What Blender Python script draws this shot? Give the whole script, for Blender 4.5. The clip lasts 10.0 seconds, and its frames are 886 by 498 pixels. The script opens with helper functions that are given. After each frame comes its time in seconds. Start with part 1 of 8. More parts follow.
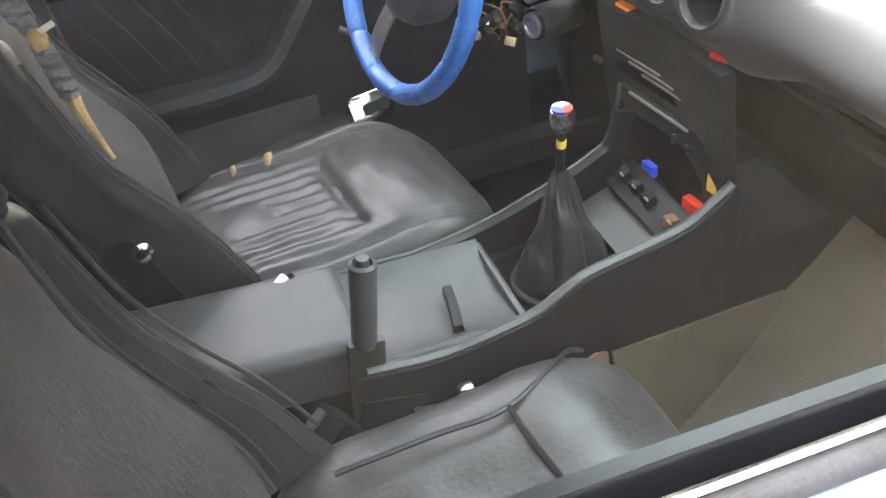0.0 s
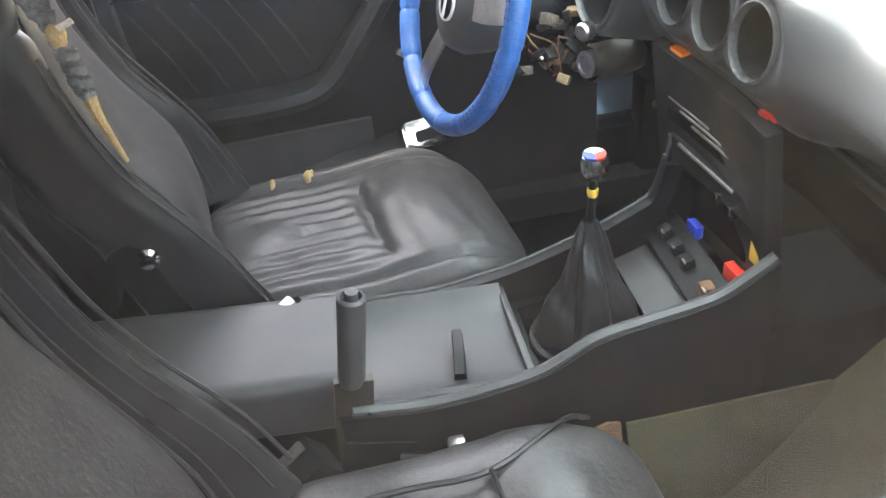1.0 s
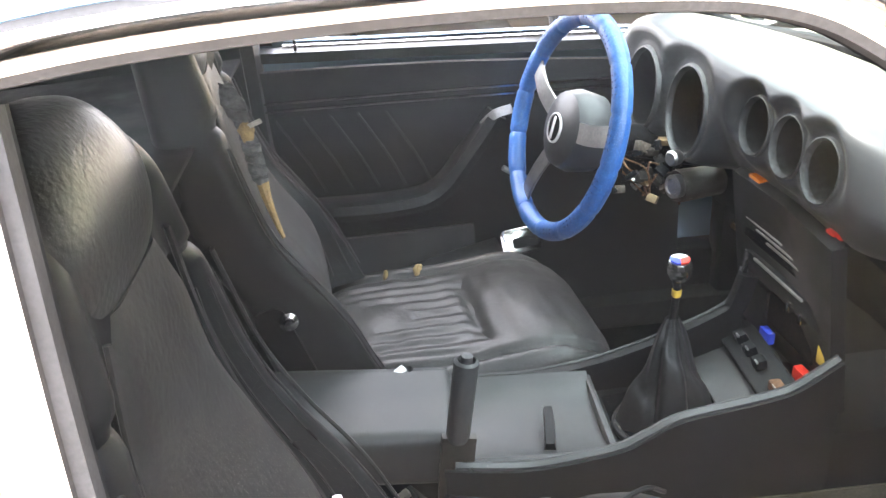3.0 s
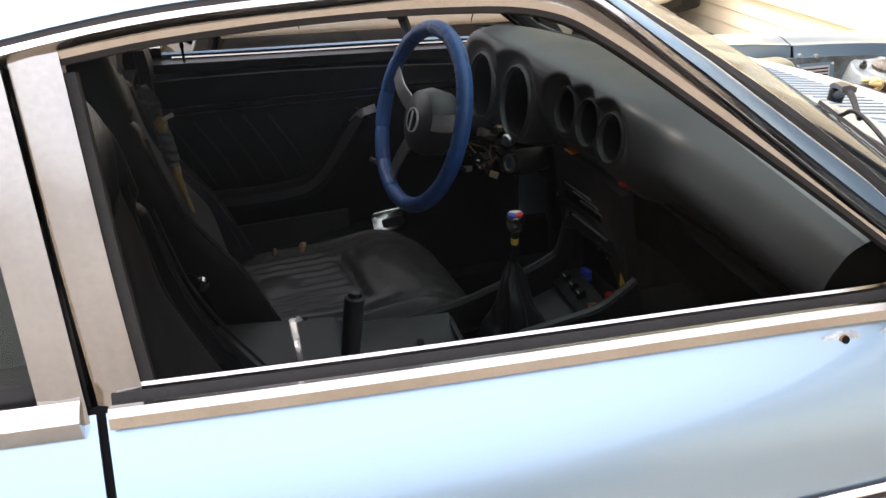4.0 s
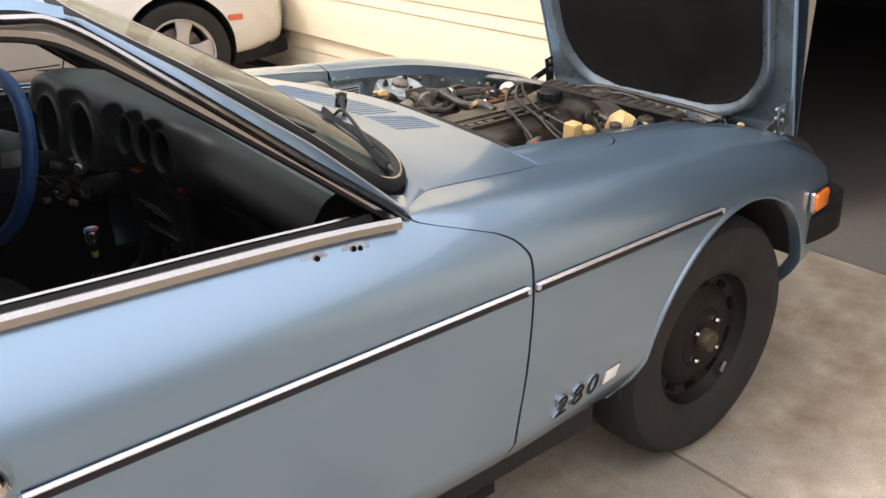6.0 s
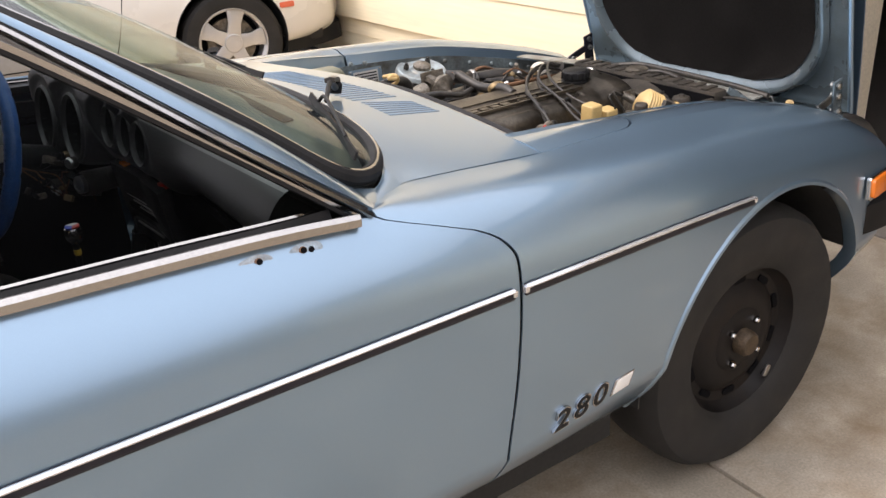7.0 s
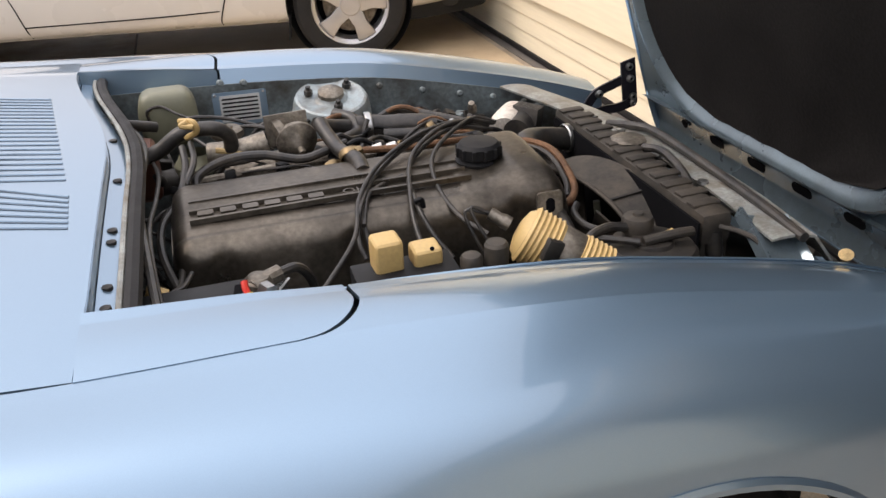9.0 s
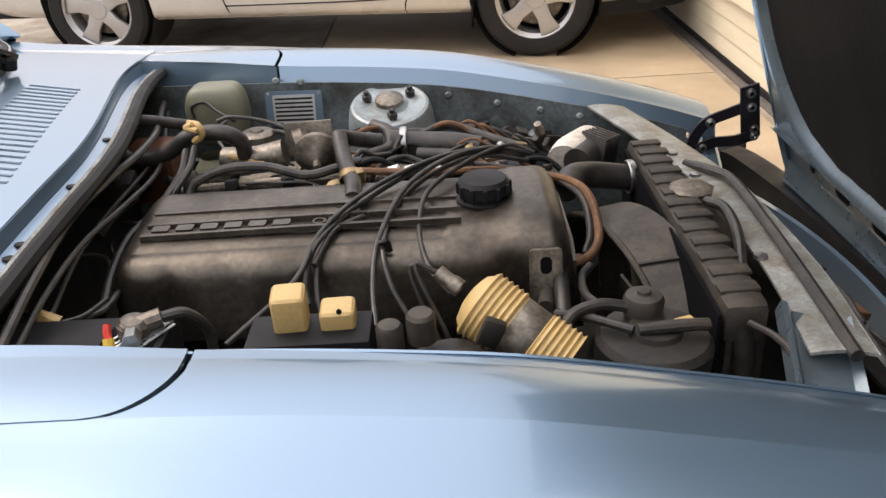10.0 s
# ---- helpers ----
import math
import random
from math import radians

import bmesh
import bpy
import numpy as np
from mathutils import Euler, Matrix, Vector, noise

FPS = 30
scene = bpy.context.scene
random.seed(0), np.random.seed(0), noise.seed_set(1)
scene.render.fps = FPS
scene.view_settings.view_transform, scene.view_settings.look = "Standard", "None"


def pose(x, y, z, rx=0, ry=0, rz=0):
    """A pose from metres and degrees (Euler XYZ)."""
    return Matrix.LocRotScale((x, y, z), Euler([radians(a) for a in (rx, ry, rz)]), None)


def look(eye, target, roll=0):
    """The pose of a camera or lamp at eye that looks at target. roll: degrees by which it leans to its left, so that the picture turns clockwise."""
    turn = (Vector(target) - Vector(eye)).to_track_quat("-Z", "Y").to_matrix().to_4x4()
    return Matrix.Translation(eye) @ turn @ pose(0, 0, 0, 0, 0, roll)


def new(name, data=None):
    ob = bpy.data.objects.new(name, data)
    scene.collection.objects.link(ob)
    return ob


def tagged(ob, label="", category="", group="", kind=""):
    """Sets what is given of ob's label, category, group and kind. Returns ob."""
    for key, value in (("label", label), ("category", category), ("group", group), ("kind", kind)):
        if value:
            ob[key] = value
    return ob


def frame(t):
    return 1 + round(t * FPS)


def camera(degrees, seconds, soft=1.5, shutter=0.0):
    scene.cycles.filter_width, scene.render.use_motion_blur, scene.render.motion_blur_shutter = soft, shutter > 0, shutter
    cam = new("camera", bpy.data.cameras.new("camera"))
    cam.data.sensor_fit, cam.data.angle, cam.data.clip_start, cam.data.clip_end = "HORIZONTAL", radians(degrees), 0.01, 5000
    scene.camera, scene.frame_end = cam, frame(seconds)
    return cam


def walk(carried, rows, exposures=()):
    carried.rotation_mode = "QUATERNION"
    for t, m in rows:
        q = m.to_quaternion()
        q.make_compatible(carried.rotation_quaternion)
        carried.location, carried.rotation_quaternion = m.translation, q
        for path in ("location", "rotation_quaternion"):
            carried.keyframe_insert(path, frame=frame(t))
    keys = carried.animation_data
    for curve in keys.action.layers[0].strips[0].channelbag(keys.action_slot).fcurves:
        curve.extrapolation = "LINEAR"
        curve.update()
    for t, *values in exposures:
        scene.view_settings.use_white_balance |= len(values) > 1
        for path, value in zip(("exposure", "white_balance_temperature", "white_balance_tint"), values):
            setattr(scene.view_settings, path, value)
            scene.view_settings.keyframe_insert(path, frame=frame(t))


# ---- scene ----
cam = camera(55.7, 10.0)
PATH = [
    (0, (-1.617, -0.871, 1.309), (-1.223, 0.62, 0.035), -8.0),
    (0.5, (-1.548, -0.836, 1.275), (-1.201, 0.672, 0.008), -6.7),
    (1, (-1.493, -0.843, 1.27), (-1.315, 0.748, 0.072), -6.8),
    (1.5, (-1.502, -0.861, 1.29), (-1.505, 0.825, 0.215), -7.3),
    (2, (-1.526, -0.88, 1.295), (-1.658, 0.862, 0.322), -6.8),
    (2.2, (-1.528, -0.889, 1.296), (-1.666, 0.855, 0.328), -6.7),
    (3.3, (-1.611, -1.087, 1.336), (-1.403, 0.674, 0.411), -3.9),
    (3.5, (-1.634, -1.147, 1.349), (-1.341, 0.595, 0.411), -3.7),
    (4, (-1.64, -1.311, 1.37), (-1.24, 0.427, 0.464), -2.8),
    (4.5, (-1.579, -1.467, 1.371), (-1.067, 0.224, 0.434), -3.2),
    (5, (-1.538, -1.583, 1.383), (-0.707, 0.002, 0.489), -2.4),
    (5.5, (-1.598, -1.636, 1.399), (-0.526, -0.166, 0.57), -1.1),
    (5.7, (-1.634, -1.659, 1.401), (-0.492, -0.239, 0.575), -0.7),
    (6.8, (-1.526, -1.686, 1.352), (-0.458, -0.219, 0.51), -3.8),
    (7, (-1.419, -1.666, 1.348), (-0.439, -0.145, 0.496), -3.8),
    (7.5, (-1.208, -1.573, 1.319), (-0.382, 0.022, 0.438), -4.8),
    (8, (-0.874, -1.44, 1.33), (-0.134, 0.198, 0.452), -4.7),
    (8.5, (-0.569, -1.367, 1.318), (0.003, 0.349, 0.463), -3.8),
    (9, (-0.344, -1.244, 1.283), (0.117, 0.468, 0.358), -3.1),
    (9.5, (-0.178, -1.143, 1.276), (0.079, 0.594, 0.318), -4.6),
    (10, (-0.006, -1.095, 1.254), (-0.042, 0.679, 0.332), -3.8),
]
EXPOSURES = [
    (0.0, 5.0, 6550, 14), (0.7, 5.0, 6550, 14), (1.4, 4.95, 6550, 14), (2.2, 5.05, 6500, 14), (3.3, 4.45, 6500, 14), (3.6, 3.45, 6600, 16), (4.0, 1.65, 6700, 16), (4.3, 0.9, 6700, 16),
    (4.6, 0.45, 6700, 16), (5.0, 0.25, 6700, 16), (5.5, 0.55, 6700, 16), (6.8, 0.85, 6700, 16), (7.0, 0.78, 6700, 16), (7.5, 0.52, 6700, 16), (8.5, 0.45, 6700, 16), (9.0, 0.5, 6700, 16), (9.5, 0.6, 6750, 16), (10.0, 0.52, 6800, 16),
]
walk(cam, [(t, look(eye, target, roll)) for t, eye, target, roll in PATH], EXPOSURES)

# ---- world and light ----
world = bpy.data.worlds.new("sky")
scene.world = world
world.use_nodes = True
wn = world.node_tree.nodes
sky = wn.new("ShaderNodeTexSky")
sky.sky_type = "NISHITA"
sky.sun_disc = False
SUN_EL, SUN_AZ = 55.0, 290.0
sky.sun_elevation, sky.sun_rotation = radians(SUN_EL), radians(SUN_AZ)
sky.air_density, sky.dust_density, sky.ozone_density = 1.0, 9.0, 0.6
wn["Background"].inputs["Strength"].default_value = 0.15
# thin bright overcast: the clear sky shows through an even pale cloud layer
cloud = wn.new("ShaderNodeMix")
cloud.data_type = "RGBA"
cloud.inputs[0].default_value = 0.80
# an overcast sky is three times as bright overhead as at the horizon
up = wn.new("ShaderNodeTexCoord")
split = wn.new("ShaderNodeSeparateXYZ")
rise = wn.new("ShaderNodeMapRange")
rise.inputs["From Min"].default_value, rise.inputs["From Max"].default_value = 0.0, 1.0
rise.inputs["To Min"].default_value, rise.inputs["To Max"].default_value = 0.48, 1.42
pale = wn.new("ShaderNodeVectorMath")
pale.operation = "SCALE"
pale.inputs[0].default_value = (7.9, 8.15, 8.6)
world.node_tree.links.new(up.outputs["Generated"], split.inputs[0])
world.node_tree.links.new(split.outputs["Z"], rise.inputs["Value"])
world.node_tree.links.new(rise.outputs["Result"], pale.inputs["Scale"])
world.node_tree.links.new(pale.outputs["Vector"], cloud.inputs[7])
world.node_tree.links.new(sky.outputs[0], cloud.inputs[6])
world.node_tree.links.new(cloud.outputs[2], wn["Background"].inputs["Color"])
sun_data = bpy.data.lights.new("sun", "SUN")
sun_data.energy, sun_data.angle, sun_data.color = 0.8, radians(16), (1.0, 0.95, 0.87)
sun = new("sun", sun_data)
a, e = radians(SUN_AZ), radians(SUN_EL)
sun_dir = Vector((math.sin(a) * math.cos(e), math.cos(a) * math.cos(e), math.sin(e)))
sun.matrix_world = look(sun_dir * 30, (0, 0, 0))

# ---- materials ----


def mat(name, color, rough=0.5, metal=0.0, vary=0.15, scale=6.0, fine=0.0, fscale=200.0, bump=0.0, bscale=300.0,
        coat=0.0, spec=0.5, dirt=None, dirt_amt=0.0, dscale=9.0, island=0.0, rvary=0.15, obj=0.0, stretch=(1, 1, 1)):
    """A procedural surface: base colour with broad and fine variation, dirt, bump and changing gloss."""
    m = bpy.data.materials.new(name)
    m.use_nodes = True
    nt = m.node_tree
    n, l = nt.nodes, nt.links
    b = n["Principled BSDF"]
    b.inputs["Roughness"].default_value = rough
    b.inputs["Metallic"].default_value = metal
    b.inputs["Specular IOR Level"].default_value = spec
    b.inputs["Coat Weight"].default_value = coat
    b.inputs["Coat Roughness"].default_value = 0.04
    tc = n.new("ShaderNodeTexCoord")
    mp = n.new("ShaderNodeMapping")
    mp.inputs["Scale"].default_value = stretch
    l.new(tc.outputs["Object"], mp.inputs["Vector"])
    co = mp.outputs["Vector"]
    nz = n.new("ShaderNodeTexNoise")
    nz.inputs["Scale"].default_value, nz.inputs["Detail"].default_value = scale, 5.0
    l.new(co, nz.inputs["Vector"])
    rmp = n.new("ShaderNodeMapRange")
    rmp.inputs["From Min"].default_value, rmp.inputs["From Max"].default_value = 0.3, 0.7
    rmp.inputs["To Min"].default_value, rmp.inputs["To Max"].default_value = 1 - vary, 1 + vary
    l.new(nz.outputs["Fac"], rmp.inputs["Value"])
    val = rmp.outputs["Result"]
    if fine > 0:
        fz = n.new("ShaderNodeTexNoise")
        fz.inputs["Scale"].default_value, fz.inputs["Detail"].default_value = fscale, 3.0
        l.new(co, fz.inputs["Vector"])
        fr = n.new("ShaderNodeMapRange")
        fr.inputs["From Min"].default_value, fr.inputs["From Max"].default_value = 0.3, 0.7
        fr.inputs["To Min"].default_value, fr.inputs["To Max"].default_value = 1 - fine, 1 + fine
        l.new(fz.outputs["Fac"], fr.inputs["Value"])
        mu = n.new("ShaderNodeMath")
        mu.operation = "MULTIPLY"
        l.new(val, mu.inputs[0])
        l.new(fr.outputs["Result"], mu.inputs[1])
        val = mu.outputs[0]
    if island or obj:
        src = n.new("ShaderNodeNewGeometry").outputs["Random Per Island"] if island else n.new("ShaderNodeObjectInfo").outputs["Random"]
        ir = n.new("ShaderNodeMapRange")
        k = island or obj
        ir.inputs["To Min"].default_value, ir.inputs["To Max"].default_value = 1 - k, 1 + k
        l.new(src, ir.inputs["Value"])
        mu = n.new("ShaderNodeMath")
        mu.operation = "MULTIPLY"
        l.new(val, mu.inputs[0])
        l.new(ir.outputs["Result"], mu.inputs[1])
        val = mu.outputs[0]
    sc = n.new("ShaderNodeVectorMath")
    sc.operation = "SCALE"
    sc.inputs[0].default_value = color
    l.new(val, sc.inputs["Scale"])
    colour = sc.outputs["Vector"]
    if dirt:
        dz = n.new("ShaderNodeTexNoise")
        dz.inputs["Scale"].default_value, dz.inputs["Detail"].default_value = dscale, 8.0
        dz.inputs["Roughness"].default_value = 0.65
        l.new(co, dz.inputs["Vector"])
        dr = n.new("ShaderNodeMapRange")
        dr.inputs["From Min"].default_value, dr.inputs["From Max"].default_value = 0.42, 0.68
        dr.inputs["To Max"].default_value = dirt_amt
        l.new(dz.outputs["Fac"], dr.inputs["Value"])
        mx = n.new("ShaderNodeMix")
        mx.data_type = "RGBA"
        l.new(dr.outputs["Result"], mx.inputs[0])
        l.new(colour, mx.inputs[6])
        mx.inputs[7].default_value = (*dirt, 1)
        colour = mx.outputs[2]
    l.new(colour, b.inputs["Base Color"])
    if rvary > 0:
        rr = n.new("ShaderNodeMapRange")
        rr.inputs["From Min"].default_value, rr.inputs["From Max"].default_value = 0.3, 0.7
        rr.inputs["To Min"].default_value = max(0.02, rough * (1 - rvary))
        rr.inputs["To Max"].default_value = min(1.0, rough * (1 + rvary))
        l.new(nz.outputs["Fac"], rr.inputs["Value"])
        l.new(rr.outputs["Result"], b.inputs["Roughness"])
    if bump > 0:
        bz = n.new("ShaderNodeTexNoise")
        bz.inputs["Scale"].default_value, bz.inputs["Detail"].default_value = bscale, 3.0
        l.new(co, bz.inputs["Vector"])
        bp = n.new("ShaderNodeBump")
        bp.inputs["Strength"].default_value, bp.inputs["Distance"].default_value = bump, 0.002
        l.new(bz.outputs["Fac"], bp.inputs["Height"])
        l.new(bp.outputs["Normal"], b.inputs["Normal"])
    return m


def glass(name, color, rough=0.0, base=0.04, veil=0.0):
    """Thin window glass: mostly see-through, with a real glossy reflection. A pale diffuse layer can haze it."""
    m = bpy.data.materials.new(name)
    m.use_nodes = True
    n, l = m.node_tree.nodes, m.node_tree.links
    n.remove(n["Principled BSDF"])
    tr, gl, mx, lw = (n.new("ShaderNodeBsdfTransparent"), n.new("ShaderNodeBsdfGlossy"), n.new("ShaderNodeMixShader"), n.new("ShaderNodeLayerWeight"))
    tr.inputs["Color"].default_value = (*color, 1)
    gl.inputs["Roughness"].default_value = rough
    pw, ma = n.new("ShaderNodeMath"), n.new("ShaderNodeMath")
    pw.operation, ma.operation = "POWER", "MULTIPLY_ADD"
    pw.inputs[1].default_value, ma.inputs[1].default_value, ma.inputs[2].default_value = 5.0, 0.6, base
    lw.inputs["Blend"].default_value = 0.5
    l.new(lw.outputs["Facing"], pw.inputs[0])
    l.new(pw.outputs[0], ma.inputs[0])
    l.new(ma.outputs[0], mx.inputs[0])
    l.new(tr.outputs[0], mx.inputs[1])
    l.new(gl.outputs[0], mx.inputs[2])
    df, m2, dz, dr = (n.new("ShaderNodeBsdfDiffuse"), n.new("ShaderNodeMixShader"), n.new("ShaderNodeTexNoise"), n.new("ShaderNodeMapRange"))
    dz.inputs["Scale"].default_value, dz.inputs["Detail"].default_value = 14.0, 6.0
    dr.inputs["From Min"].default_value, dr.inputs["From Max"].default_value = 0.25, 0.75
    dr.inputs["To Min"].default_value, dr.inputs["To Max"].default_value = veil * 0.8, veil * 1.2
    df.inputs["Color"].default_value = (0.66, 0.73, 0.82, 1)
    l.new(dz.outputs["Fac"], dr.inputs["Value"])
    l.new(dr.outputs["Result"], m2.inputs[0])
    l.new(mx.outputs[0], m2.inputs[1])
    l.new(df.outputs[0], m2.inputs[2])
    l.new(m2.outputs[0], n["Material Output"].inputs["Surface"])
    return m


M = {}
M["paint"] = mat("blue_metallic_paint", (0.215, 0.315, 0.415), 0.31, 0.76, 0.006, 2.0, 0.02, 900, coat=1.0, rvary=0.05)
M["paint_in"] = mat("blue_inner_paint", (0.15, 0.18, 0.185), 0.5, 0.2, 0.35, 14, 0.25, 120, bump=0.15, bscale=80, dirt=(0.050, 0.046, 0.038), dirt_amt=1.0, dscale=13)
M["tower"] = mat("pale_blue_primer", (0.33, 0.39, 0.41), 0.45, 0.3, 0.2, 14, 0.12, 200, dirt=(0.20, 0.18, 0.15), dirt_amt=0.9, dscale=24)
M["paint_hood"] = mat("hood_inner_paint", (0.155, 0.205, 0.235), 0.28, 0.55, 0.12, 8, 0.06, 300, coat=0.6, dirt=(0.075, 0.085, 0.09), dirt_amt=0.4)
M["chrome"] = mat("worn_chrome", (0.72, 0.70, 0.68), 0.14, 1.0, 0.1, 20, 0.08, 300, rvary=0.6)
M["chrome_dull"] = mat("dull_bright_trim", (0.40, 0.385, 0.37), 0.17, 1.0, 0.06, 10, 0.05, 200, rvary=0.4)
M["badge"] = mat("dark_chrome_badge", (0.42, 0.42, 0.43), 0.15, 1.0, 0.1, 30)
M["primer"] = mat("bared_primer", (0.30, 0.37, 0.43), 0.5, 0.2, 0.3, 60, 0.2, 300, dirt=(0.30, 0.22, 0.15), dirt_amt=0.5, dscale=80)
# darkened blue that paints the shade inside the cowl louvres
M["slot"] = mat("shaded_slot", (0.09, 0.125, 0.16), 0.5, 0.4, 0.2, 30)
M["bead"] = mat("bright_bead", (0.66, 0.66, 0.67), 0.22, 0.75, 0.05, 20, 0.05, 300, coat=0.4)
M["rubber"] = mat("black_rubber", (0.014, 0.0135, 0.014), 0.6, 0, 0.3, 20, 0.2, 300, bump=0.1, spec=0.25)
M["trim_black"] = mat("black_trim", (0.014, 0.0125, 0.017), 0.4, 0, 0.25, 20, rvary=0.3, spec=0.3)
M["vinyl"] = mat("black_vinyl", (0.013, 0.0135, 0.0145), 0.40, 0, 0.18, 9, 0.1, 500, bump=0.07, bscale=500, spec=0.35, dirt=(0.024, 0.024, 0.025), dirt_amt=0.3)
M["leather"] = mat("worn_black_leather", (0.023, 0.0225, 0.023), 0.46, 0, 0.25, 8, 0.2, 260, bump=0.35, bscale=120, dirt=(0.050, 0.047, 0.044), dirt_amt=0.55, dscale=22)
M["headrest"] = mat("crinkled_vinyl", (0.030, 0.030, 0.0295), 0.32, 0, 0.2, 8, 0.15, 200, bump=0.40, bscale=170)
M["flap"] = mat("cracked_grey_vinyl", (0.13, 0.135, 0.14), 0.45, 0, 0.3, 30, 0.3, 200, bump=0.9, bscale=90)
M["dash"] = mat("satin_dashboard", (0.034, 0.0355, 0.037), 0.40, 0, 0.12, 6, 0.08, 400, bump=0.05, bscale=900)
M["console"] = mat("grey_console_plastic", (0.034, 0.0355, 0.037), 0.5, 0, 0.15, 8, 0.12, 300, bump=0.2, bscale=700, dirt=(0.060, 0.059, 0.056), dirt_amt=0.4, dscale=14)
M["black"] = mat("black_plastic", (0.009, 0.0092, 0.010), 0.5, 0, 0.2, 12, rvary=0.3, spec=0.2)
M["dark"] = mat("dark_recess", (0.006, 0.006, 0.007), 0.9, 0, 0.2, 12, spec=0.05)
M["carpet"] = mat("faded_carpet", (0.075, 0.066, 0.052), 0.95, 0, 0.3, 5, 0.4, 700, bump=0.8, bscale=600, spec=0.1, dirt=(0.105, 0.10, 0.05), dirt_amt=0.8, dscale=4)
M["rug"] = mat("brown_jute", (0.15, 0.085, 0.05), 0.95, 0, 0.3, 15, 0.4, 500, bump=0.8, bscale=500)
M["foam"] = mat("yellow_foam", (0.42, 0.30, 0.14), 0.95, 0, 0.3, 30, 0.25, 400, bump=0.5)
M["wheel_blue"] = mat("blue_wheel_cover", (0.024, 0.095, 0.29), 0.42, 0, 0.25, 14, 0.2, 300, bump=0.3, bscale=300)
M["steel"] = mat("brushed_steel", (0.42, 0.42, 0.41), 0.35, 1.0, 0.2, 20, 0.1, 200)
M["white"] = mat("white_plastic", (0.75, 0.74, 0.72), 0.4, 0, 0.05)
M["red"] = mat("red_plastic", (0.6, 0.035, 0.02), 0.35, 0, 0.1)
M["blue_lbl"] = mat("blue_label", (0.03, 0.06, 0.45), 0.4, 0, 0.1)
M["yellow"] = mat("yellow_plastic", (0.68, 0.46, 0.06), 0.45, 0, 0.1)
M["amber"] = mat("amber_lens", (0.75, 0.19, 0.02), 0.18, 0, 0.1, coat=0.5)
M["red_lens"] = mat("red_orange_lens", (0.62, 0.11, 0.05), 0.2, 0, 0.1, coat=0.5)
M["tyre"] = mat("tyre_rubber", (0.009, 0.0085, 0.008), 0.75, 0, 0.3, 10, 0.2, 300, bump=0.2, dirt=(0.02, 0.017, 0.015), dirt_amt=0.5)
M["rim_black"] = mat("black_steel_rim", (0.008, 0.007, 0.0068), 0.55, 0.0, 0.3, 10, 0.15, 200, spec=0.2, dirt=(0.022, 0.015, 0.011), dirt_amt=0.5)
M["rust"] = mat("rusty_metal", (0.16, 0.085, 0.045), 0.7, 0.4, 0.4, 30, 0.3, 200)
M["hub"] = mat("rust_brown_hub", (0.085, 0.060, 0.038), 0.6, 0.5, 0.4, 30, 0.3, 200)
M["cover"] = mat("dirty_cast_alloy", (0.122, 0.106, 0.086), 0.36, 0.85, 0.3, 10, 0.2, 120, bump=0.10, bscale=200,
                 dirt=(0.035, 0.030, 0.025), dirt_amt=0.85, dscale=9, rvary=0.45)
M["alu"] = mat("grimy_aluminium", (0.22, 0.195, 0.16), 0.45, 0.7, 0.35, 20, 0.25, 200, bump=0.15, bscale=250, dirt=(0.05, 0.04, 0.03), dirt_amt=0.9, dscale=30)
M["grease"] = mat("greasy_black_metal", (0.025, 0.023, 0.021), 0.5, 0.3, 0.4, 14, 0.2, 150, dirt=(0.07, 0.058, 0.045), dirt_amt=0.5, dscale=18)
M["hose"] = mat("black_hose", (0.018, 0.017, 0.016), 0.42, 0, 0.3, 25, 0.2, 200, bump=0.15, bscale=120, dirt=(0.070, 0.058, 0.045), dirt_amt=0.6, dscale=38)
M["rad"] = mat("dusty_radiator", (0.036, 0.032, 0.027), 0.6, 0.3, 0.3, 14, 0.2, 150, dirt=(0.10, 0.082, 0.062), dirt_amt=0.6, dscale=24)
M["cream"] = mat("yellowed_resin", (0.54, 0.375, 0.15), 0.45, 0, 0.12, 25, 0.08, 200, dirt=(0.30, 0.21, 0.10), dirt_amt=0.4, dscale=25)
M["tank"] = mat("stained_reservoir", (0.19, 0.19, 0.13), 0.45, 0, 0.2, 15, dirt=(0.10, 0.095, 0.06), dirt_amt=0.6, dscale=15)
M["copper"] = mat("brown_red_can", (0.13, 0.05, 0.03), 0.5, 0.3, 0.3, 20, dirt=(0.05, 0.03, 0.02), dirt_amt=0.7)
M["support"] = mat("dusty_painted_steel", (0.30, 0.315, 0.30), 0.42, 0.3, 0.3, 14, 0.22, 200, bump=0.15, bscale=60, dirt=(0.15, 0.125, 0.09), dirt_amt=0.95, dscale=20)
M["dirty_white"] = mat("dirty_white_casting", (0.70, 0.65, 0.57), 0.55, 0, 0.15, 30, 0.2, 200, bump=0.5, bscale=150, dirt=(0.25, 0.18, 0.13), dirt_amt=0.6, dscale=30)
M["plate"] = mat("silver_plate", (0.55, 0.56, 0.55), 0.4, 0.5, 0.1)
M["liner"] = mat("black_hood_liner", (0.012, 0.011, 0.0105), 0.8, 0, 0.3, 5, 0.2, 200, bump=0.3, bscale=150, spec=0.12)
M["underseal"] = mat("dark_underbody", (0.014, 0.0135, 0.013), 0.9, 0.0, 0.3, 10, 0.2, 100)
M["brass"] = mat("worn_brass", (0.27, 0.20, 0.11), 0.5, 0.8, 0.3, 30, dirt=(0.09, 0.07, 0.05), dirt_amt=0.6, dscale=40)
M["white_paint"] = mat("cream_white_paint", (0.64, 0.61, 0.56), 0.28, 0, 0.004, 3, coat=0.6)
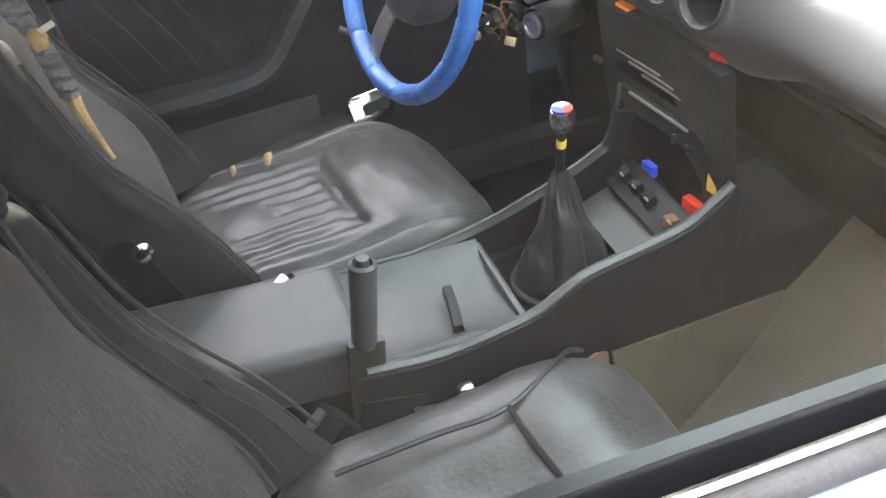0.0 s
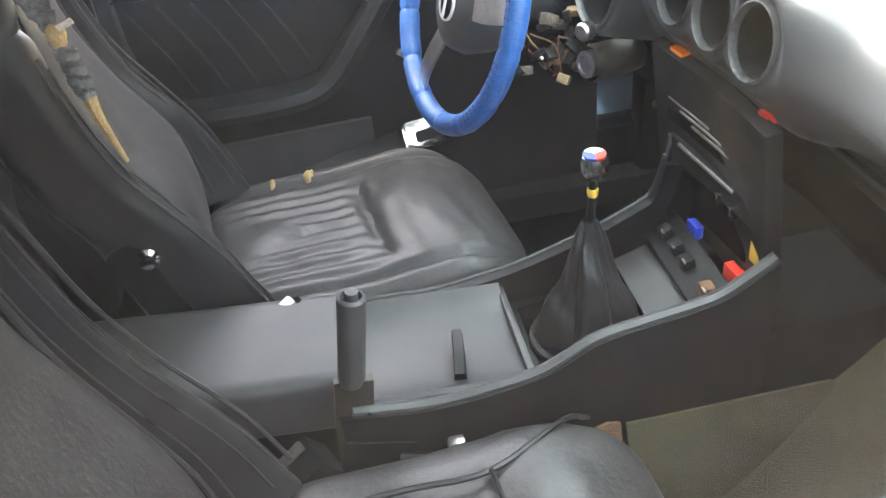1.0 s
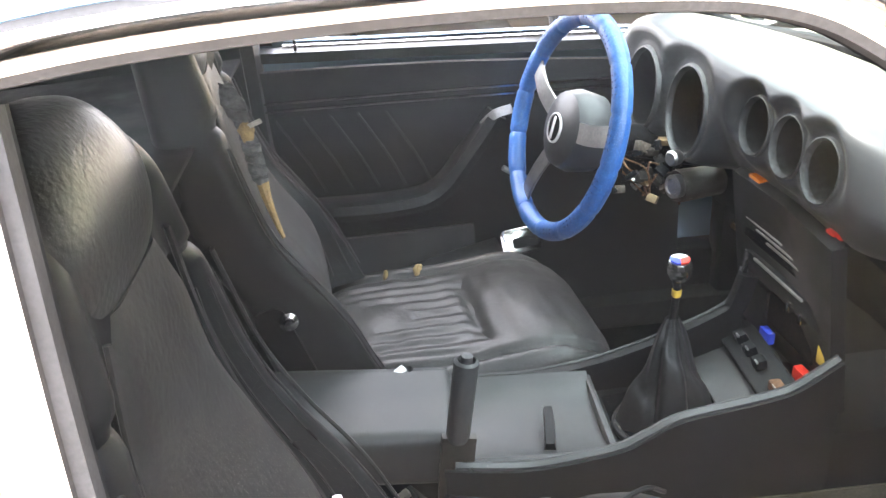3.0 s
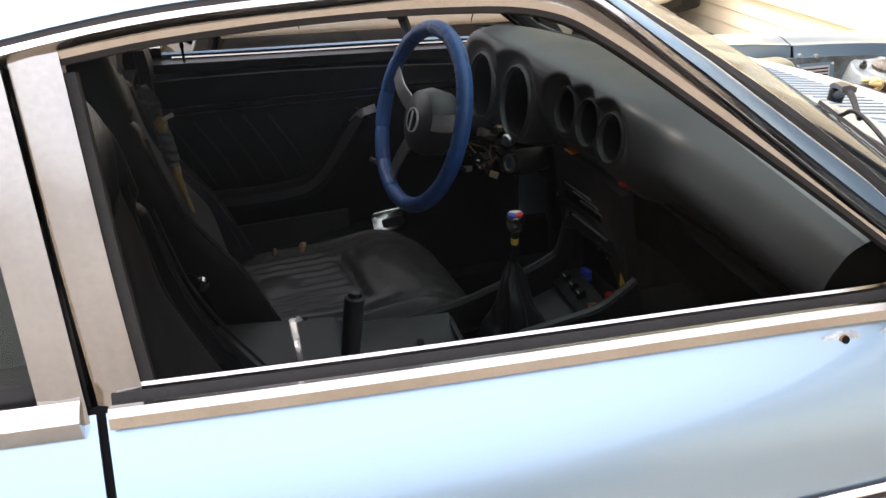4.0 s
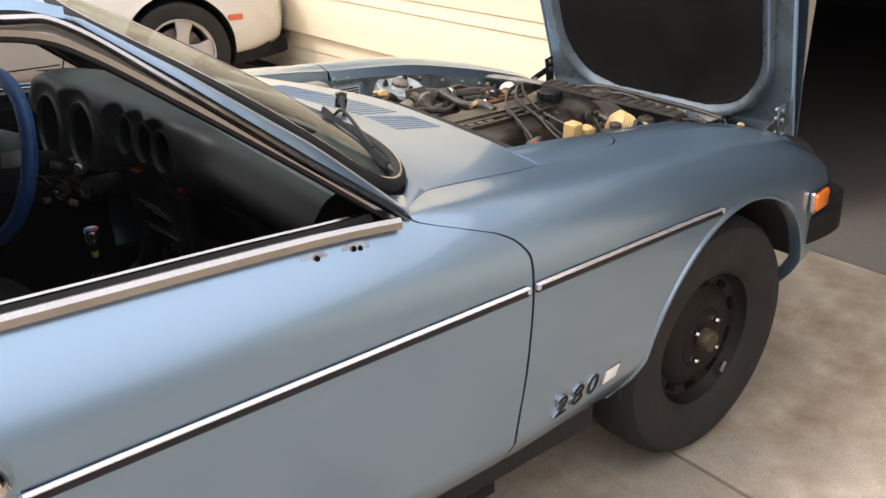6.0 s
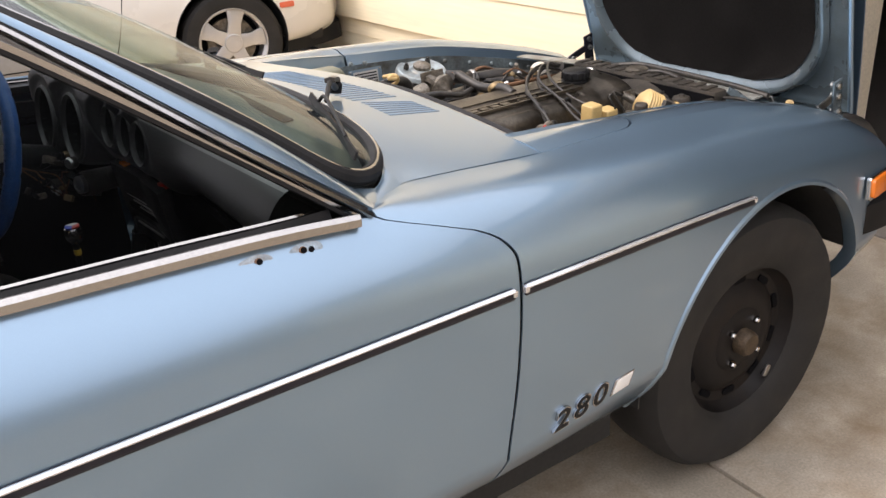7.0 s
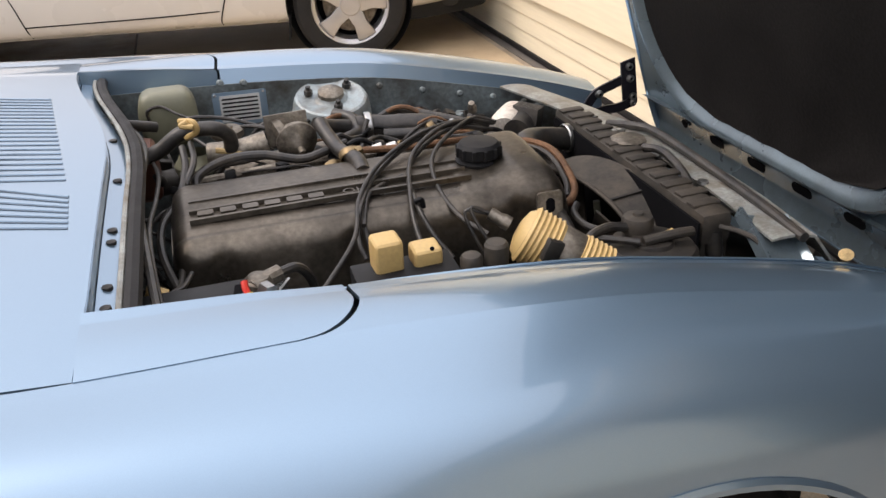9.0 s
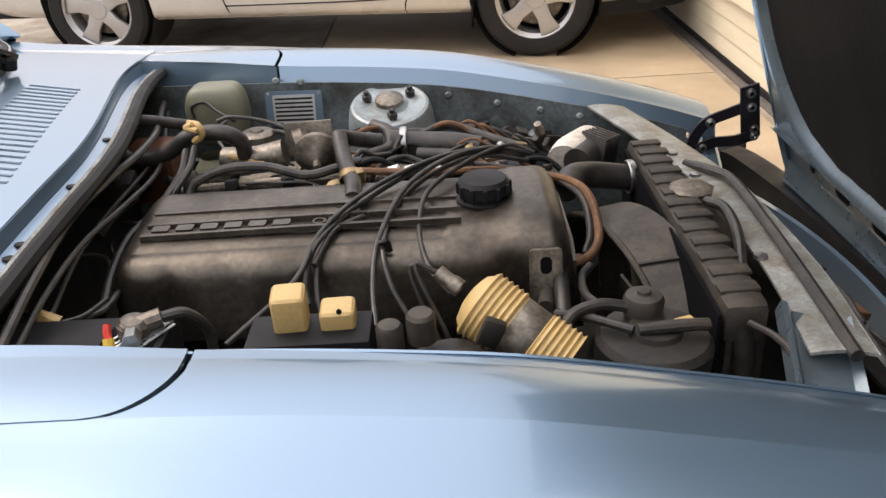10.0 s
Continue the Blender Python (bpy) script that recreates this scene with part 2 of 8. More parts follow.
M["silver_rim"] = mat("silver_alloy_rim", (0.52, 0.51, 0.50), 0.35, 0.6, 0.08, 10)
M["concrete"] = mat("stained_concrete", (0.37, 0.32, 0.255), 0.8, 0, 0.30, 3.4, 0.16, 160, bump=0.3, bscale=90,
                    dirt=(0.19, 0.135, 0.08), dirt_amt=0.85, dscale=3.2)
# same tan concrete, its colour lifted to stand in for brighter light on the far side
M["concrete_far"] = mat("brightened_tan_concrete", (0.50, 0.40, 0.275), 0.8, 0, 0.14, 2.2, 0.12, 160, bump=0.3, bscale=90, dirt=(0.30, 0.22, 0.14), dirt_amt=0.5, dscale=1.6)
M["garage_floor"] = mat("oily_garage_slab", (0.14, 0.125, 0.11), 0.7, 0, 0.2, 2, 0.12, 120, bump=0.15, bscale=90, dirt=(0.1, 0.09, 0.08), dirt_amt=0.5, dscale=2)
M["siding"] = mat("cream_painted_wood", (0.74, 0.66, 0.49), 0.6, 0, 0.05, 2.5, 0.05, 60, bump=0.35, bscale=40, stretch=(1, 0.06, 1), obj=0.03)
M["render_taupe"] = mat("taupe_render", (0.46, 0.45, 0.43), 0.9, 0, 0.12, 2, 0.1, 80, bump=0.5, bscale=100)
M["stucco"] = mat("cream_stucco", (0.66, 0.58, 0.44), 0.9, 0, 0.08, 3, 0.1, 120, bump=0.6, bscale=150)
# drywall far below its own tone: the garage's shade is in the colour
M["drywall"] = mat("shade_dark_drywall", (0.07, 0.065, 0.06), 0.9, 0, 0.15, 2)
M["roof"] = mat("brown_shingle", (0.10, 0.08, 0.065), 0.9, 0, 0.3, 6, 0.2, 60, bump=0.5, bscale=60)
M["wood"] = mat("shelf_wood", (0.13, 0.075, 0.045), 0.7, 0, 0.25, 8, stretch=(1, 8, 8))
# side pane: dark tint dims the cabin, pale layer stands in for glare
M["glass"] = glass("side_glass", (0.45, 0.452, 0.46), base=0.0025, veil=0.0004)
M["screen"] = glass("tinted_windscreen", (0.68, 0.79, 0.74), base=0.035, veil=0.01)

# ---- mesh helpers ----


def cat(pts, n=8, closed=False):
    """Catmull-Rom curve through the points, n steps a span."""
    P = [Vector(p) for p in pts]
    if len(P) < 3:
        return P
    out, N = [], len(P)
    spans = N if closed else N - 1
    for i in range(spans):
        p1, p2 = P[i], P[(i + 1) % N]
        p0 = P[i - 1] if (i > 0 or closed) else p1 * 2 - p2
        p3 = P[(i + 2) % N] if (i + 2 < N or closed) else p2 * 2 - p1
        for k in range(n):
            t = k / n
            out.append(0.5 * ((2 * p1) + (p2 - p0) * t + (2 * p0 - 5 * p1 + 4 * p2 - p3) * t * t + (3 * p1 - p0 - 3 * p2 + p3) * t ** 3))
    if not closed:
        out.append(P[-1])
    return out


def lerp(x, xs, ys):
    """Smooth value at x of a curve through (xs, ys)."""
    if x <= xs[0]:
        return ys[0]
    if x >= xs[-1]:
        return ys[-1]
    i = max(k for k in range(len(xs) - 1) if xs[k] <= x)
    h = xs[i + 1] - xs[i]
    t = (x - xs[i]) / h
    d = [(ys[k + 1] - ys[k]) / (xs[k + 1] - xs[k]) for k in range(len(xs) - 1)]

    def slope(k):
        if k == 0:
            return d[0]
        if k == len(xs) - 1:
            return d[-1]
        return 0 if d[k - 1] * d[k] <= 0 else 2 * d[k - 1] * d[k] / (d[k - 1] + d[k])
    m0, m1 = slope(i) * h, slope(i + 1) * h
    return (2 * t ** 3 - 3 * t * t + 1) * ys[i] + (t ** 3 - 2 * t * t + t) * m0 + (3 * t * t - 2 * t ** 3) * ys[i + 1] + (t ** 3 - t * t) * m1


def mesh_of(verts, faces, smooth=True):
    me = bpy.data.meshes.new("mesh")
    me.from_pydata([tuple(v) for v in verts], [], faces)
    if smooth:
        me.shade_smooth()
    return me


def part(name, me, material, parent=None, label="", bevel=0.0, thick=0.0, offset=-1.0, sharp=35, sub=0):
    """Link a mesh (or a bmesh) as one object under its thing or part."""
    if isinstance(me, bmesh.types.BMesh):
        bm = me
        me = bpy.data.meshes.new(name)
        bm.to_mesh(me)
        bm.free()
        me.shade_smooth()
    me.name = name
    if not me.materials:
        me.materials.append(M[material] if isinstance(material, str) else material)
    if sharp:
        me.set_sharp_from_angle(angle=radians(sharp))
    ob = new(name, me)
    if parent:
        ob.parent = parent
        ob.matrix_parent_inverse = world_of(parent).inverted()
    if thick:
        s = ob.modifiers.new("thick", "SOLIDIFY")
        s.thickness, s.offset = thick, offset
        ob.modifiers.new("crisp", "EDGE_SPLIT").split_angle = radians(40)
    if bevel:
        b = ob.modifiers.new("edge", "BEVEL")
        b.width, b.segments, b.limit_method, b.angle_limit = bevel, 2, "ANGLE", radians(40)
    if sub:
        s = ob.modifiers.new("round", "SUBSURF")
        s.levels = s.render_levels = sub
    if label:
        ob["label"] = label
    return ob


def world_of(ob):
    m = ob.matrix_basis.copy()
    if ob.parent:
        m = world_of(ob.parent) @ ob.matrix_parent_inverse @ m
    return m


def thing(name, x, y, z, label, category, group="", kind=""):
    ob = new(name)
    ob.empty_display_size = 0.1
    ob.matrix_basis = Matrix.Translation((x, y, z))
    return tagged(ob, label, category, group, kind)


def grid(fn, nu, nv, closed_u=False, flip=False):
    """A sheet of fn(u, v), u and v from 0 to 1."""
    vs = [fn(i / (nu if closed_u else nu - 1), j / (nv - 1)) for j in range(nv) for i in range(nu)]
    fs = []
    for j in range(nv - 1):
        for i in range(nu if closed_u else nu - 1):
            a, b = j * nu + i, j * nu + (i + 1) % nu
            f = (a, b, b + nu, a + nu)
            fs.append(f[::-1] if flip else f)
    return mesh_of(vs, fs)


def tube(pts, r, sides=10, n=8, closed=False, cap=True, r2=None):
    """A round hose or bar along a smooth curve."""
    C = cat(pts, n, closed) if len(pts) > 2 else [Vector(p) for p in pts]
    N = len(C)
    tang = []
    for i in range(N):
        a = C[i - 1] if (i > 0 or closed) else C[i]
        b = C[(i + 1) % N] if (i < N - 1 or closed) else C[i]
        tang.append((b - a).normalized())
    up = Vector((0, 0, 1)) if abs(tang[0].z) < 0.9 else Vector((1, 0, 0))
    nrm = (up - tang[0] * up.dot(tang[0])).normalized()
    vs, fs = [], []
    for i in range(N):
        nrm = (nrm - tang[i] * nrm.dot(tang[i])).normalized()
        bi = tang[i].cross(nrm)
        rr = r if r2 is None else r + (r2 - r) * i / (N - 1)
        for k in range(sides):
            an = 2 * math.pi * k / sides
            vs.append(C[i] + (nrm * math.cos(an) + bi * math.sin(an)) * rr)
    for i in range(N if closed else N - 1):
        for k in range(sides):
            j = (i + 1) % N
            k2 = (k + 1) % sides
            fs.append((i * sides + k, i * sides + k2, j * sides + k2, j * sides + k))
    if cap and not closed:
        fs.append(tuple(range(sides))[::-1])
        fs.append(tuple((N - 1) * sides + k for k in range(sides)))
    return mesh_of(vs, fs)


def axes_to(axis):
    """A frame whose z lies along axis."""
    return Vector(axis).to_track_quat("Z", "Y").to_matrix().to_4x4()


def lathe(profile, at, axis=(0, 0, 1), seg=32, squash=(1, 1), cap=False):
    """A turned shape: profile of (radius, height) along axis."""
    m = Matrix.Translation(at) @ axes_to(axis)
    vs, fs = [], []
    for r, h in profile:
        for k in range(seg):
            an = 2 * math.pi * k / seg
            vs.append(m @ Vector((r * math.cos(an) * squash[0], r * math.sin(an) * squash[1], h)))
    for i in range(len(profile) - 1):
        for k in range(seg):
            k2 = (k + 1) % seg
            fs.append((i * seg + k, i * seg + k2, (i + 1) * seg + k2, (i + 1) * seg + k))
    if cap and profile[0][0] > 1e-6:
        fs.append(tuple(range(seg))[::-1])
    if cap and profile[-1][0] > 1e-6:
        fs.append(tuple((len(profile) - 1) * seg + k for k in range(seg)))
    return mesh_of(vs, fs)


def box(cx, cy, cz, sx, sy, sz, m=None, bev=0.004, seg=2):
    """A box with softened edges, as a mesh; m: a pose put on top."""
    bm = bmesh.new()
    bmesh.ops.create_cube(bm, size=1)
    for v in bm.verts:
        v.co = Vector((v.co.x * sx, v.co.y * sy, v.co.z * sz))
    if bev:
        bmesh.ops.bevel(bm, geom=bm.edges[:], offset=min(bev, 0.45 * min(sx, sy, sz)), segments=seg, profile=0.6, affect="EDGES")
    t = Matrix.Translation((cx, cy, cz)) @ (m if m else Matrix())
    bm.transform(t)
    me = bpy.data.meshes.new("box")
    bm.to_mesh(me)
    bm.free()
    me.shade_smooth()
    return me


def prism(outline, depth, place, bev=0.0):
    """A flat outline of (a, b) points given thickness; place: the pose of its plane (a, b, out)."""
    bm = bmesh.new()
    vs = [bm.verts.new((p[0], p[1], 0)) for p in outline]
    f = bm.faces.new(vs)
    r = bmesh.ops.extrude_face_region(bm, geom=[f])
    for v in [g for g in r["geom"] if isinstance(g, bmesh.types.BMVert)]:
        v.co.z += depth
    bmesh.ops.recalc_face_normals(bm, faces=bm.faces[:])
    if bev:
        bmesh.ops.bevel(bm, geom=bm.edges[:], offset=bev, segments=2, profile=0.6, affect="EDGES")
    bm.transform(place)
    me = bpy.data.meshes.new("prism")
    bm.to_mesh(me)
    bm.free()
    me.shade_smooth()
    return me


def rounded(w, h, r, n=5):
    """Outline of a rounded rectangle about the origin."""
    out = []
    for cx, cy, a0 in ((w / 2 - r, h / 2 - r, 0), (-w / 2 + r, h / 2 - r, 90), (-w / 2 + r, -h / 2 + r, 180), (w / 2 - r, -h / 2 + r, 270)):
        for k in range(n + 1):
            a = radians(a0 + 90 * k / n)
            out.append((cx + r * math.cos(a), cy + r * math.sin(a)))
    return out


def basis(at, x, y):
    """A pose at a point from two directions."""
    x = Vector(x).normalized()
    z = x.cross(Vector(y)).normalized()
    y = z.cross(x)
    return Matrix.Translation(at) @ Matrix((x, y, z)).transposed().to_4x4()


def letters(text, size, place, depth=0.001, bold=0.0):
    """Raised lettering in the built-in font, as a mesh."""
    cu = bpy.data.curves.new("lettering", "FONT")
    cu.body, cu.size, cu.extrude, cu.align_x, cu.offset = text, size, depth, "LEFT", bold
    ob = bpy.data.objects.new("lettering", cu)
    scene.collection.objects.link(ob)
    bpy.context.view_layer.update()
    me = bpy.data.meshes.new_from_object(ob.evaluated_get(bpy.context.evaluated_depsgraph_get()))
    bpy.data.objects.remove(ob)
    me.transform(place)
    me.materials.clear()
    return me


def sweep(pts, prof, out=(0, -1, 0), n=6, closed=False, smooth_path=True):
    """A bar of constant section along a path; prof: (outward, across) points; out: the outward direction."""
    C = cat(pts, n, closed) if (len(pts) > 2 and smooth_path) else [Vector(p) for p in pts]
    N, K = len(C), len(prof)
    vs, fs = [], []
    for i in range(N):
        a = C[i - 1] if (i > 0 or closed) else C[i]
        b = C[(i + 1) % N] if (i < N - 1 or closed) else C[i]
        t = (b - a).normalized()
        o = Vector(out)
        o = (o - t * o.dot(t)).normalized()
        c = t.cross(o)
        for p in prof:
            vs.append(C[i] + o * p[0] + c * p[1])
    for i in range(N if closed else N - 1):
        j = (i + 1) % N
        for k in range(K):
            k2 = (k + 1) % K
            fs.append((i * K + k, i * K + k2, j * K + k2, j * K + k))
    if not closed:
        fs.append(tuple(range(K))[::-1])
        fs.append(tuple((N - 1) * K + k for k in range(K)))
    bm = bmesh.new()
    bm.from_mesh(mesh_of(vs, fs))
    bmesh.ops.recalc_face_normals(bm, faces=bm.faces[:])
    me = bpy.data.meshes.new("sweep")
    bm.to_mesh(me)
    bm.free()
    me.shade_smooth()
    return me


car = thing("sports_car", 0, 0, 0, "light blue metallic vintage two-seat coupe with open hood", "car")

# ---- body section: half width and height of the skin along the car ----
SX = (-2.95, -2.3, -1.5, -1.05, -0.72, -0.3, -0.1, 0.3, 0.62)
Y_TRIM = (0.66, 0.775, 0.774, 0.773, 0.771, 0.757, 0.744, 0.712, 0.655)
Z_TRIM = (0.73, 0.738, 0.738, 0.736, 0.733, 0.722, 0.710, 0.668, 0.60)
Y_SILL = (0.58, 0.672, 0.688, 0.690, 0.688, 0.69, 0.688, 0.660, 0.60)
Z_SILL = (0.91, 0.954, 0.923, 0.903, 0.865, 0.833, 0.808, 0.745, 0.64)
TX = (-0.95, -0.912, -0.866, -0.813, -0.78, -0.70, -0.51, -0.25, 0.0, 0.2, 0.4, 0.62)
Y_TOP = (0.690, 0.674, 0.640, 0.604, 0.586, 0.584, 0.584, 0.580, 0.578, 0.570, 0.555, 0.53)
Z_TOP = (0.893, 0.890, 0.888, 0.884, 0.880, 0.874, 0.861, 0.855, 0.836, 0.796, 0.742, 0.66)
CREASE_X, CREASE_Z = (-2.0, -0.90, -0.74, -0.40, 0.3), (0.440, 0.428, 0.424, 0.441, 0.441)


def section(x):
    yt, zt = lerp(x, SX, Y_TRIM), lerp(x, SX, Z_TRIM)
    ys, zs = lerp(x, SX, Y_SILL), lerp(x, SX, Z_SILL)
    yp, zp = lerp(x, TX, Y_TOP), lerp(x, TX, Z_TOP)
    return [(yt + 0.004, lerp(x, CREASE_X, CREASE_Z)), (yt + 0.006, 0.58), (yt, zt), (yt - 0.23 * (yt - ys), zt + 0.52 * (zs - zt)), (ys, zs), (yp, zp)]


def skin(x, v):
    """(half width, height) of the skin; v from 0 (sill underside) over 1 (lower crease), 3 (trim), 5 (belt) to 6 (top edge)."""
    S = section(x)
    if v <= 1:
        k = v
        return S[0][0] - 0.090 * (1 - k) + 0.010 * math.sin(math.pi * k), 0.305 + (S[0][1] - 0.305) * k
    i = min(4, int(v - 1))
    t = v - 1 - i
    P = [Vector((*p, 0)) for p in S]
    p1, p2 = P[i], P[i + 1]
    p0 = P[i - 1] if i > 0 else p1 * 2 - p2
    p3 = P[i + 2] if i < 4 else p2 * 2 - p1
    q = 0.5 * ((2 * p1) + (p2 - p0) * t + (2 * p0 - 5 * p1 + 4 * p2 - p3) * t * t + (3 * p1 - p0 - 3 * p2 + p3) * t ** 3)
    return q.x, q.y


def half_width(x, z):
    best = min(((abs(skin(x, k / 40)[1] - z), k / 40) for k in range(0, 230)))
    return skin(x, best[1])[0]


GAP_Z = (0.20, 0.43, 0.62, 0.75, 0.785, 0.810, 0.831, 0.850, 0.866, 0.880, 0.90)
GAP_X = (-0.775, -0.743, -0.714, -0.703, -0.702, -0.715, -0.745, -0.797, -0.846, -0.888, -0.92)


def gap(v):
    """Where the shut line between door and front fender runs at row v."""
    x = -0.75
    for _ in range(6):
        x = lerp(skin(x, v)[1], GAP_Z, GAP_X)
    return x


def left_shift(x, y):
    """The far side of the nose stands a little further back."""
    k = min(1, max(0, (y + 0.1) / 0.58))
    return -0.085 * k * k * (3 - 2 * k) * min(1, max(0, (0.5 - x) / 0.7))


def place_side(x, y, z, side):
    return Vector((x + (left_shift(x, y) if side > 0 else 0), side * y, z))


VROWS = [i / 6 for i in range(0, 7)] + [1 + i / 9 for i in range(1, 46)]
ARCH, ARCH_R, ARCH_Z = 0.0, 0.368, 0.328


def panel(x0, x1, rows, side, nx=60, arch=None):
    """A skin panel between two edges x0(v), x1(v)."""
    nv = len(rows)
    vs = []
    for v in rows:
        a, b = x0(v), x1(v)
        for i in range(nx):
            x = a + (b - a) * i / (nx - 1)
            y, z = skin(x, v)
            vs.append([x, y, z])
    fs = []
    for j in range(nv - 1):
        for i in range(nx - 1):
            fs.append((j * nx + i, j * nx + i + 1, (j + 1) * nx + i + 1, (j + 1) * nx + i))
    if arch is not None:
        d = [math.hypot(p[0] - arch, p[2] - ARCH_Z) for p in vs]
        low = [p[2] < ARCH_Z for p in vs]

        def inside(k):
            p = vs[k]
            return d[k] < ARCH_R or (low[k] and abs(p[0] - arch) < ARCH_R)
        fs = [f for f in fs if not all(inside(k) for k in f)]
        used = {k for f in fs for k in f}
        for k in used:
            if inside(k):
                p = vs[k]
                if low[k]:
                    p[0] = arch + math.copysign(ARCH_R, p[0] - arch)
                else:
                    s = ARCH_R / max(d[k], 1e-4)
                    p[0], p[2] = arch + (p[0] - arch) * s, ARCH_Z + (p[2] - ARCH_Z) * s
                    p[1] = half_width(p[0], p[2])
    used = sorted({k for f in fs for k in f})
    idx = {k: i for i, k in enumerate(used)}
    fs = [tuple(idx[k] for k in f) for f in fs]
    if side < 0:
        fs = [f for f in fs]
    else:
        fs = [f[::-1] for f in fs]
    return mesh_of([place_side(*vs[k], side) for k in used], fs)


def arch_lip(side, arch, a0=-2, a1=182):
    """The rolled edge of a wheel arch."""
    out = []
    for k in range(49):
        a = radians(a0 + (a1 - a0) * k / 48)
        x, z = arch + ARCH_R * math.cos(a), ARCH_Z + ARCH_R * math.sin(a)
        out.append(place_side(x, half_width(x, max(z, 0.25)), z, side))
    prof = [(0.004, 0.0), (0.004, 0.007), (0.0, 0.012), (-0.025, 0.008), (-0.028, 0.0), (-0.012, -0.002)]
    return sweep(out, prof, (0, side, 0), smooth_path=False)


def lid_front(y):
    """The front edge of the inspection lid, with its rounded outer corner."""
    r, c = 0.062, 0.580 - 0.062
    return -0.242 - (r - math.sqrt(max(0, r * r - (y - c) ** 2)) if y > c else 0.004 * (c - y) / 0.04)


def inner_rise(x):
    """How far the hood-side edge of the fender top stands above its outer edge."""
    return lerp(x, (-0.5, -0.36, -0.24, 0.0), (0.010, 0.002, -0.008, -0.012))


def top_sheet(xa, xb, side, ny=44, nx=26, lift=0.0):
    """The upper face of the nose between the fender top and the hood side."""
    def fn(u, w):
        y = 0.580 - 0.103 * w
        a, b = xa(y), xb(y)
        x = a + (b - a) * u
        yo, zo = skin(x, 6)
        yy = yo - 0.103 * w
        z = zo + 0.004 * math.sin(math.pi * min(1, w * 1.2)) + inner_rise(x) * w * w + lift
        return place_side(x, yy, z, side)
    return grid(fn, nx, ny, flip=side > 0)


GAP5 = gap(5) + 0.003
for side, word in ((-1, "right"), (1, "left")):
    fender = part("front_fender", panel(lambda v: gap(v) + 0.003 if v <= 5 else GAP5 + (-0.900 - GAP5) * (v - 5), lambda v: lerp(v, (0, 3, 4, 5, 6), (0.475, 0.485, 0.480, 0.465, 0.44)), VROWS, side, 110, ARCH),
                  "paint", car, "blue metallic front fender", thick=0.004)
    part("arch_lip", arch_lip(side, ARCH), "paint", fender)
    part("fender_top", top_sheet(lambda y: lid_front(y) + 0.003, lambda y: 0.50, side), "paint", fender, thick=0.004)
    part("inner_flange", grid(lambda u, w: place_side(-0.24 + 0.74 * u, skin(-0.24 + 0.74 * u, 6)[0] - 0.104 - 0.012 * w, skin(-0.24 + 0.74 * u, 6)[1] - 0.009 - 0.034 * w, side), 30, 4, flip=side > 0),
         "paint", fender, thick=0.003)
    lid = part("inspection_lid", top_sheet(lambda y: -0.503, lambda y: lid_front(y) - 0.003, side, lift=0.001), "paint", car, "blue metallic inspection lid", thick=0.006)
    part("lid_flange", grid(lambda u, w: place_side(-0.50 + 0.255 * u, skin(-0.50 + 0.255 * u, 6)[0] - 0.1030 - 0.006 * w, skin(-0.50 + 0.255 * u, 6)[1] + inner_rise(-0.50 + 0.255 * u) - 0.002 - 0.045 * w, side), 8, 3, flip=side > 0),
         "paint", lid, thick=0.003)
    door = part("door", panel(lambda v: -1.795 + 0.012 * (1 - v / 5), lambda v: gap(v) - 0.003, [v for v in VROWS if v <= 5.001], side, 90), "paint", car,
                "blue metallic door with rub strip", thick=0.006)
    quarter = part("rear_quarter", panel(lambda v: -2.95, lambda v: -1.803 + 0.012 * (1 - v / 5), [v for v in VROWS if v <= 5.001], side, 60, -2.305), "paint", car, thick=0.004)
    part("arch_lip", arch_lip(side, -2.305), "paint", quarter)
    # dark seals behind the shut lines
    part("shut_line_seal", sweep([place_side(gap(v), skin(gap(v), v)[0] - 0.012, skin(gap(v), v)[1], side) for v in VROWS if v <= 4.9],
                                 [(0.000, -0.007), (0.000, 0.007), (-0.012, 0.007), (-0.012, -0.007)], (0, side, 0), smooth_path=False), "dark", door)
    part("shut_line_seal", sweep([place_side(-1.799 + 0.012 * (1 - v / 5), skin(-1.8, v)[0] - 0.012, skin(-1.8, v)[1], side) for v in VROWS if v <= 5],
                                 [(0.002, -0.012), (0.002, 0.012), (-0.012, 0.012), (-0.012, -0.012)], (0, side, 0), smooth_path=False), "dark", door)
    # rub strips: bright bead over a black base
    for owner, xa, xb in ((door, -1.534, -0.722), (fender, -0.698, -0.112)):
        line = []
        for k in range(24):
            x = xa + (xb - xa) * k / 23
            y, z = skin(x, 3)
            line.append(place_side(x, y, z, side))
        base = part("rub_strip", sweep(line, [(0.0, 0.009 * side), (0.006, 0.008 * side), (0.008, 0.0), (0.009, -0.005 * side), (0.006, -0.0095 * side), (0.0, -0.0105 * side)], (0, side, 0), smooth_path=False), "trim_black", owner, "black and bright rub strip")
        s = side
        part("bright_bead", sweep(line, [(0.003, 0.0090 * s), (0.008, 0.0082 * s), (0.0100, 0.0065 * s), (0.0100, 0.0045 * s), (0.006, 0.0038 * s)], (0, side, 0), smooth_path=False), "bead", owner)
        for end in (line[0], line[-1]):
            part("strip_end_cap", box(end.x, end.y + side * 0.005, end.z + 0.002, 0.010, 0.011, 0.013, bev=0.004), "bead", owner)
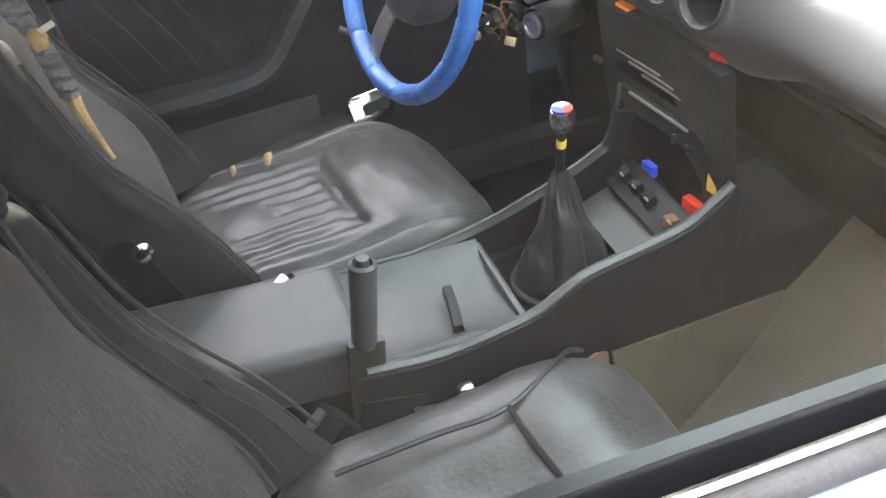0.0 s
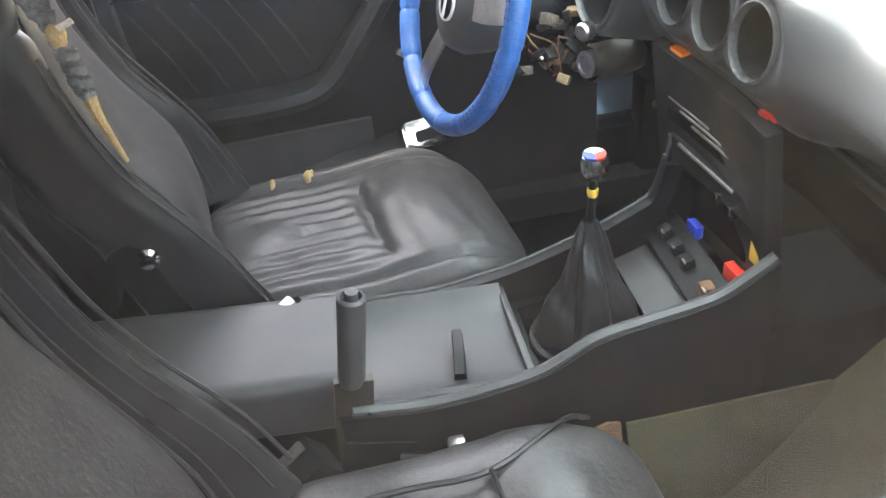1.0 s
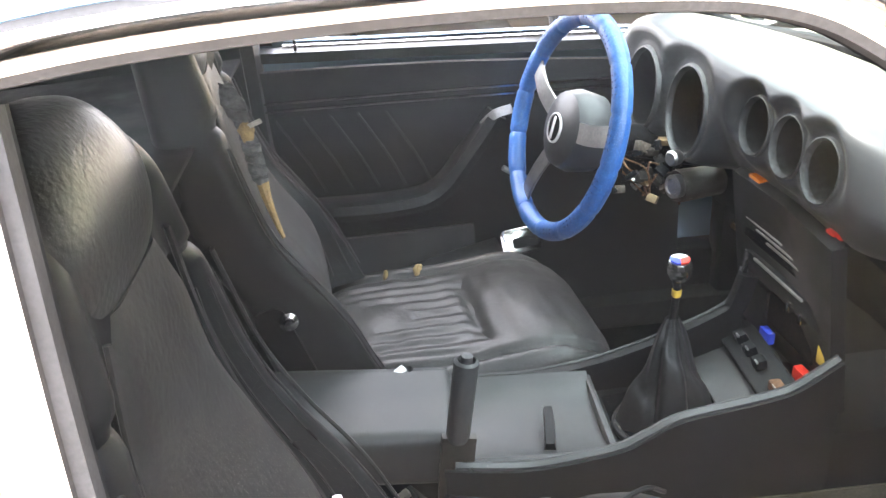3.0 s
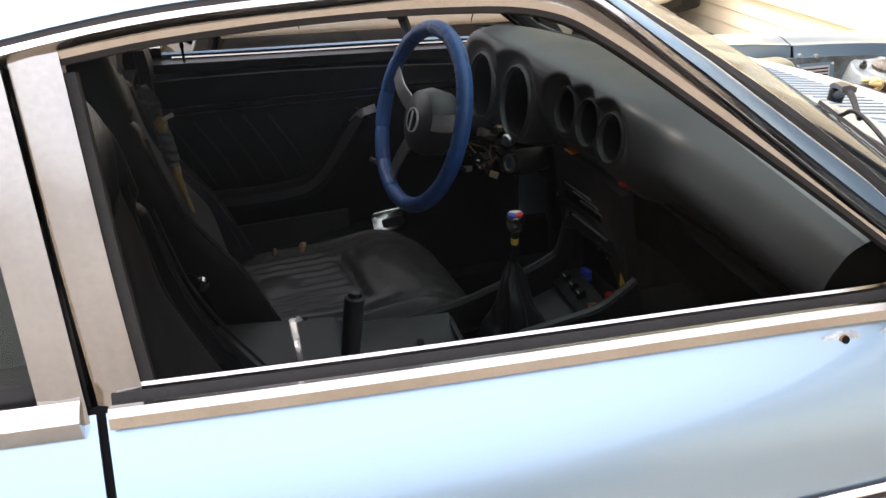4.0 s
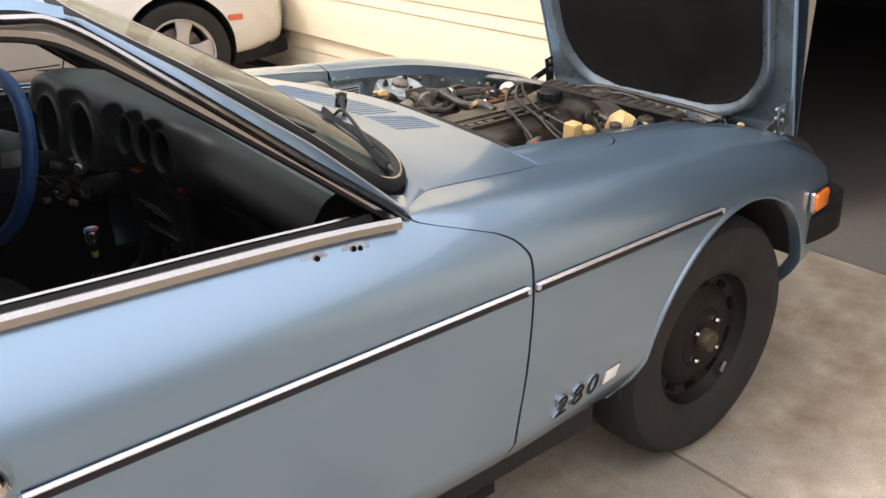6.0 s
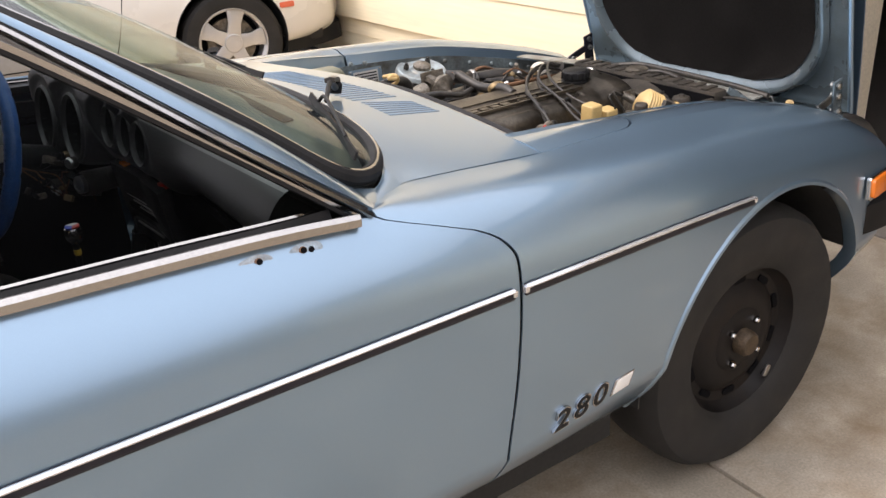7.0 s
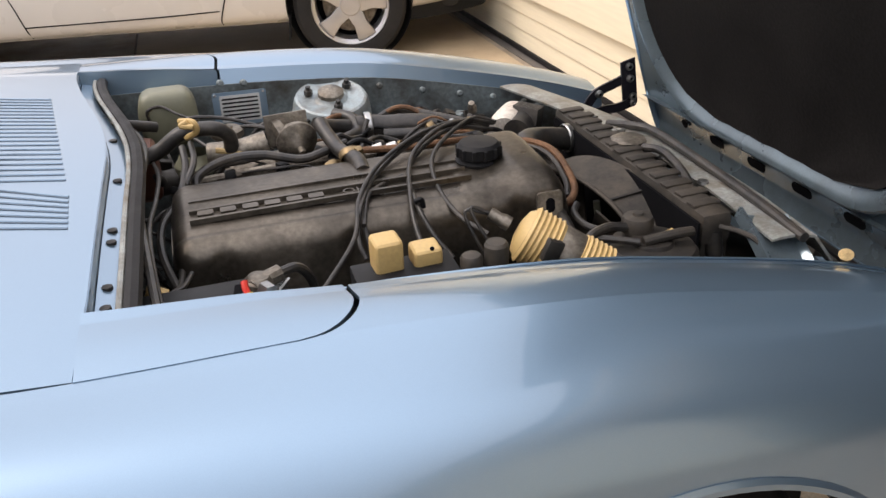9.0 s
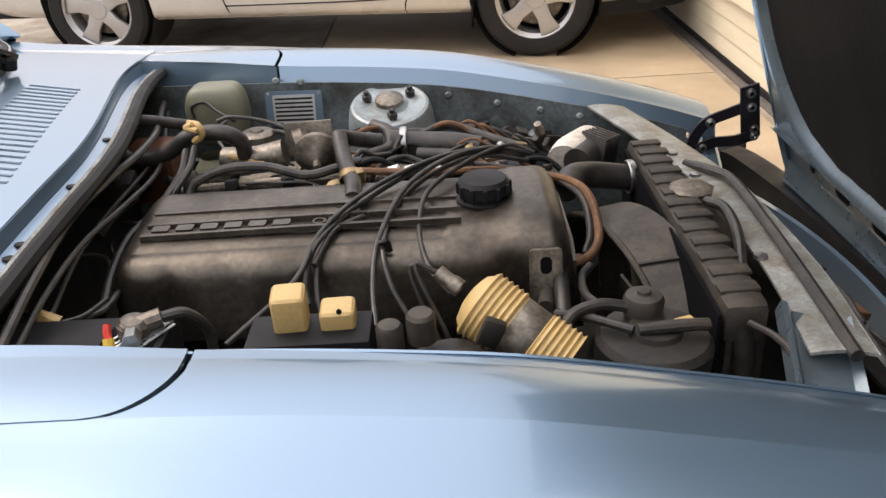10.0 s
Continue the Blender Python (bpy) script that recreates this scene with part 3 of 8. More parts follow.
    # wheel well
    part("wheel_well", grid(lambda u, w: place_side(ARCH + (ARCH_R + 0.004) * math.cos(math.pi * (0.10 + 0.90 * u)), 0.720 - 0.24 * w - 0.03 * max(0.0, 0.25 - u), ARCH_Z + (ARCH_R + 0.004) * math.sin(math.pi * (0.10 + 0.90 * u)), side), 28, 4), "underseal", car, thick=0.004)
    part("wheel_well_wall", grid(lambda u, w: place_side(ARCH - 0.39 + 0.78 * u, 0.485, 0.2 + 0.53 * w, side), 4, 4), "underseal", car, thick=0.004)
    part("rocker", sweep([place_side(x, 0.665, 0.275, side) for x in (-1.9, -1.2, -0.4)], [(0.005, 0.03), (0.005, -0.03), (-0.10, -0.03), (-0.10, 0.03)], (0, side, 0)), "underseal", car)

RIGHT_DOOR = [o for o in car.children if o.name.startswith("door")][0]
LEFT_DOOR = [o for o in car.children if o.name.startswith("door")][1]
RIGHT_FENDER = [o for o in car.children if o.name.startswith("front_fender")][0]

# ---- cowl with louvres ----


def screen_base(y):
    k = min(1.1, abs(y) / 0.62)
    x = lerp(abs(y), (0, 0.2, 0.36, 0.456, 0.525, 0.575, 0.605, 0.64), (-0.735, -0.736, -0.746, -0.766, -0.792, -0.828, -0.872, -0.93))
    return Vector((x + left_shift(-0.75, y) * 0.6, y, 0.912 - 0.024 * k * k))


def cowl_front(y):
    return -0.499 - 0.006 * max(0, abs(y) - 0.45) / 0.15 + left_shift(-0.5, y)


def cowl_z(x, y):
    return 0.860 + 0.030 * (1 - (y / 0.59) ** 2) + 0.012 * max(0, min(1, (-0.5 - x) / 0.25))


def cowl_fn(u, w):
    y = -0.585 + 1.17 * u
    b = screen_base(y)
    x = b.x + 0.005 + (cowl_front(y) - b.x - 0.005) * w
    y = y / 0.585 * (lerp(x - (left_shift(x, y) if y > 0 else 0), TX, Y_TOP) - 0.0016)
    z = b.z - 0.006 + (cowl_z(cowl_front(y), y) - b.z + 0.006) * w
    return Vector((x, y, z))


cowl = part("cowl_panel", grid(cowl_fn, 60, 24, flip=True), "paint", car, "blue metallic cowl panel with louvres", thick=0.004)


def cowl_at(x, y):
    b = screen_base(y)
    w = (x - b.x - 0.005) / (cowl_front(y) - b.x - 0.005)
    return cowl_fn((y + 0.585) / 1.17, w)


def louvre(xa, xb, ya, yb, r=0.0019):
    """One long vent slot: a bar coloured as the slot's shade, with a raised lip beside it."""
    a, b = cowl_at(xa, ya), cowl_at(xb, yb)
    slit = sweep([a, b], [(0.0008, -r), (0.0008, r), (-0.004, r), (-0.004, -r)], (0, 0, 1))
    lip = sweep([a + Vector((0, 0.0042, 0.001)), b + Vector((0, 0.0042, 0.001))], [(0.0006, -0.0006), (0.0004, 0.0014), (-0.003, 0.003), (-0.003, -0.002)], (0, 0, 1))
    return slit, lip


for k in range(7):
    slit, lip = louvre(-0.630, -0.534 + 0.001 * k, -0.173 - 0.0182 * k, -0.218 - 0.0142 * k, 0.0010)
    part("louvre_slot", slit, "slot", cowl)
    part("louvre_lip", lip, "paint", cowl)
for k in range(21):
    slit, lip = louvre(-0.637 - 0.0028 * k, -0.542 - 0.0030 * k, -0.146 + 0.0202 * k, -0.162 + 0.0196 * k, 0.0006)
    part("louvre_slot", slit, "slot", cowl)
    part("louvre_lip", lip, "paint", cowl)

# ---- windscreen, pillars, roof ----
TOPX, TOPZ, TOPY = -1.305, 1.262, 0.575


def screen_top(y):
    k = abs(y) / TOPY
    return Vector((TOPX - 0.03 * k ** 2 + 0, y, TOPZ - 0.032 * k ** 2))


def screen_fn(u, w):
    s = -1 + 2 * u
    b, t = screen_base(s * 0.605), screen_top(s * 0.555)
    p = b.lerp(t, w)
    p.z += 0.018 * math.sin(math.pi * w) * (1 - 0.4 * s * s)
    p.x += 0.012 * math.sin(math.pi * w)
    return p


windscreen = part("windscreen", grid(screen_fn, 40, 20), "screen", car, "tinted curved windscreen glass")
windscreen.visible_shadow = False
edge = [screen_fn(u / 24, 0) for u in range(25)] + [screen_fn(1, w / 12) for w in range(1, 13)] + [screen_fn(1 - u / 24, 1) for u in range(1, 25)] + [screen_fn(0, 1 - w / 12) for w in range(1, 12)]
# round the corners of the seal's path
ring = [edge[i] * 0.5 + (edge[i - 1] + edge[(i + 1) % len(edge)]) * 0.25 for i in range(len(edge))]
for _ in range(2):
    ring = [ring[i] * 0.5 + (ring[i - 1] + ring[(i + 1) % len(ring)]) * 0.25 for i in range(len(ring))]
part("screen_seal", tube(ring, 0.015, 10, 2, closed=True), "rubber", windscreen, "black rubber windscreen seal")
part("screen_moulding", tube([p + Vector((0.006, 0, 0.008)) for p in ring], 0.0055, 8, 2, closed=True), "chrome_dull", windscreen)


def roof_fn(u, w):
    s = -1 + 2 * u
    x = TOPX - 0.005 - 1.62 * w
    hw = lerp(x, (-2.95, -2.3, -1.8, -1.3), (0.50, 0.545, 0.578, 0.572))
    zc = lerp(x, (-2.95, -2.4, -2.0, -1.6, -1.3), (0.90, 1.10, 1.215, 1.272, 1.268))
    ze = lerp(x, (-2.95, -2.4, -1.9, -1.6, -1.3), (0.88, 1.06, 1.19, 1.232, 1.228))
    y = s * hw
    return Vector((x - 0.03 * s * s * (1 - w), y, ze + (zc - ze) * (1 - abs(s) ** 2.6)))


roof = part("roof", grid(roof_fn, 36, 40, flip=True), "paint", car, "blue metallic roof", thick=0.01)
part("tail_panel", grid(lambda u, w: Vector((-2.93 - 0.03 * math.sin(math.pi * u), -0.66 + 1.32 * u, 0.35 + 0.55 * w)), 20, 8), "paint", car, thick=0.01)
part("hatch_fill", grid(lambda u, w: Vector((-1.86 - 1.08 * u, (0.57 - 0.07 * u) * (1 - 2 * w) + 0, 0.93 - 0.03 * u)), 6, 6), "black", car, thick=0.006)

for side, door in ((-1, RIGHT_DOOR), (1, LEFT_DOOR)):
    def W(x, z, s=side, push=0.0):
        y = 0.672 - (z - 0.905) * 0.255
        if s > 0:
            x -= 0.08 * min(1, max(0, (-1.2 - x) / 0.5))
        return Vector((x, s * (y + push), z))
    outline = [W(-0.918, 0.876), W(-0.955, 0.905), W(-1.08, 1.005), W(-1.21, 1.105), W(-1.315, 1.182), W(-1.375, 1.212), W(-1.46, 1.222), W(-1.58, 1.224), W(-1.70, 1.219), W(-1.785, 1.210)]
    frame_bar = part("window_frame", sweep(outline, [(0.006, -0.005), (0.009, -0.012), (0.006, -0.020), (-0.004, -0.021), (-0.006, -0.005)] if side > 0 else
                                           [(0.006, 0.005), (0.009, 0.012), (0.006, 0.020), (-0.004, 0.021), (-0.006, 0.005)], (0, side, 0.25), n=8), "chrome_dull", door, "dull bright window frame")
    part("frame_seal", sweep(outline, [(0.006, -0.006), (0.004, 0.0), (-0.012, 0.0), (-0.012, -0.006)] if side > 0 else [(0.006, 0.006), (0.004, 0.0), (-0.012, 0.0), (-0.012, 0.006)], (0, side, 0.25), n=8), "rubber", door)
    part("rear_frame", sweep([W(-1.797, 1.222), W(-1.790, 1.05), W(-1.782, 0.925)], [(0.010, -0.019), (0.014, 0.0), (0.010, 0.019), (-0.008, 0.019), (-0.008, -0.019)], (0, side, 0.25)), "chrome_dull", door, "dull bright rear window frame")
    part("rear_frame_seal", sweep([W(-1.775, 1.205), W(-1.768, 1.05), W(-1.760, 0.94)], [(0.004, -0.006), (0.004, 0.006), (-0.012, 0.006), (-0.012, -0.006)], (0, side, 0.25)), "rubber", door)
    # belt moulding and its rubber
    belt = [Vector((x, side * (skin(x, 5)[0] + 0.012), skin(x, 5)[1] + (0.004 if side < 0 else -0.022))) for x in (-1.79, -1.6, -1.4, -1.2, -1.05, -0.932)]
    s = 1 if side > 0 else -1
    part("belt_moulding", sweep(belt, [(0.000, -0.011 * s), (0.006, -0.009 * s), (0.007, 0.002 * s), (0.002, 0.0085 * s), (-0.005, 0.008 * s), (-0.006, -0.011 * s)], (0, side, 0.12)), "chrome_dull", door, "tarnished bright belt moulding")
    part("belt_seal", sweep([p + Vector((0, -side * 0.018, -0.003)) for p in belt[:-1]] + [Vector((-0.96, side * 0.668, 0.896))], [(0.002, -0.012), (0.003, 0.005), (-0.012, 0.006), (-0.012, -0.012)], (0, side, 0.5)), "rubber", door, "black rubber belt seal")
    part("inner_belt_strip", sweep([p + Vector((0, -side * 0.030, 0.009)) for p in belt[:-1]] + [Vector((-0.97, side * 0.658, 0.907))], [(0.001, -0.0020), (0.0018, 0.0016), (-0.003, 0.0018), (-0.003, -0.0020)], (0, side, 0.6)), "chrome_dull", door)
    # roof drip rail, outer window-frame reveal and painted pillar
    rail = [Vector((-2.3, side * 0.60, 1.10)), Vector((-2.0, side * 0.606, 1.188)), Vector((-1.75, side * 0.606, 1.236)), Vector((-1.55, side * 0.605, 1.246)), Vector((-1.40, side * 0.602, 1.243)), Vector((-1.335, side * 0.600, 1.226)),
            Vector((-1.225, side * 0.621, 1.142)), Vector((-1.055, side * 0.654, 1.004)), Vector((-0.905, side * 0.684, 0.888))]
    part("drip_rail", sweep(rail, [(0.006, -0.004), (0.010, 0.002), (0.004, 0.006), (-0.012, 0.006), (-0.012, -0.006)], (0, side, 0.4), n=8), "chrome_dull", roof)
    part("drip_channel", sweep([p + Vector((0, -side * 0.010, 0.006)) for p in rail], [(0.002, -0.003), (0.002, 0.003), (-0.008, 0.003), (-0.008, -0.003)], (0, side, 0.6), n=8), "rubber", roof)
    pil = [(rail[i] + Vector((0.010, -side * 0.010, 0.006))) for i in range(4, 9)]
    glass_edge = [screen_fn(0 if side < 0 else 1, w) for w in (1.0, 0.93, 0.72, 0.36, 0.03)]
    # the painted foot runs on round the glass corner to meet fender and cowl
    for px, py, pz, yb in ((-0.885, 0.664, 0.8865, 0.590), (-0.845, 0.634, 0.8835, 0.562), (-0.800, 0.606, 0.880, 0.530)):
        pil.append(place_side(px, py, pz, side))
        glass_edge.append(screen_base(side * yb) + Vector((0.006, 0, -0.004)))

    def pillar_fn(u, w):
        i = min(6, int(u * 7))
        t = u * 7 - i
        a, b = pil[i].lerp(pil[i + 1], t), glass_edge[i].lerp(glass_edge[i + 1], t)
        p = a.lerp(b, w)
        p += Vector((0.0, side * 0.010, 0.010)) * math.sin(math.pi * w) * min(1, max(0.15, (0.62 - u) * 6))
        return p
    part("windscreen_pillar", grid(pillar_fn, 50, 8), "paint", roof, "blue painted windscreen pillar", thick=0.006)
    part("roof_side", sweep([p + Vector((0, -side * 0.020, 0.010)) for p in rail[:6]], [(0.008, -0.010), (0.010, 0.006), (-0.022, 0.016), (-0.022, -0.012)], (0, side, 0.6), n=8), "paint", roof)
    # quarter window behind the door
    part("quarter_pillar", sweep([Vector((-1.838 - 0.08 * (side > 0), side * 0.603, 1.215)), Vector((-1.832 - 0.08 * (side > 0), side * 0.642, 1.07)), Vector((-1.826 - 0.08 * (side > 0), side * 0.682, 0.93))], [(0.008, -0.018), (0.010, 0.0), (0.008, 0.018), (-0.01, 0.018), (-0.01, -0.018)], (0, side, 0.25)), "chrome_dull", roof, "dull bright quarter window frame")
    part("quarter_belt", sweep([Vector((x, side * (skin(x, 5)[0] + 0.010), skin(x, 5)[1] + 0.004)) for x in (-2.5, -2.15, -1.812)], [(0.0, -0.016), (0.012, 0.0), (0.0, 0.016), (-0.02, 0.014), (-0.02, -0.014)], (0, side, 0.4)), "chrome_dull", quarter)
    qg = part("quarter_glass", mesh_of([Vector((-1.84, side * 0.664, 0.945)), Vector((-1.84, side * 0.600, 1.205)), Vector((-2.10, side * 0.592, 1.16)), Vector((-2.40, side * 0.60, 1.02)), Vector((-2.48, side * 0.63, 0.945))], [(0, 1, 2, 3, 4)]), "screen", roof, "quarter window glass")
    qg.visible_shadow = False
    if side < 0:
        # added pane acts as a filter: darker cabin, blacks lifted as by glare
        wg = part("window_glass", mesh_of([W(-1.77, 0.91, push=-0.008), W(-1.782, 1.215, push=-0.008), W(-1.58, 1.23, push=-0.008), W(-1.375, 1.218, push=-0.008), W(-1.315, 1.188, push=-0.008), W(-0.95, 0.890, push=-0.008)], [(0, 1, 2, 3, 4, 5)]),
                  "glass", door, "side window pane added to dim and veil the cabin")
        wg.visible_shadow = False


def apron_fn(u, w, side):
    """Painted sheet that turns down from the windscreen's lower corner under cowl and fender."""
    if u < 0.6:
        k = u / 0.6
        q = screen_base(side * (0.40 + 0.205 * k))
        d = Vector((1, 0, -0.30)).lerp(Vector((0.7, -0.7, -0.42)), k)
        wd = 0.09
    else:
        k = (u - 0.6) / 0.4
        q = screen_fn(0 if side < 0 else 1, 0.20 * k)
        d = Vector((0.7, -0.7, -0.42)).lerp(Vector((0.2, -0.9, -0.3)), k)
        wd = 0.09 - 0.05 * k
    d = Vector((d.x, -d.y * side, d.z))
    return q + d * wd * w - Vector((0, 0, 0.006 + 0.004 * w))


for side in (-1, 1):
    part("screen_apron", grid(lambda u, w: apron_fn(u, w, side), 30, 6, flip=side > 0), "paint", cowl, thick=0.002)

# ---- door handle, mirror holes, badge, marker ----
hy = skin(-1.6, 3.3)[0]
handle = part("door_handle", sweep([(-1.715, -hy + 0.004, 0.762), (-1.70, -hy - 0.016, 0.768), (-1.63, -hy - 0.026, 0.782), (-1.565, -hy - 0.022, 0.784), (-1.548, -hy + 0.004, 0.780)],
                                   [(0.010, -0.014), (0.014, 0.0), (0.010, 0.016), (-0.004, 0.018), (-0.006, 0.0), (-0.004, -0.016)], (0, -1, 0.3), n=8), "chrome", RIGHT_DOOR, "chrome door handle")
part("handle_cup", prism(rounded(0.165, 0.044, 0.020), 0.004, basis((-1.628, -hy - 0.001, 0.772), (0.99, 0, 0.08), (0, -0.2, 1))), "rubber", handle)
for x, z in ((-1.087, 0.884), (-1.024, 0.881), (-1.013, 0.879)):
    y = half_width(x, z)
    part("mirror_hole", lathe([(0.0042, 0), (0.0042, 0.0012), (0.0, 0.0013)], (x, -y - 0.0012, z), (0, -0.93, 0.37), 14), "dark", RIGHT_DOOR)
    if x != -1.013:
        part("primer_patch", lathe([(0.017, 0.0), (0.015, 0.0005), (0.0, 0.0006)], (x + 0.003 - 0.009 * (x < -1.05), -y - 0.0004, z - 0.002), (0, -0.93, 0.37), 20, squash=(1.5, 0.7)), "primer", RIGHT_DOOR, "bared pale primer patch")
    part("rust_ring", lathe([(0.0062 + 0.002 * (x < -1.09), 0), (0.003, 0.0010)], (x - 0.001, -y - 0.0006, z - 0.001), (0, -0.93, 0.37), 18), "rust", RIGHT_DOOR)
bm_badge = basis((-0.648, -half_width(-0.648, 0.46) - 0.003, 0.438), (0.985, 0.07, 0.03), (0, -0.04, 1))
SLANT = Matrix(((1.35, 0.35, 0, 0), (0, 1, 0, 0), (0, 0, 1, 0), (0, 0, 0, 1)))
for k, ch in enumerate("280"):
    digit = part("badge_digit", letters(ch, 0.054, bm_badge @ pose(0.000 + 0.047 * k, 0.001 * k, 0) @ SLANT, 0.003, 0.0022), "badge", RIGHT_FENDER, "slanted chrome badge digit")
    part("digit_inlay", letters(ch, 0.054, bm_badge @ pose(0.000 + 0.047 * k, 0.001 * k, 0.002) @ SLANT, 0.002), "black", digit, "black inlay")
part("badge_tile", prism([(0.142, 0.003), (0.194, 0.003), (0.208, 0.033), (0.156, 0.033)], 0.005, bm_badge, 0.0012), "badge", RIGHT_FENDER, "white badge tile in a chrome frame")
part("badge_tile_bar", prism([(0.148, 0.0055), (0.190, 0.0055), (0.202, 0.0305), (0.160, 0.0305)], 0.0062, bm_badge, 0.0008), "white", RIGHT_FENDER)
mk = basis((0.398, -half_width(0.398, 0.598) - 0.002, 0.598), (0.97, 0.18, -0.03), (0, 0.08, 1))
marker = part("side_marker", prism(rounded(0.105, 0.056, 0.008), 0.010, mk, 0.001), "chrome", car, "amber side marker lamp")
part("marker_lens", prism(rounded(0.090, 0.044, 0.008), 0.018, mk, 0.003), "amber", marker, "amber lens")

# ---- nose, bumper ----
nose = part("nose_panel", grid(lambda u, w: Vector((0.480 + 0.15 * (1 - (2 * u - 1) ** 2), -0.640 + 1.28 * u, 0.40 + 0.17 * w - 0.02 * (2 * u - 1) ** 2)), 24, 8), "paint", car, "blue metallic nose", thick=0.01)
part("bumper", sweep([(0.345, -0.675, 0.500), (0.45, -0.700, 0.512), (0.555, -0.680, 0.515), (0.64, -0.57, 0.515), (0.70, 0, 0.515), (0.64, 0.57, 0.515), (0.555, 0.680, 0.515), (0.42, 0.69, 0.512)],
                     [(0.0, -0.055), (0.018, -0.045), (0.022, 0.03), (0.0, 0.045), (-0.05, 0.045), (-0.05, -0.055)], (0.5, -1, 0), n=8), "black", car, "black rubber front bumper")
for sgn in (-1, 1):
    part("headlamp_rim", lathe([(0.10, 0.0), (0.112, 0.012), (0.10, 0.02), (0.09, 0.006), (0.086, -0.02)], (0.50, sgn * 0.50, 0.56), (1, 0, 0.12), 32), "paint", nose)
    part("headlamp", lathe([(0.088, 0.0), (0.06, 0.014), (0.0, 0.02)], (0.49, sgn * 0.50, 0.56), (1, 0, 0.12), 32), "glass", nose)

# ---- wheels ----


def road_wheel(x, side):
    cy = side * 0.605
    R = 0.318
    w = part("wheel", lathe([(0.06, -0.06), (0.168, -0.05), (0.172, 0.06), (0.185, 0.065), (0.185, 0.075), (0.176, 0.078), (0.170, 0.062), (0.160, 0.050), (0.138, 0.046), (0.122, 0.058), (0.100, 0.066), (0.078, 0.064), (0.068, 0.070), (0.04, 0.070), (0.0, 0.070)],
                            (x, cy, 0.318), (0, side, 0), 48), "rim_black", car, "black steel wheel with rusty hub")
    tyre = [(0.176, -0.08), (0.20, -0.094), (0.25, -0.102), (0.295, -0.094), (0.312, -0.072), (R, -0.04), (R, 0.04), (0.312, 0.072), (0.295, 0.094), (0.27, 0.101), (0.25, 0.102), (0.235, 0.1005), (0.20, 0.094), (0.186, 0.084), (0.176, 0.078)]
    part("tyre", lathe(tyre, (x, cy, 0.318), (0, side, 0), 64), "tyre", w, "worn black tyre")
    part("hub_cap", lathe([(0.031, 0.0), (0.030, 0.022), (0.024, 0.030), (0.0, 0.031)], (x, cy + side * 0.068, 0.318), (0, side, 0), 24), "hub", w, "rusty hub centre")
    for k in range(4):
        a = radians(52 + 90 * k)
        px, pz = x + 0.057 * math.cos(a), 0.318 + 0.057 * math.sin(a)
        part("lug_nut", lathe([(0.0095, 0.0), (0.009, 0.014), (0.005, 0.020), (0.0, 0.021)], (px, cy + side * 0.066, pz), (0, side, 0), 6), "chrome", w, "bright lug nut")
    for k in range(10):
        a = radians(18 + 36 * k)
        px, pz = x + 0.145 * math.cos(a), 0.318 + 0.145 * math.sin(a)
        part("rim_slot", prism(rounded(0.040, 0.016, 0.007, 4), 0.003, basis((px, cy + side * 0.0495, pz), (-math.sin(a) * 1.0, 0, math.cos(a)), (-side * math.cos(a) * 0 + math.cos(a), 0, math.sin(a))) @ pose(0, 0, -0.002)), "dark", w)
    return w


for x, side in ((0.0, -1), (0.0, 1), (-2.305, -1), (-2.305, 1)):
    w = road_wheel(x, side)
    if x == 0 and side < 0:
        part("wheel_weight", box(0.098, -0.605 - 0.077, 0.20, 0.016, 0.008, 0.03, pose(0, 0, 0, 0, 30, 0), 0.003), "steel", w, "clip-on wheel weight")

# ---- hood, standing open on its front hinges ----
HOOD_X, HOOD_Z, HOOD_LEAN = 0.652, 0.566, 16.0
hood_m = Matrix.Translation((HOOD_X, -0.022, HOOD_Z)) @ pose(0, 0, 0, 0, -HOOD_LEAN, 0)
# in the hood's own plane: y across, z along its length, x outwards


def hood_edge(z):
    return lerp(z, (0, 0.05, 0.3, 0.7, 1.1), (0.44, 0.462, 0.472, 0.485, 0.50))


def hood_fn(u, w):
    z = 0.010 + 1.11 * w
    y = (2 * u - 1) * hood_edge(z)
    x = 0.045 * (1 - (2 * u - 1) ** 2) + 0.05 * math.sin(math.pi * min(1, w * 1.0)) + 0.02
    return hood_m @ Vector((x, y, z - 0.03 * (2 * u - 1) ** 2 * (1 - w)))


hood = part("hood", grid(hood_fn, 40, 30), "paint", car, "open blue hood with black insulation underneath", thick=0.003)


def hood_in(u, z, depth):
    return hood_m @ Vector((depth, u * hood_edge(z), z))


def frame_depth(w, s):
    # flange, channel with the holes, then up to the rib
    return lerp(w, (0.0, 0.30, 0.36, 0.88, 1.0), (-0.010, 0.008, 0.012, 0.012, -0.012)) + 0.012 * (1 - s * s) * (1 - w)


def pad_edge(k, grow):
    # outline of the pad from one top corner down and round to the other; grow widens it
    sgn, w = (-1, (1 - k / 20) ** 2) if k <= 20 else (1, ((k - 20) / 20) ** 2)
    z = 0.155 - grow + (0.90 + grow) * w
    rc = 0.20 + grow * 0.5
    dz = max(0.0, rc - (z - 0.155 + grow))
    return sgn * (hood_edge(z) * 0.805 + grow - (rc - math.sqrt(max(0.0, rc * rc - dz * dz)))), z


def rib_fn(u, w):
    y, z = pad_edge(40 * u, 0.036 * (1 - w))
    return hood_m @ Vector((lerp(w, (0.0, 0.12, 0.24, 1.0), (0.004, -0.012, -0.016, 0.004)), y, z))


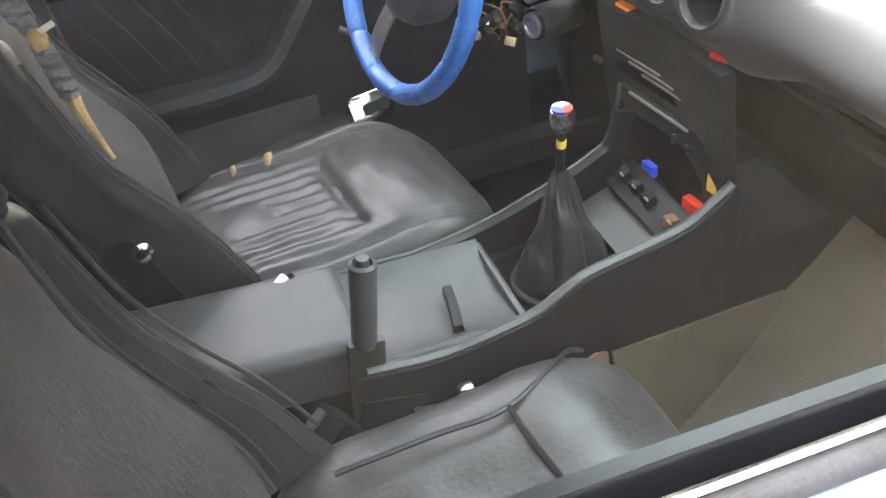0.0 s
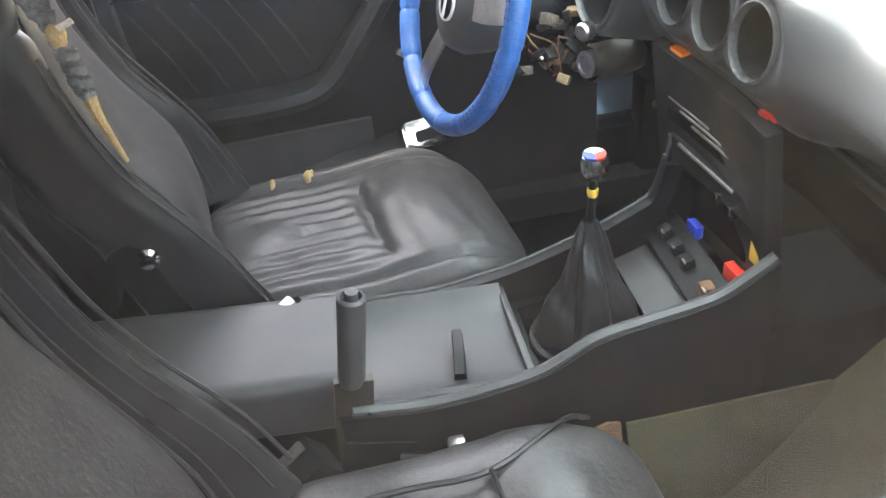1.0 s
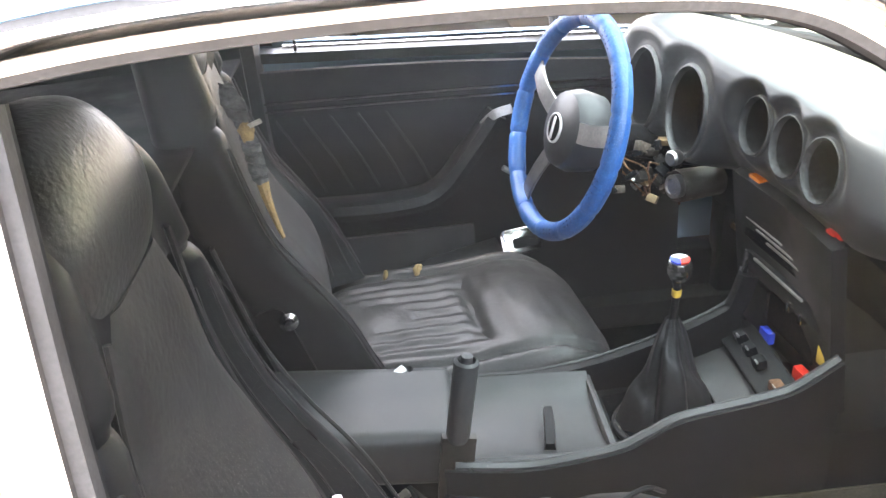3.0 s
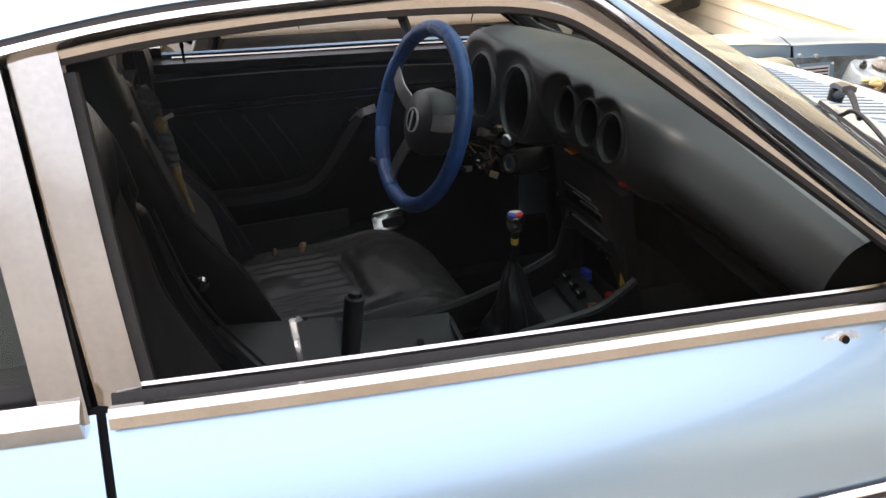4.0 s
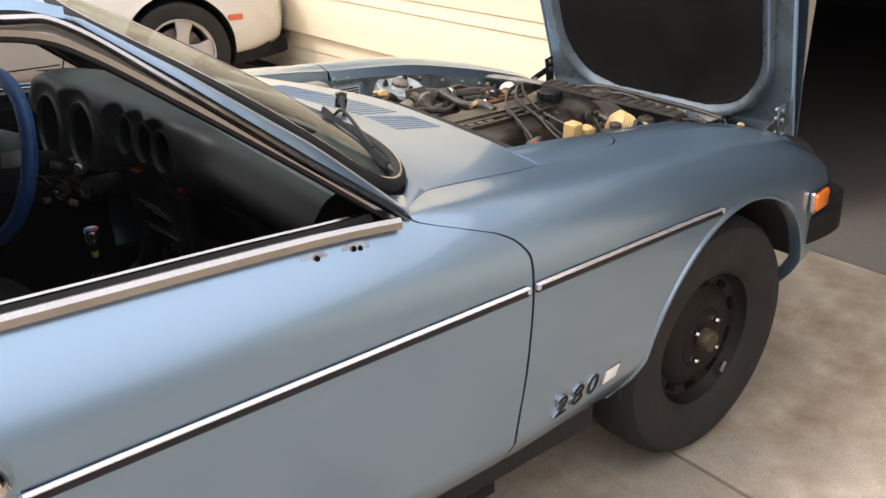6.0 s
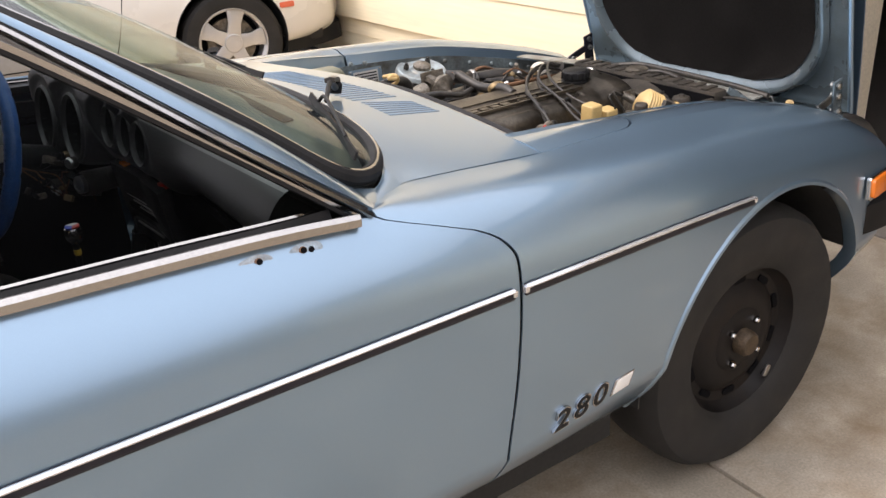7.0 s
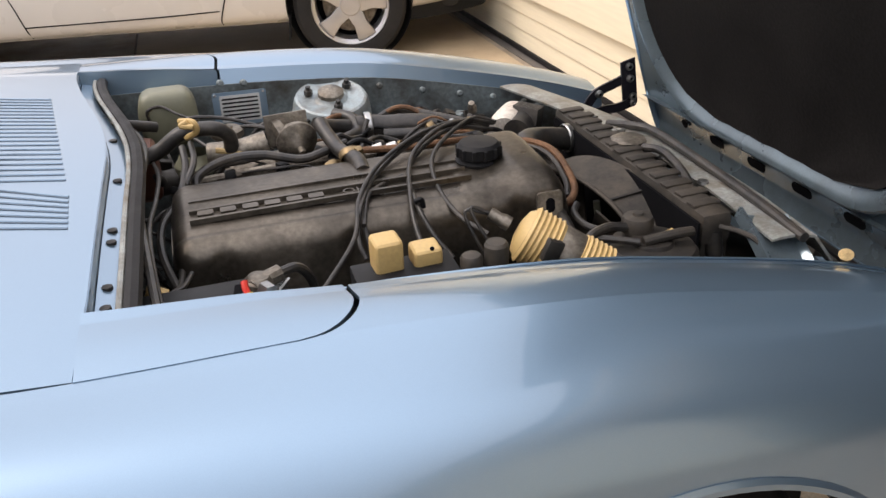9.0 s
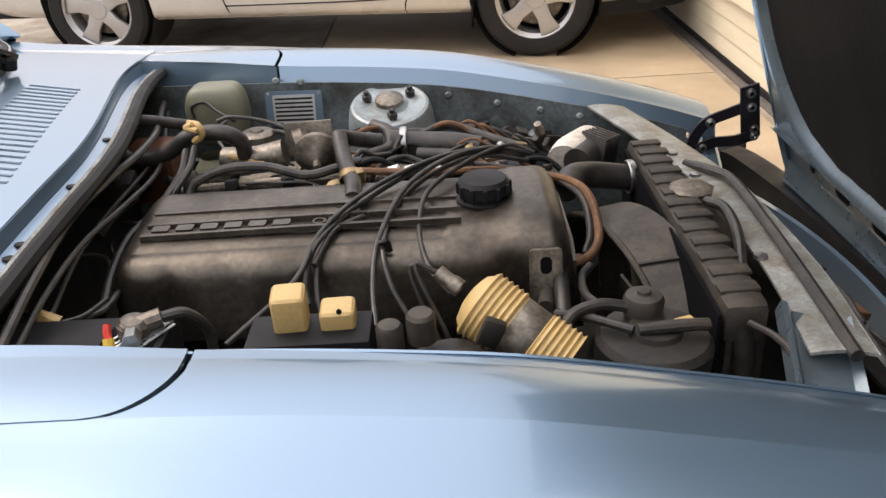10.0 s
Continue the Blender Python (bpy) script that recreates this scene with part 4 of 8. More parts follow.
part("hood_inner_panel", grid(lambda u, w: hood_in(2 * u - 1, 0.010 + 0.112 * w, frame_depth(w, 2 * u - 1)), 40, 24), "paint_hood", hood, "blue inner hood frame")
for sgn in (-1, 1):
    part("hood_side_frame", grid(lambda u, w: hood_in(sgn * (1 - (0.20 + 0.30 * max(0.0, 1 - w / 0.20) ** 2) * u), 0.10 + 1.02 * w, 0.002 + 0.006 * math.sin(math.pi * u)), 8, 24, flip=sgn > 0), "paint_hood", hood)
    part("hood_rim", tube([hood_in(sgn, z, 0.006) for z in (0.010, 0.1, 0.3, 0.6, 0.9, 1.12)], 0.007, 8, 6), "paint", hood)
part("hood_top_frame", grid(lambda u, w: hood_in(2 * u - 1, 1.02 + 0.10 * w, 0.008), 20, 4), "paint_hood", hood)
part("hood_rim", tube([hood_in(u, 0.010, -0.004 + 0.012 * (1 - u * u)) for u in (-1, -0.6, -0.2, 0.2, 0.6, 1)], 0.006, 8, 6), "paint", hood)


def liner_fn(u, w):
    z = 0.155 + 0.90 * w
    s = (2 * u - 1)
    dz = max(0.0, 0.20 - (z - 0.155))
    y = s * (hood_edge(z) * 0.805 - (0.20 - math.sqrt(max(0.0, 0.04 - dz * dz))))
    return hood_m @ Vector((-0.002 + 0.006 * (1 - (1 - min(1, 10 * min(w, 1 - w, u, 1 - u))) ** 2) + 0.006 * noise.noise(Vector((s * 3, w * 3, 1))), y, z))


part("hood_liner", grid(liner_fn, 40, 40), "liner", hood, "black hood insulation pad")
part("pressed_rib", grid(rib_fn, 80, 8), "paint_hood", hood, "bright pressed rib round the pad")
# long holes in the inner frame
for y, w_ in ((0.325, 0.020), (0.200, 0.050), (0.065, 0.054), (-0.070, 0.054), (-0.205, 0.050), (-0.328, 0.020)):
    part("frame_hole", prism(rounded(w_, 0.020, 0.0095, 6), 0.002, hood_m @ basis((0.0185, y, 0.083), (0, 1, 0), (0, 0, 1)) @ pose(0, 0, -0.010)), "dark", hood)
# hinges
for sgn, yh in ((1, 0.418), (-1, -0.485)):
    hinge = part("hood_hinge", prism([(-0.016, 0.0), (0.020, 0.0), (0.018, 0.105), (-0.018, 0.100)], 0.006, basis((0.560, yh, 0.672), (1, 0, 0.1), (-0.15, 0, 1)), 0.002), "trim_black" if sgn > 0 else "paint_hood", hood, "hood hinge plate")
    part("hinge_arm", sweep([(0.447, yh, 0.650), (0.462, yh, 0.688), (0.482, yh, 0.708), (0.520, yh, 0.722), (0.556, yh, 0.735)], [(0.003, -0.010), (0.003, 0.010), (-0.003, 0.010), (-0.003, -0.010)], (0, -1, 0)), "trim_black" if sgn > 0 else "steel", hinge)
    part("hinge_arm", sweep([(0.462, yh - 0.008, 0.655), (0.490, yh - 0.008, 0.667), (0.530, yh - 0.008, 0.669), (0.566, yh - 0.008, 0.678)], [(0.003, -0.010), (0.003, 0.010), (-0.003, 0.010), (-0.003, -0.010)], (0, -1, 0)), "trim_black" if sgn > 0 else "steel", hinge)
    for px, pz in ((0.552, 0.760), (0.556, 0.733), (0.565, 0.690), (0.566, 0.676), (0.482, 0.706), (0.470, 0.658)):
        part("hinge_bolt", lathe([(0.009, -0.012), (0.009, 0.012), (0.004, 0.014)], (px, yh, pz), (0, -1, 0), 8), "steel", hinge)

# ---- cabin ----


def sk(x, y, z):
    """Cabin places: the far side stands a little further back."""
    return Vector((x - 0.13 * max(0.0, y), y, z))


def blob(fn, nu=28, nv=18):
    """A closed cushion-like body: fn(u, v) with u round it and v from pole to pole."""
    vs = [fn(i / nu, (j + 0.5) / nv) for j in range(nv) for i in range(nu)]
    fs = [(j * nu + i, j * nu + (i + 1) % nu, (j + 1) * nu + (i + 1) % nu, (j + 1) * nu + i) for j in range(nv - 1) for i in range(nu)]
    fs += [tuple(range(nu))[::-1], tuple((nv - 1) * nu + i for i in range(nu))]
    bm = bmesh.new()
    bm.from_mesh(mesh_of(vs, fs))
    bmesh.ops.recalc_face_normals(bm, faces=bm.faces[:])
    me = bpy.data.meshes.new("blob")
    bm.to_mesh(me)
    bm.free()
    me.shade_smooth()
    return me


def sq(a, p):
    return math.copysign(abs(a) ** p, a)


# floor, tunnel, bulkheads
floor_pan = part("floor_pan", box(-1.35, 0, 0.205, 1.35, 1.30, 0.03), "black", car, "black floor covering in cabin")
part("passenger_carpet", grid(lambda u, w: Vector((-1.62 + 0.80 * u, -0.62 + 0.46 * w, 0.235 + 0.30 * max(0, (u - 0.30) / 0.70) ** 2.4 + 0.010 * noise.noise(Vector((u * 6, w * 5, 0))) + 0.05 * max(0, w - 0.8))), 30, 14), "carpet", floor_pan, "faded green-brown floor carpet", thick=0.008)
part("jute_mat", grid(lambda u, w: Vector((-1.44 + 0.22 * u, -0.165 - 0.05 * w, 0.44 - 0.20 * w + 0.01 * noise.noise(Vector((u * 9, w * 9, 2))))), 14, 8), "rug", floor_pan, "torn brown jute underlay", thick=0.006)
part("green_mat_edge", grid(lambda u, w: Vector((-1.21 + 0.28 * u, -0.160 - 0.06 * w, 0.43 - 0.16 * w)), 12, 6), "carpet", floor_pan, thick=0.006)
part("brown_patch", box(-1.60, -0.20, 0.30, 0.16, 0.10, 0.02, pose(0, 0, 0, 8, 12, 20)), "rug", floor_pan)
part("toe_board", grid(lambda u, w: Vector((-0.80 + 0.10 * w, -0.62 + 1.24 * u, 0.22 + 0.62 * w)), 8, 8), "black", car, thick=0.01)
part("firewall_cover", grid(lambda u, w: Vector((-0.74, -0.62 + 1.24 * u, 0.3 + 0.55 * w)), 6, 6), "underseal", car, thick=0.01)
part("rear_bulkhead", grid(lambda u, w: Vector((-2.06 - 0.05 * w, -0.64 + 1.28 * u, 0.22 + 0.62 * w)), 8, 8), "vinyl", car, thick=0.02)
part("rear_deck", box(-2.45, 0, 0.82, 0.8, 1.2, 0.03), "black", car)
part("tunnel", sweep([(-2.0, -0.01, 0.36), (-1.5, -0.01, 0.36), (-0.8, -0.01, 0.38)], [(0.10, -0.09), (0.10, 0.09), (-0.16, 0.16), (-0.16, -0.16)], (0, 0, 1)), "black", car)
part("headliner", grid(lambda u, w: roof_fn(0.03 + 0.94 * u, 0.02 + 0.5 * w) - Vector((0, 0, 0.022)), 12, 12), "vinyl", car)
for side in (-1, 1):
    part("sill_trim", box(-1.35, side * 0.655, 0.30, 1.05, 0.07, 0.20, bev=0.02), "black", car)
    part("hinge_post", box(-0.83, side * 0.62, 0.50, 0.14, 0.08, 0.60, bev=0.02), "black", car)
    part("lock_post", box(-1.90, side * 0.628, 0.62, 0.14, 0.08, 0.70, bev=0.03), "vinyl", car)
    part("lock_post_upper", sweep([(-1.87 - 0.05 * (side > 0), side * 0.63, 0.93), (-1.87 - 0.05 * (side > 0), side * 0.585, 1.08), (-1.86 - 0.05 * (side > 0), side * 0.555, 1.21)], [(0.02, -0.05), (0.02, 0.05), (-0.02, 0.05), (-0.02, -0.05)], (0, side, 0.2)), "vinyl", car)

part("rear_side_trim", grid(lambda u, w: Vector((-1.86 - 0.60 * u, 0.612 - 0.02 * u - 0.03 * w, 0.19 + 0.95 * w - 0.10 * u * w)), 8, 8), "vinyl", car, "black rear side trim", thick=0.01)
part("rear_floor", box(-2.22, 0, 0.205, 0.55, 1.26, 0.03), "black", car)
# door trims
for side, door in ((-1, RIGHT_DOOR), (1, LEFT_DOOR)):
    T = (lambda x, y, z: Vector((x, -y, z))) if side < 0 else sk
    trim = part("door_trim", grid(lambda u, w: T(-1.80 + 0.90 * u, 0.625 + 0.012 * math.sin(math.pi * w) - 0.010 * (w > 0.72), 0.30 + (0.59 - 0.05 * u * u) * w), 24, 24, flip=side > 0), "vinyl", door, "black vinyl door trim", thick=0.012)
    if side > 0:
        part("pocket_panel", grid(lambda u, w: T(-1.72 + 0.36 * u, 0.600, 0.405 + 0.115 * w + 0.008 * u), 10, 6, flip=True), "console", trim, "worn grey lower panel", thick=0.01)
        part("armrest", sweep([T(-1.83, 0.595, 0.590), T(-1.70, 0.585, 0.592), T(-1.52, 0.580, 0.594), T(-1.43, 0.585, 0.615), T(-1.36, 0.592, 0.69), T(-1.30, 0.598, 0.768)],
                              [(0.0, -0.022), (0.020, -0.018), (0.026, 0.0), (0.020, 0.016), (0.0, 0.022), (-0.03, 0.022), (-0.03, -0.022)], (0, -1, 0), n=10), "vinyl", trim, "black armrest with diagonal grab")
        part("inner_handle", sweep([T(-1.33, 0.590, 0.750), T(-1.31, 0.580, 0.772), T(-1.275, 0.578, 0.782)], [(0.007, -0.009), (0.007, 0.009), (-0.006, 0.009), (-0.006, -0.009)], (0, -1, 0.3)), "steel", trim, "bright inner door handle")
        for dz in (0.0, 0.016):
            part("trim_bead", sweep([T(-1.80, 0.602, 0.812 + dz), T(-1.40, 0.602, 0.808 + dz), T(-0.95, 0.602, 0.800 + dz)], [(0.003, -0.002), (0.003, 0.002), (-0.004, 0.002), (-0.004, -0.002)], (0, -1, 0)), "chrome_dull", trim)
        for k in range(5):
            x = -1.66 + 0.055 * k
            part("pleat", tube([T(x, 0.606, 0.63), T(x - 0.03, 0.604, 0.70), T(x - 0.08, 0.606, 0.79)], 0.0022, 6, 4), "vinyl", trim)
        part("window_crank", tube([T(-1.24, 0.60, 0.62), T(-1.245, 0.575, 0.62), T(-1.30, 0.572, 0.66)], 0.006, 8), "steel", trim, "steel window crank")
        part("sill_cap", sweep([T(-1.82, 0.648, 0.915), T(-1.3, 0.650, 0.892), T(-0.95, 0.652, 0.875)], [(0.02, -0.010), (0.02, 0.010), (-0.025, 0.010), (-0.025, -0.010)], (0, 1, 0)), "vinyl", door)
        part("lock_knob", lathe([(0.003, 0), (0.003, 0.03), (0.005, 0.035), (0.004, 0.045), (0, 0.046)], T(-1.68, 0.63, 0.92), (0, 0, 1), 10), "black", door)
        part("door_mirror", prism(rounded(0.13, 0.085, 0.03), 0.05, basis((-1.27, 0.80, 0.985), (0.2, 1, 0), (0, 0, 1)), 0.01), "black", door, "black door mirror")
        part("mirror_stalk", tube([(-1.24, 0.79, 0.96), (-1.23, 0.76, 0.92), (-1.23, 0.73, 0.88)], 0.013, 8), "black", door)
    else:
        part("lock_knob", tube([(-1.627, -0.652, 0.900), (-1.628, -0.651, 0.940), (-1.630, -0.649, 0.977)], 0.0034, 8), "bead", RIGHT_DOOR, "bright lock knob stem")

# ---- seats ----


def seat(cy, x0, line, label, torn, sg, pleats):
    """A high-backed bucket seat; line: (height, place) of the backrest's bent spine; sg: the side of its hinge."""
    s = part("seat_base", box(x0 + 0.20 - 0.13 * max(0, cy), cy, 0.33, 0.44, 0.38, 0.14, bev=0.03), "black", car, label)
    P = (lambda x, y, z: sk(x, cy + y, z)) if cy > 0 else (lambda x, y, z: Vector((x, cy + y, z)))

    def fn(u, v):
        v = v * v * (3 - 2 * v)
        a = 2 * math.pi * u
        r = math.sin(math.pi * v) ** 0.45
        cx, sy = sq(math.cos(a), 0.42) * r, sq(math.sin(a), 0.42) * r
        x, y = x0 + 0.235 + 0.245 * cx, 0.200 * sy
        top = -math.cos(math.pi * v)
        z = 0.445 + 0.070 * sq(top, 0.6)
        if top > 0:
            z += 0.024 * math.exp(-((cx - 0.52) / 0.34) ** 2) * (1 - 0.3 * sy * sy)
            inner = max(0.0, 1 - (abs(sy) / 0.80) ** 8) if pleats else 0.0
            k = min(1.0, max(0.0, (0.10 - cx) / 0.16))
            z += (0.0026 * math.cos(sy * 42) - 0.0026) * inner * k
            z += 0.0025 * noise.noise(Vector((cx * 14, sy * 3, cy * 9))) * inner * (1 - k)
            z -= 0.013 * math.exp(-((cx - 0.12 + 0.03 * sy * sy) / 0.05) ** 2) * inner
            if pleats:
                z += 0.010 * math.exp(-((abs(sy) - 0.90) / 0.09) ** 2)
                z -= 0.012 * math.exp(-((abs(sy) - 0.76) / 0.04) ** 2)
            z += 0.003 * noise.noise(Vector((cx * 6, sy * 5, cy * 9)))
        return P(x, y, z)
    cush = part("seat_cushion", blob(fn, 120, 100), "leather", s, "creased pleated black leather seat cushion")

    def spine(h):
        return lerp(h, *line)

    def depth(h):
        return lerp(h, (0, 0.2, 0.6, 0.85, 1), (0.055, 0.060, 0.050, 0.046, 0.02))

    def width(h):
        return lerp(h, (0, 0.15, 0.45, 0.62, 0.75, 0.92, 1), (0.200, 0.212, 0.210, 0.195, 0.165, 0.125, 0.06))

    def wing(h):
        return 0.034 * (1 - max(0, h - 0.55) * 2.0) + 0.055 * max(0, 1 - h / 0.42) ** 1.5

    def back(u, v):
        a = 2 * math.pi * u
        h = v
        c, sn = sq(math.cos(a), 0.6), sq(math.sin(a), 0.5)
        x = spine(h) + depth(h) * c
        if c > 0:
            k = min(1, max(0, (abs(sn) - 0.62) / 0.24))
            x += wing(h) * k * k * (3 - 2 * k)
            x -= 0.012 * math.exp(-((abs(sn) - 0.64) / 0.04) ** 2) * (h < 0.72)
            x -= 0.010 * math.exp(-((h - 0.71) / 0.015) ** 2)
            x += 0.003 * noise.noise(Vector((sn * 5, h * 8, cy * 4)))
        return P(x, width(h) * sn, 0.50 + 0.63 * h)
    b = part("seat_backrest", blob(back, 96, 80), "vinyl", s, "high black vinyl seat backrest")

    def face(u, w):
        h = 0.04 + 0.75 * w
        sn = 2 * u - 1
        x = spine(h) + depth(h) + 0.004 + 0.010 * math.exp(-((h - 0.35) / 0.2) ** 2) + 0.008 * (1 - sn ** 6) * (1 - abs(2 * w - 1) ** 6) - 0.008 * sn ** 8
        return P(x, width(h) * 0.62 * sn * (1 - 0.25 * max(0, w - 0.85) / 0.15), 0.50 + 0.63 * h)
    part("back_insert", grid(face, 24, 30), "leather", b, "smooth leather back insert", thick=0.004)
    for sn in (-1, 1):
        part("back_piping", tube([P(spine(h) + depth(h) + 0.004, sn * width(h) * 0.63, 0.50 + 0.63 * h) for h in (0.03, 0.15, 0.3, 0.45, 0.62, 0.78)], 0.004, 6, 5), "headrest", b)
        part("bolster_seam", tube([P(spine(h) + depth(h) * 0.8 + wing(h), sn * width(h) * 0.985, 0.50 + 0.63 * h) for h in (0.03, 0.12, 0.2, 0.32, 0.45, 0.58, 0.67)], 0.003, 6, 5), "headrest", b)

    # stitched rows on the wings
    for sgn in (-1, 1):
        for sn in (0.70, 0.78, 0.86, 0.93):
            c = (1 - sn ** 4) ** 0.3
            k = min(1, (sn - 0.62) / 0.24)
            row = [P(spine(h) + depth(h) * c + wing(h) * k * k * (3 - 2 * k) + 0.0005, sgn * width(h) * sn, 0.50 + 0.63 * h) for h in (0.04, 0.12, 0.2, 0.32, 0.44, 0.55, 0.64)]
            part("stitch_row", tube(row, 0.0014, 6, 5), "headrest", b)

    def head(u, v):
        a = 2 * math.pi * u
        r = math.sin(math.pi * v) ** 0.5
        h = 0.885 + 0.130 * -math.cos(math.pi * v)
        return P(spine(h) + 0.008 + 0.050 * sq(math.cos(a), 0.7) * r, 0.128 * sq(math.sin(a), 0.65) * r * lerp(h, (0.7, 0.85, 1.02), (1.1, 1.0, 0.8)), 0.50 + 0.63 * h)
    part("headrest", blob(head, 40, 24), "headrest", b, "crinkled black vinyl head section")
    part("recliner_plate", prism(rounded(0.05, 0.18, 0.02), 0.006, basis(P(spine(0.14) - 0.005, sg * 0.210, 0.59), (1, 0, 0.3), (-0.3, 0, 1))), "black", s)
    part("recliner_bolt", lathe([(0.015, -0.01), (0.015, 0.006), (0.009, 0.010), (0.008, 0.018), (0, 0.019)], P(spine(0.25) + 0.015, sg * 0.214, 0.655), (0.2, sg, 0.1), 14), "chrome", s, "bright hinge bolt")
    if torn:
        for px, py, pz, sx in ((0.186, 0.125, 0.532, 0.013), (0.124, 0.125, 0.528, 0.011), (0.196, 0.138, 0.530, 0.007)):
            part("foam_tear", blob(lambda u, v, px=px, py=py, pz=pz, sx=sx: P(x0 + px + sx * (0.45 + 0.5 * noise.noise(Vector((u * 3, v * 5, px * 40)))) * math.cos(6.283 * u) * math.sin(math.pi * v) + 0.5 * sx * v, py + 0.005 * math.sin(6.283 * u) * math.sin(math.pi * v), pz - sx * math.cos(math.pi * v)), 10, 8), "foam", cush, "torn leather showing foam")
        # split seam down the near bolster: foam, then a crinkled loose strip with a tuft between
        seam = [Vector((-1.760, 0.106, 0.777)), Vector((-1.768, 0.106, 0.812)), Vector((-1.774, 0.106, 0.845)), Vector((-1.776, 0.108, 0.866))]
        part("foam_tear", tube(seam, 0.003, 8, 5, r2=0.009), "foam", b, "split seam with yellow foam")
        part("foam_tear", blob(lambda u, v: Vector((-1.785 + 0.011 * math.cos(6.283 * u) * math.sin(math.pi * v) + 0.004 * noise.noise(Vector((u * 4, v * 4, 1))), 0.106 + 0.010 * math.sin(6.283 * u) * math.sin(math.pi * v), 0.943 - 0.016 * math.cos(math.pi * v))), 12, 8), "foam", b)
        part("foam_tag", box(-1.772, 0.102, 0.955, 0.022, 0.003, 0.007, pose(0, 0, 0, 0, -20, 0), 0.001), "dirty_white", b)

        def flap(u, w):
            x = lerp(w, (0, 0.42, 0.58, 1), (-1.777, -1.783, -1.788, -1.803))
            half = lerp(w, (0, 0.15, 0.45, 0.55, 0.8, 1), (0.006, 0.013, 0.013, 0.009, 0.016, 0.008))
            crinkle = 0.004 * noise.noise(Vector((u * 3, w * 26, 3))) + 0.003 * math.sin(60 * w + 3 * u)
            return Vector((x + (2 * u - 1) * half, 0.108 - 0.006 * math.sin(math.pi * u) + crinkle, 0.858 + 0.155 * w))
        part("tear_flap", grid(flap, 10, 60), "flap", b, "crinkled grey torn vinyl strip", thick=0.002)
    return s


seat(0.285, -1.705, ((0, 0.25, 0.41, 0.57, 0.73, 1.0), (-1.745, -1.775, -1.828, -1.858, -1.868, -1.885)), "worn black driver seat with torn seams", True, -1, True)
seat_passenger = seat(-0.385, -1.70, ((0, 0.165, 0.41, 0.55, 0.87, 1.0), (-1.745, -1.772, -1.830, -1.850, -1.853, -1.868)), "black leather passenger seat", False, -1, False)
part("cushion_seam", tube([(-1.62, -0.27, 0.525), (-1.50, -0.268, 0.527), (-1.405, -0.268, 0.530), (-1.31, -0.215, 0.523), (-1.27, -0.19, 0.490)], 0.0035, 6, 6), "vinyl", seat_passenger)
part("cushion_seam", tube([(-1.405, -0.268, 0.531), (-1.40, -0.33, 0.533), (-1.392, -0.40, 0.533), (-1.40, -0.50, 0.533)], 0.0035, 6, 6), "vinyl", seat_passenger)
# grey belts
part("shoulder_belt", sweep([(-1.86, 0.50, 1.16), (-1.86, 0.30, 1.02), (-1.90, 0.05, 0.86), (-1.93, -0.05, 0.70)], [(0.001, -0.024), (0.001, 0.024), (-0.001, 0.024), (-0.001, -0.024)], (1, 0, 0.4)), "black", car, "black shoulder belt")
part("belt_buckle", box(-1.612, 0.042, 0.560, 0.022, 0.014, 0.013, pose(0, 0, 0, 20, -20, 30), 0.004), "white", car, "pale plastic belt buckle")
part("buckle_stem", tube([(-1.60, 0.045, 0.562), (-1.59, 0.045, 0.540), (-1.60, 0.045, 0.50)], 0.008, 8), "black", car)
bk = basis((-1.347, 0.552, 0.498), (0.98, 0.15, 0.03), (0, 0.5, 0.86))
buckle = part("belt_buckle", prism(rounded(0.085, 0.055, 0.012), 0.014, bk, 0.003), "chrome", car, "chrome seat belt buckle")
part("buckle_window", prism(rounded(0.055, 0.022, 0.006), 0.016, bk @ pose(0.008, -0.004, 0)), "black", buckle)
part("lap_belt", sweep([(-1.80, 0.44, 0.45), (-1.62, 0.48, 0.475), (-1.48, 0.53, 0.485), (-1.39, 0.552, 0.494)], [(0.001, -0.022), (0.001, 0.022), (-0.001, 0.022), (-0.001, -0.022)], (0, -0.4, 1)), "black", car)

# ---- console ----


def rim_r(x):
    return lerp(x, (-1.56, -1.45, -1.32, -1.24, -1.10, -1.03), (0.535, 0.520, 0.535, 0.575, 0.600, 0.645))


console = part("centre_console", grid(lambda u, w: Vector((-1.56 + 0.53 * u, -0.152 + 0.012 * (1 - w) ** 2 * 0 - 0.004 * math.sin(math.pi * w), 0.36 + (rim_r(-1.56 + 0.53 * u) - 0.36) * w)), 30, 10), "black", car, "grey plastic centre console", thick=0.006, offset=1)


def rim_l(x):
    return lerp(x, (-1.56, -1.39, -1.29, -1.14, -1.08, -1.06), (0.51, 0.505, 0.52, 0.57, 0.605, 0.68))


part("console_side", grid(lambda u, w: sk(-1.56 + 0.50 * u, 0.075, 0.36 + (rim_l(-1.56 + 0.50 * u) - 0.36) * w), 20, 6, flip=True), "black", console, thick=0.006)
part("console_rim", sweep([(x, -0.146, rim_r(x)) for x in (-1.545, -1.45, -1.38, -1.32, -1.28, -1.24, -1.17, -1.10, -1.06, -1.03)], [(0.004, -0.007), (0.007, 0.0), (0.004, 0.007), (-0.01, 0.008), (-0.012, -0.008)], (0, 0, 1)), "console", console)
part("console_rim", sweep([sk(x, 0.068, rim_l(x)) for x in (-1.545, -1.45, -1.39, -1.29, -1.20, -1.14, -1.10, -1.08, -1.065)], [(0.006, -0.009), (0.008, 0.0), (0.006, 0.009), (-0.02, 0.009), (-0.02, -0.009)], (0, 0, 1)), "black", console)
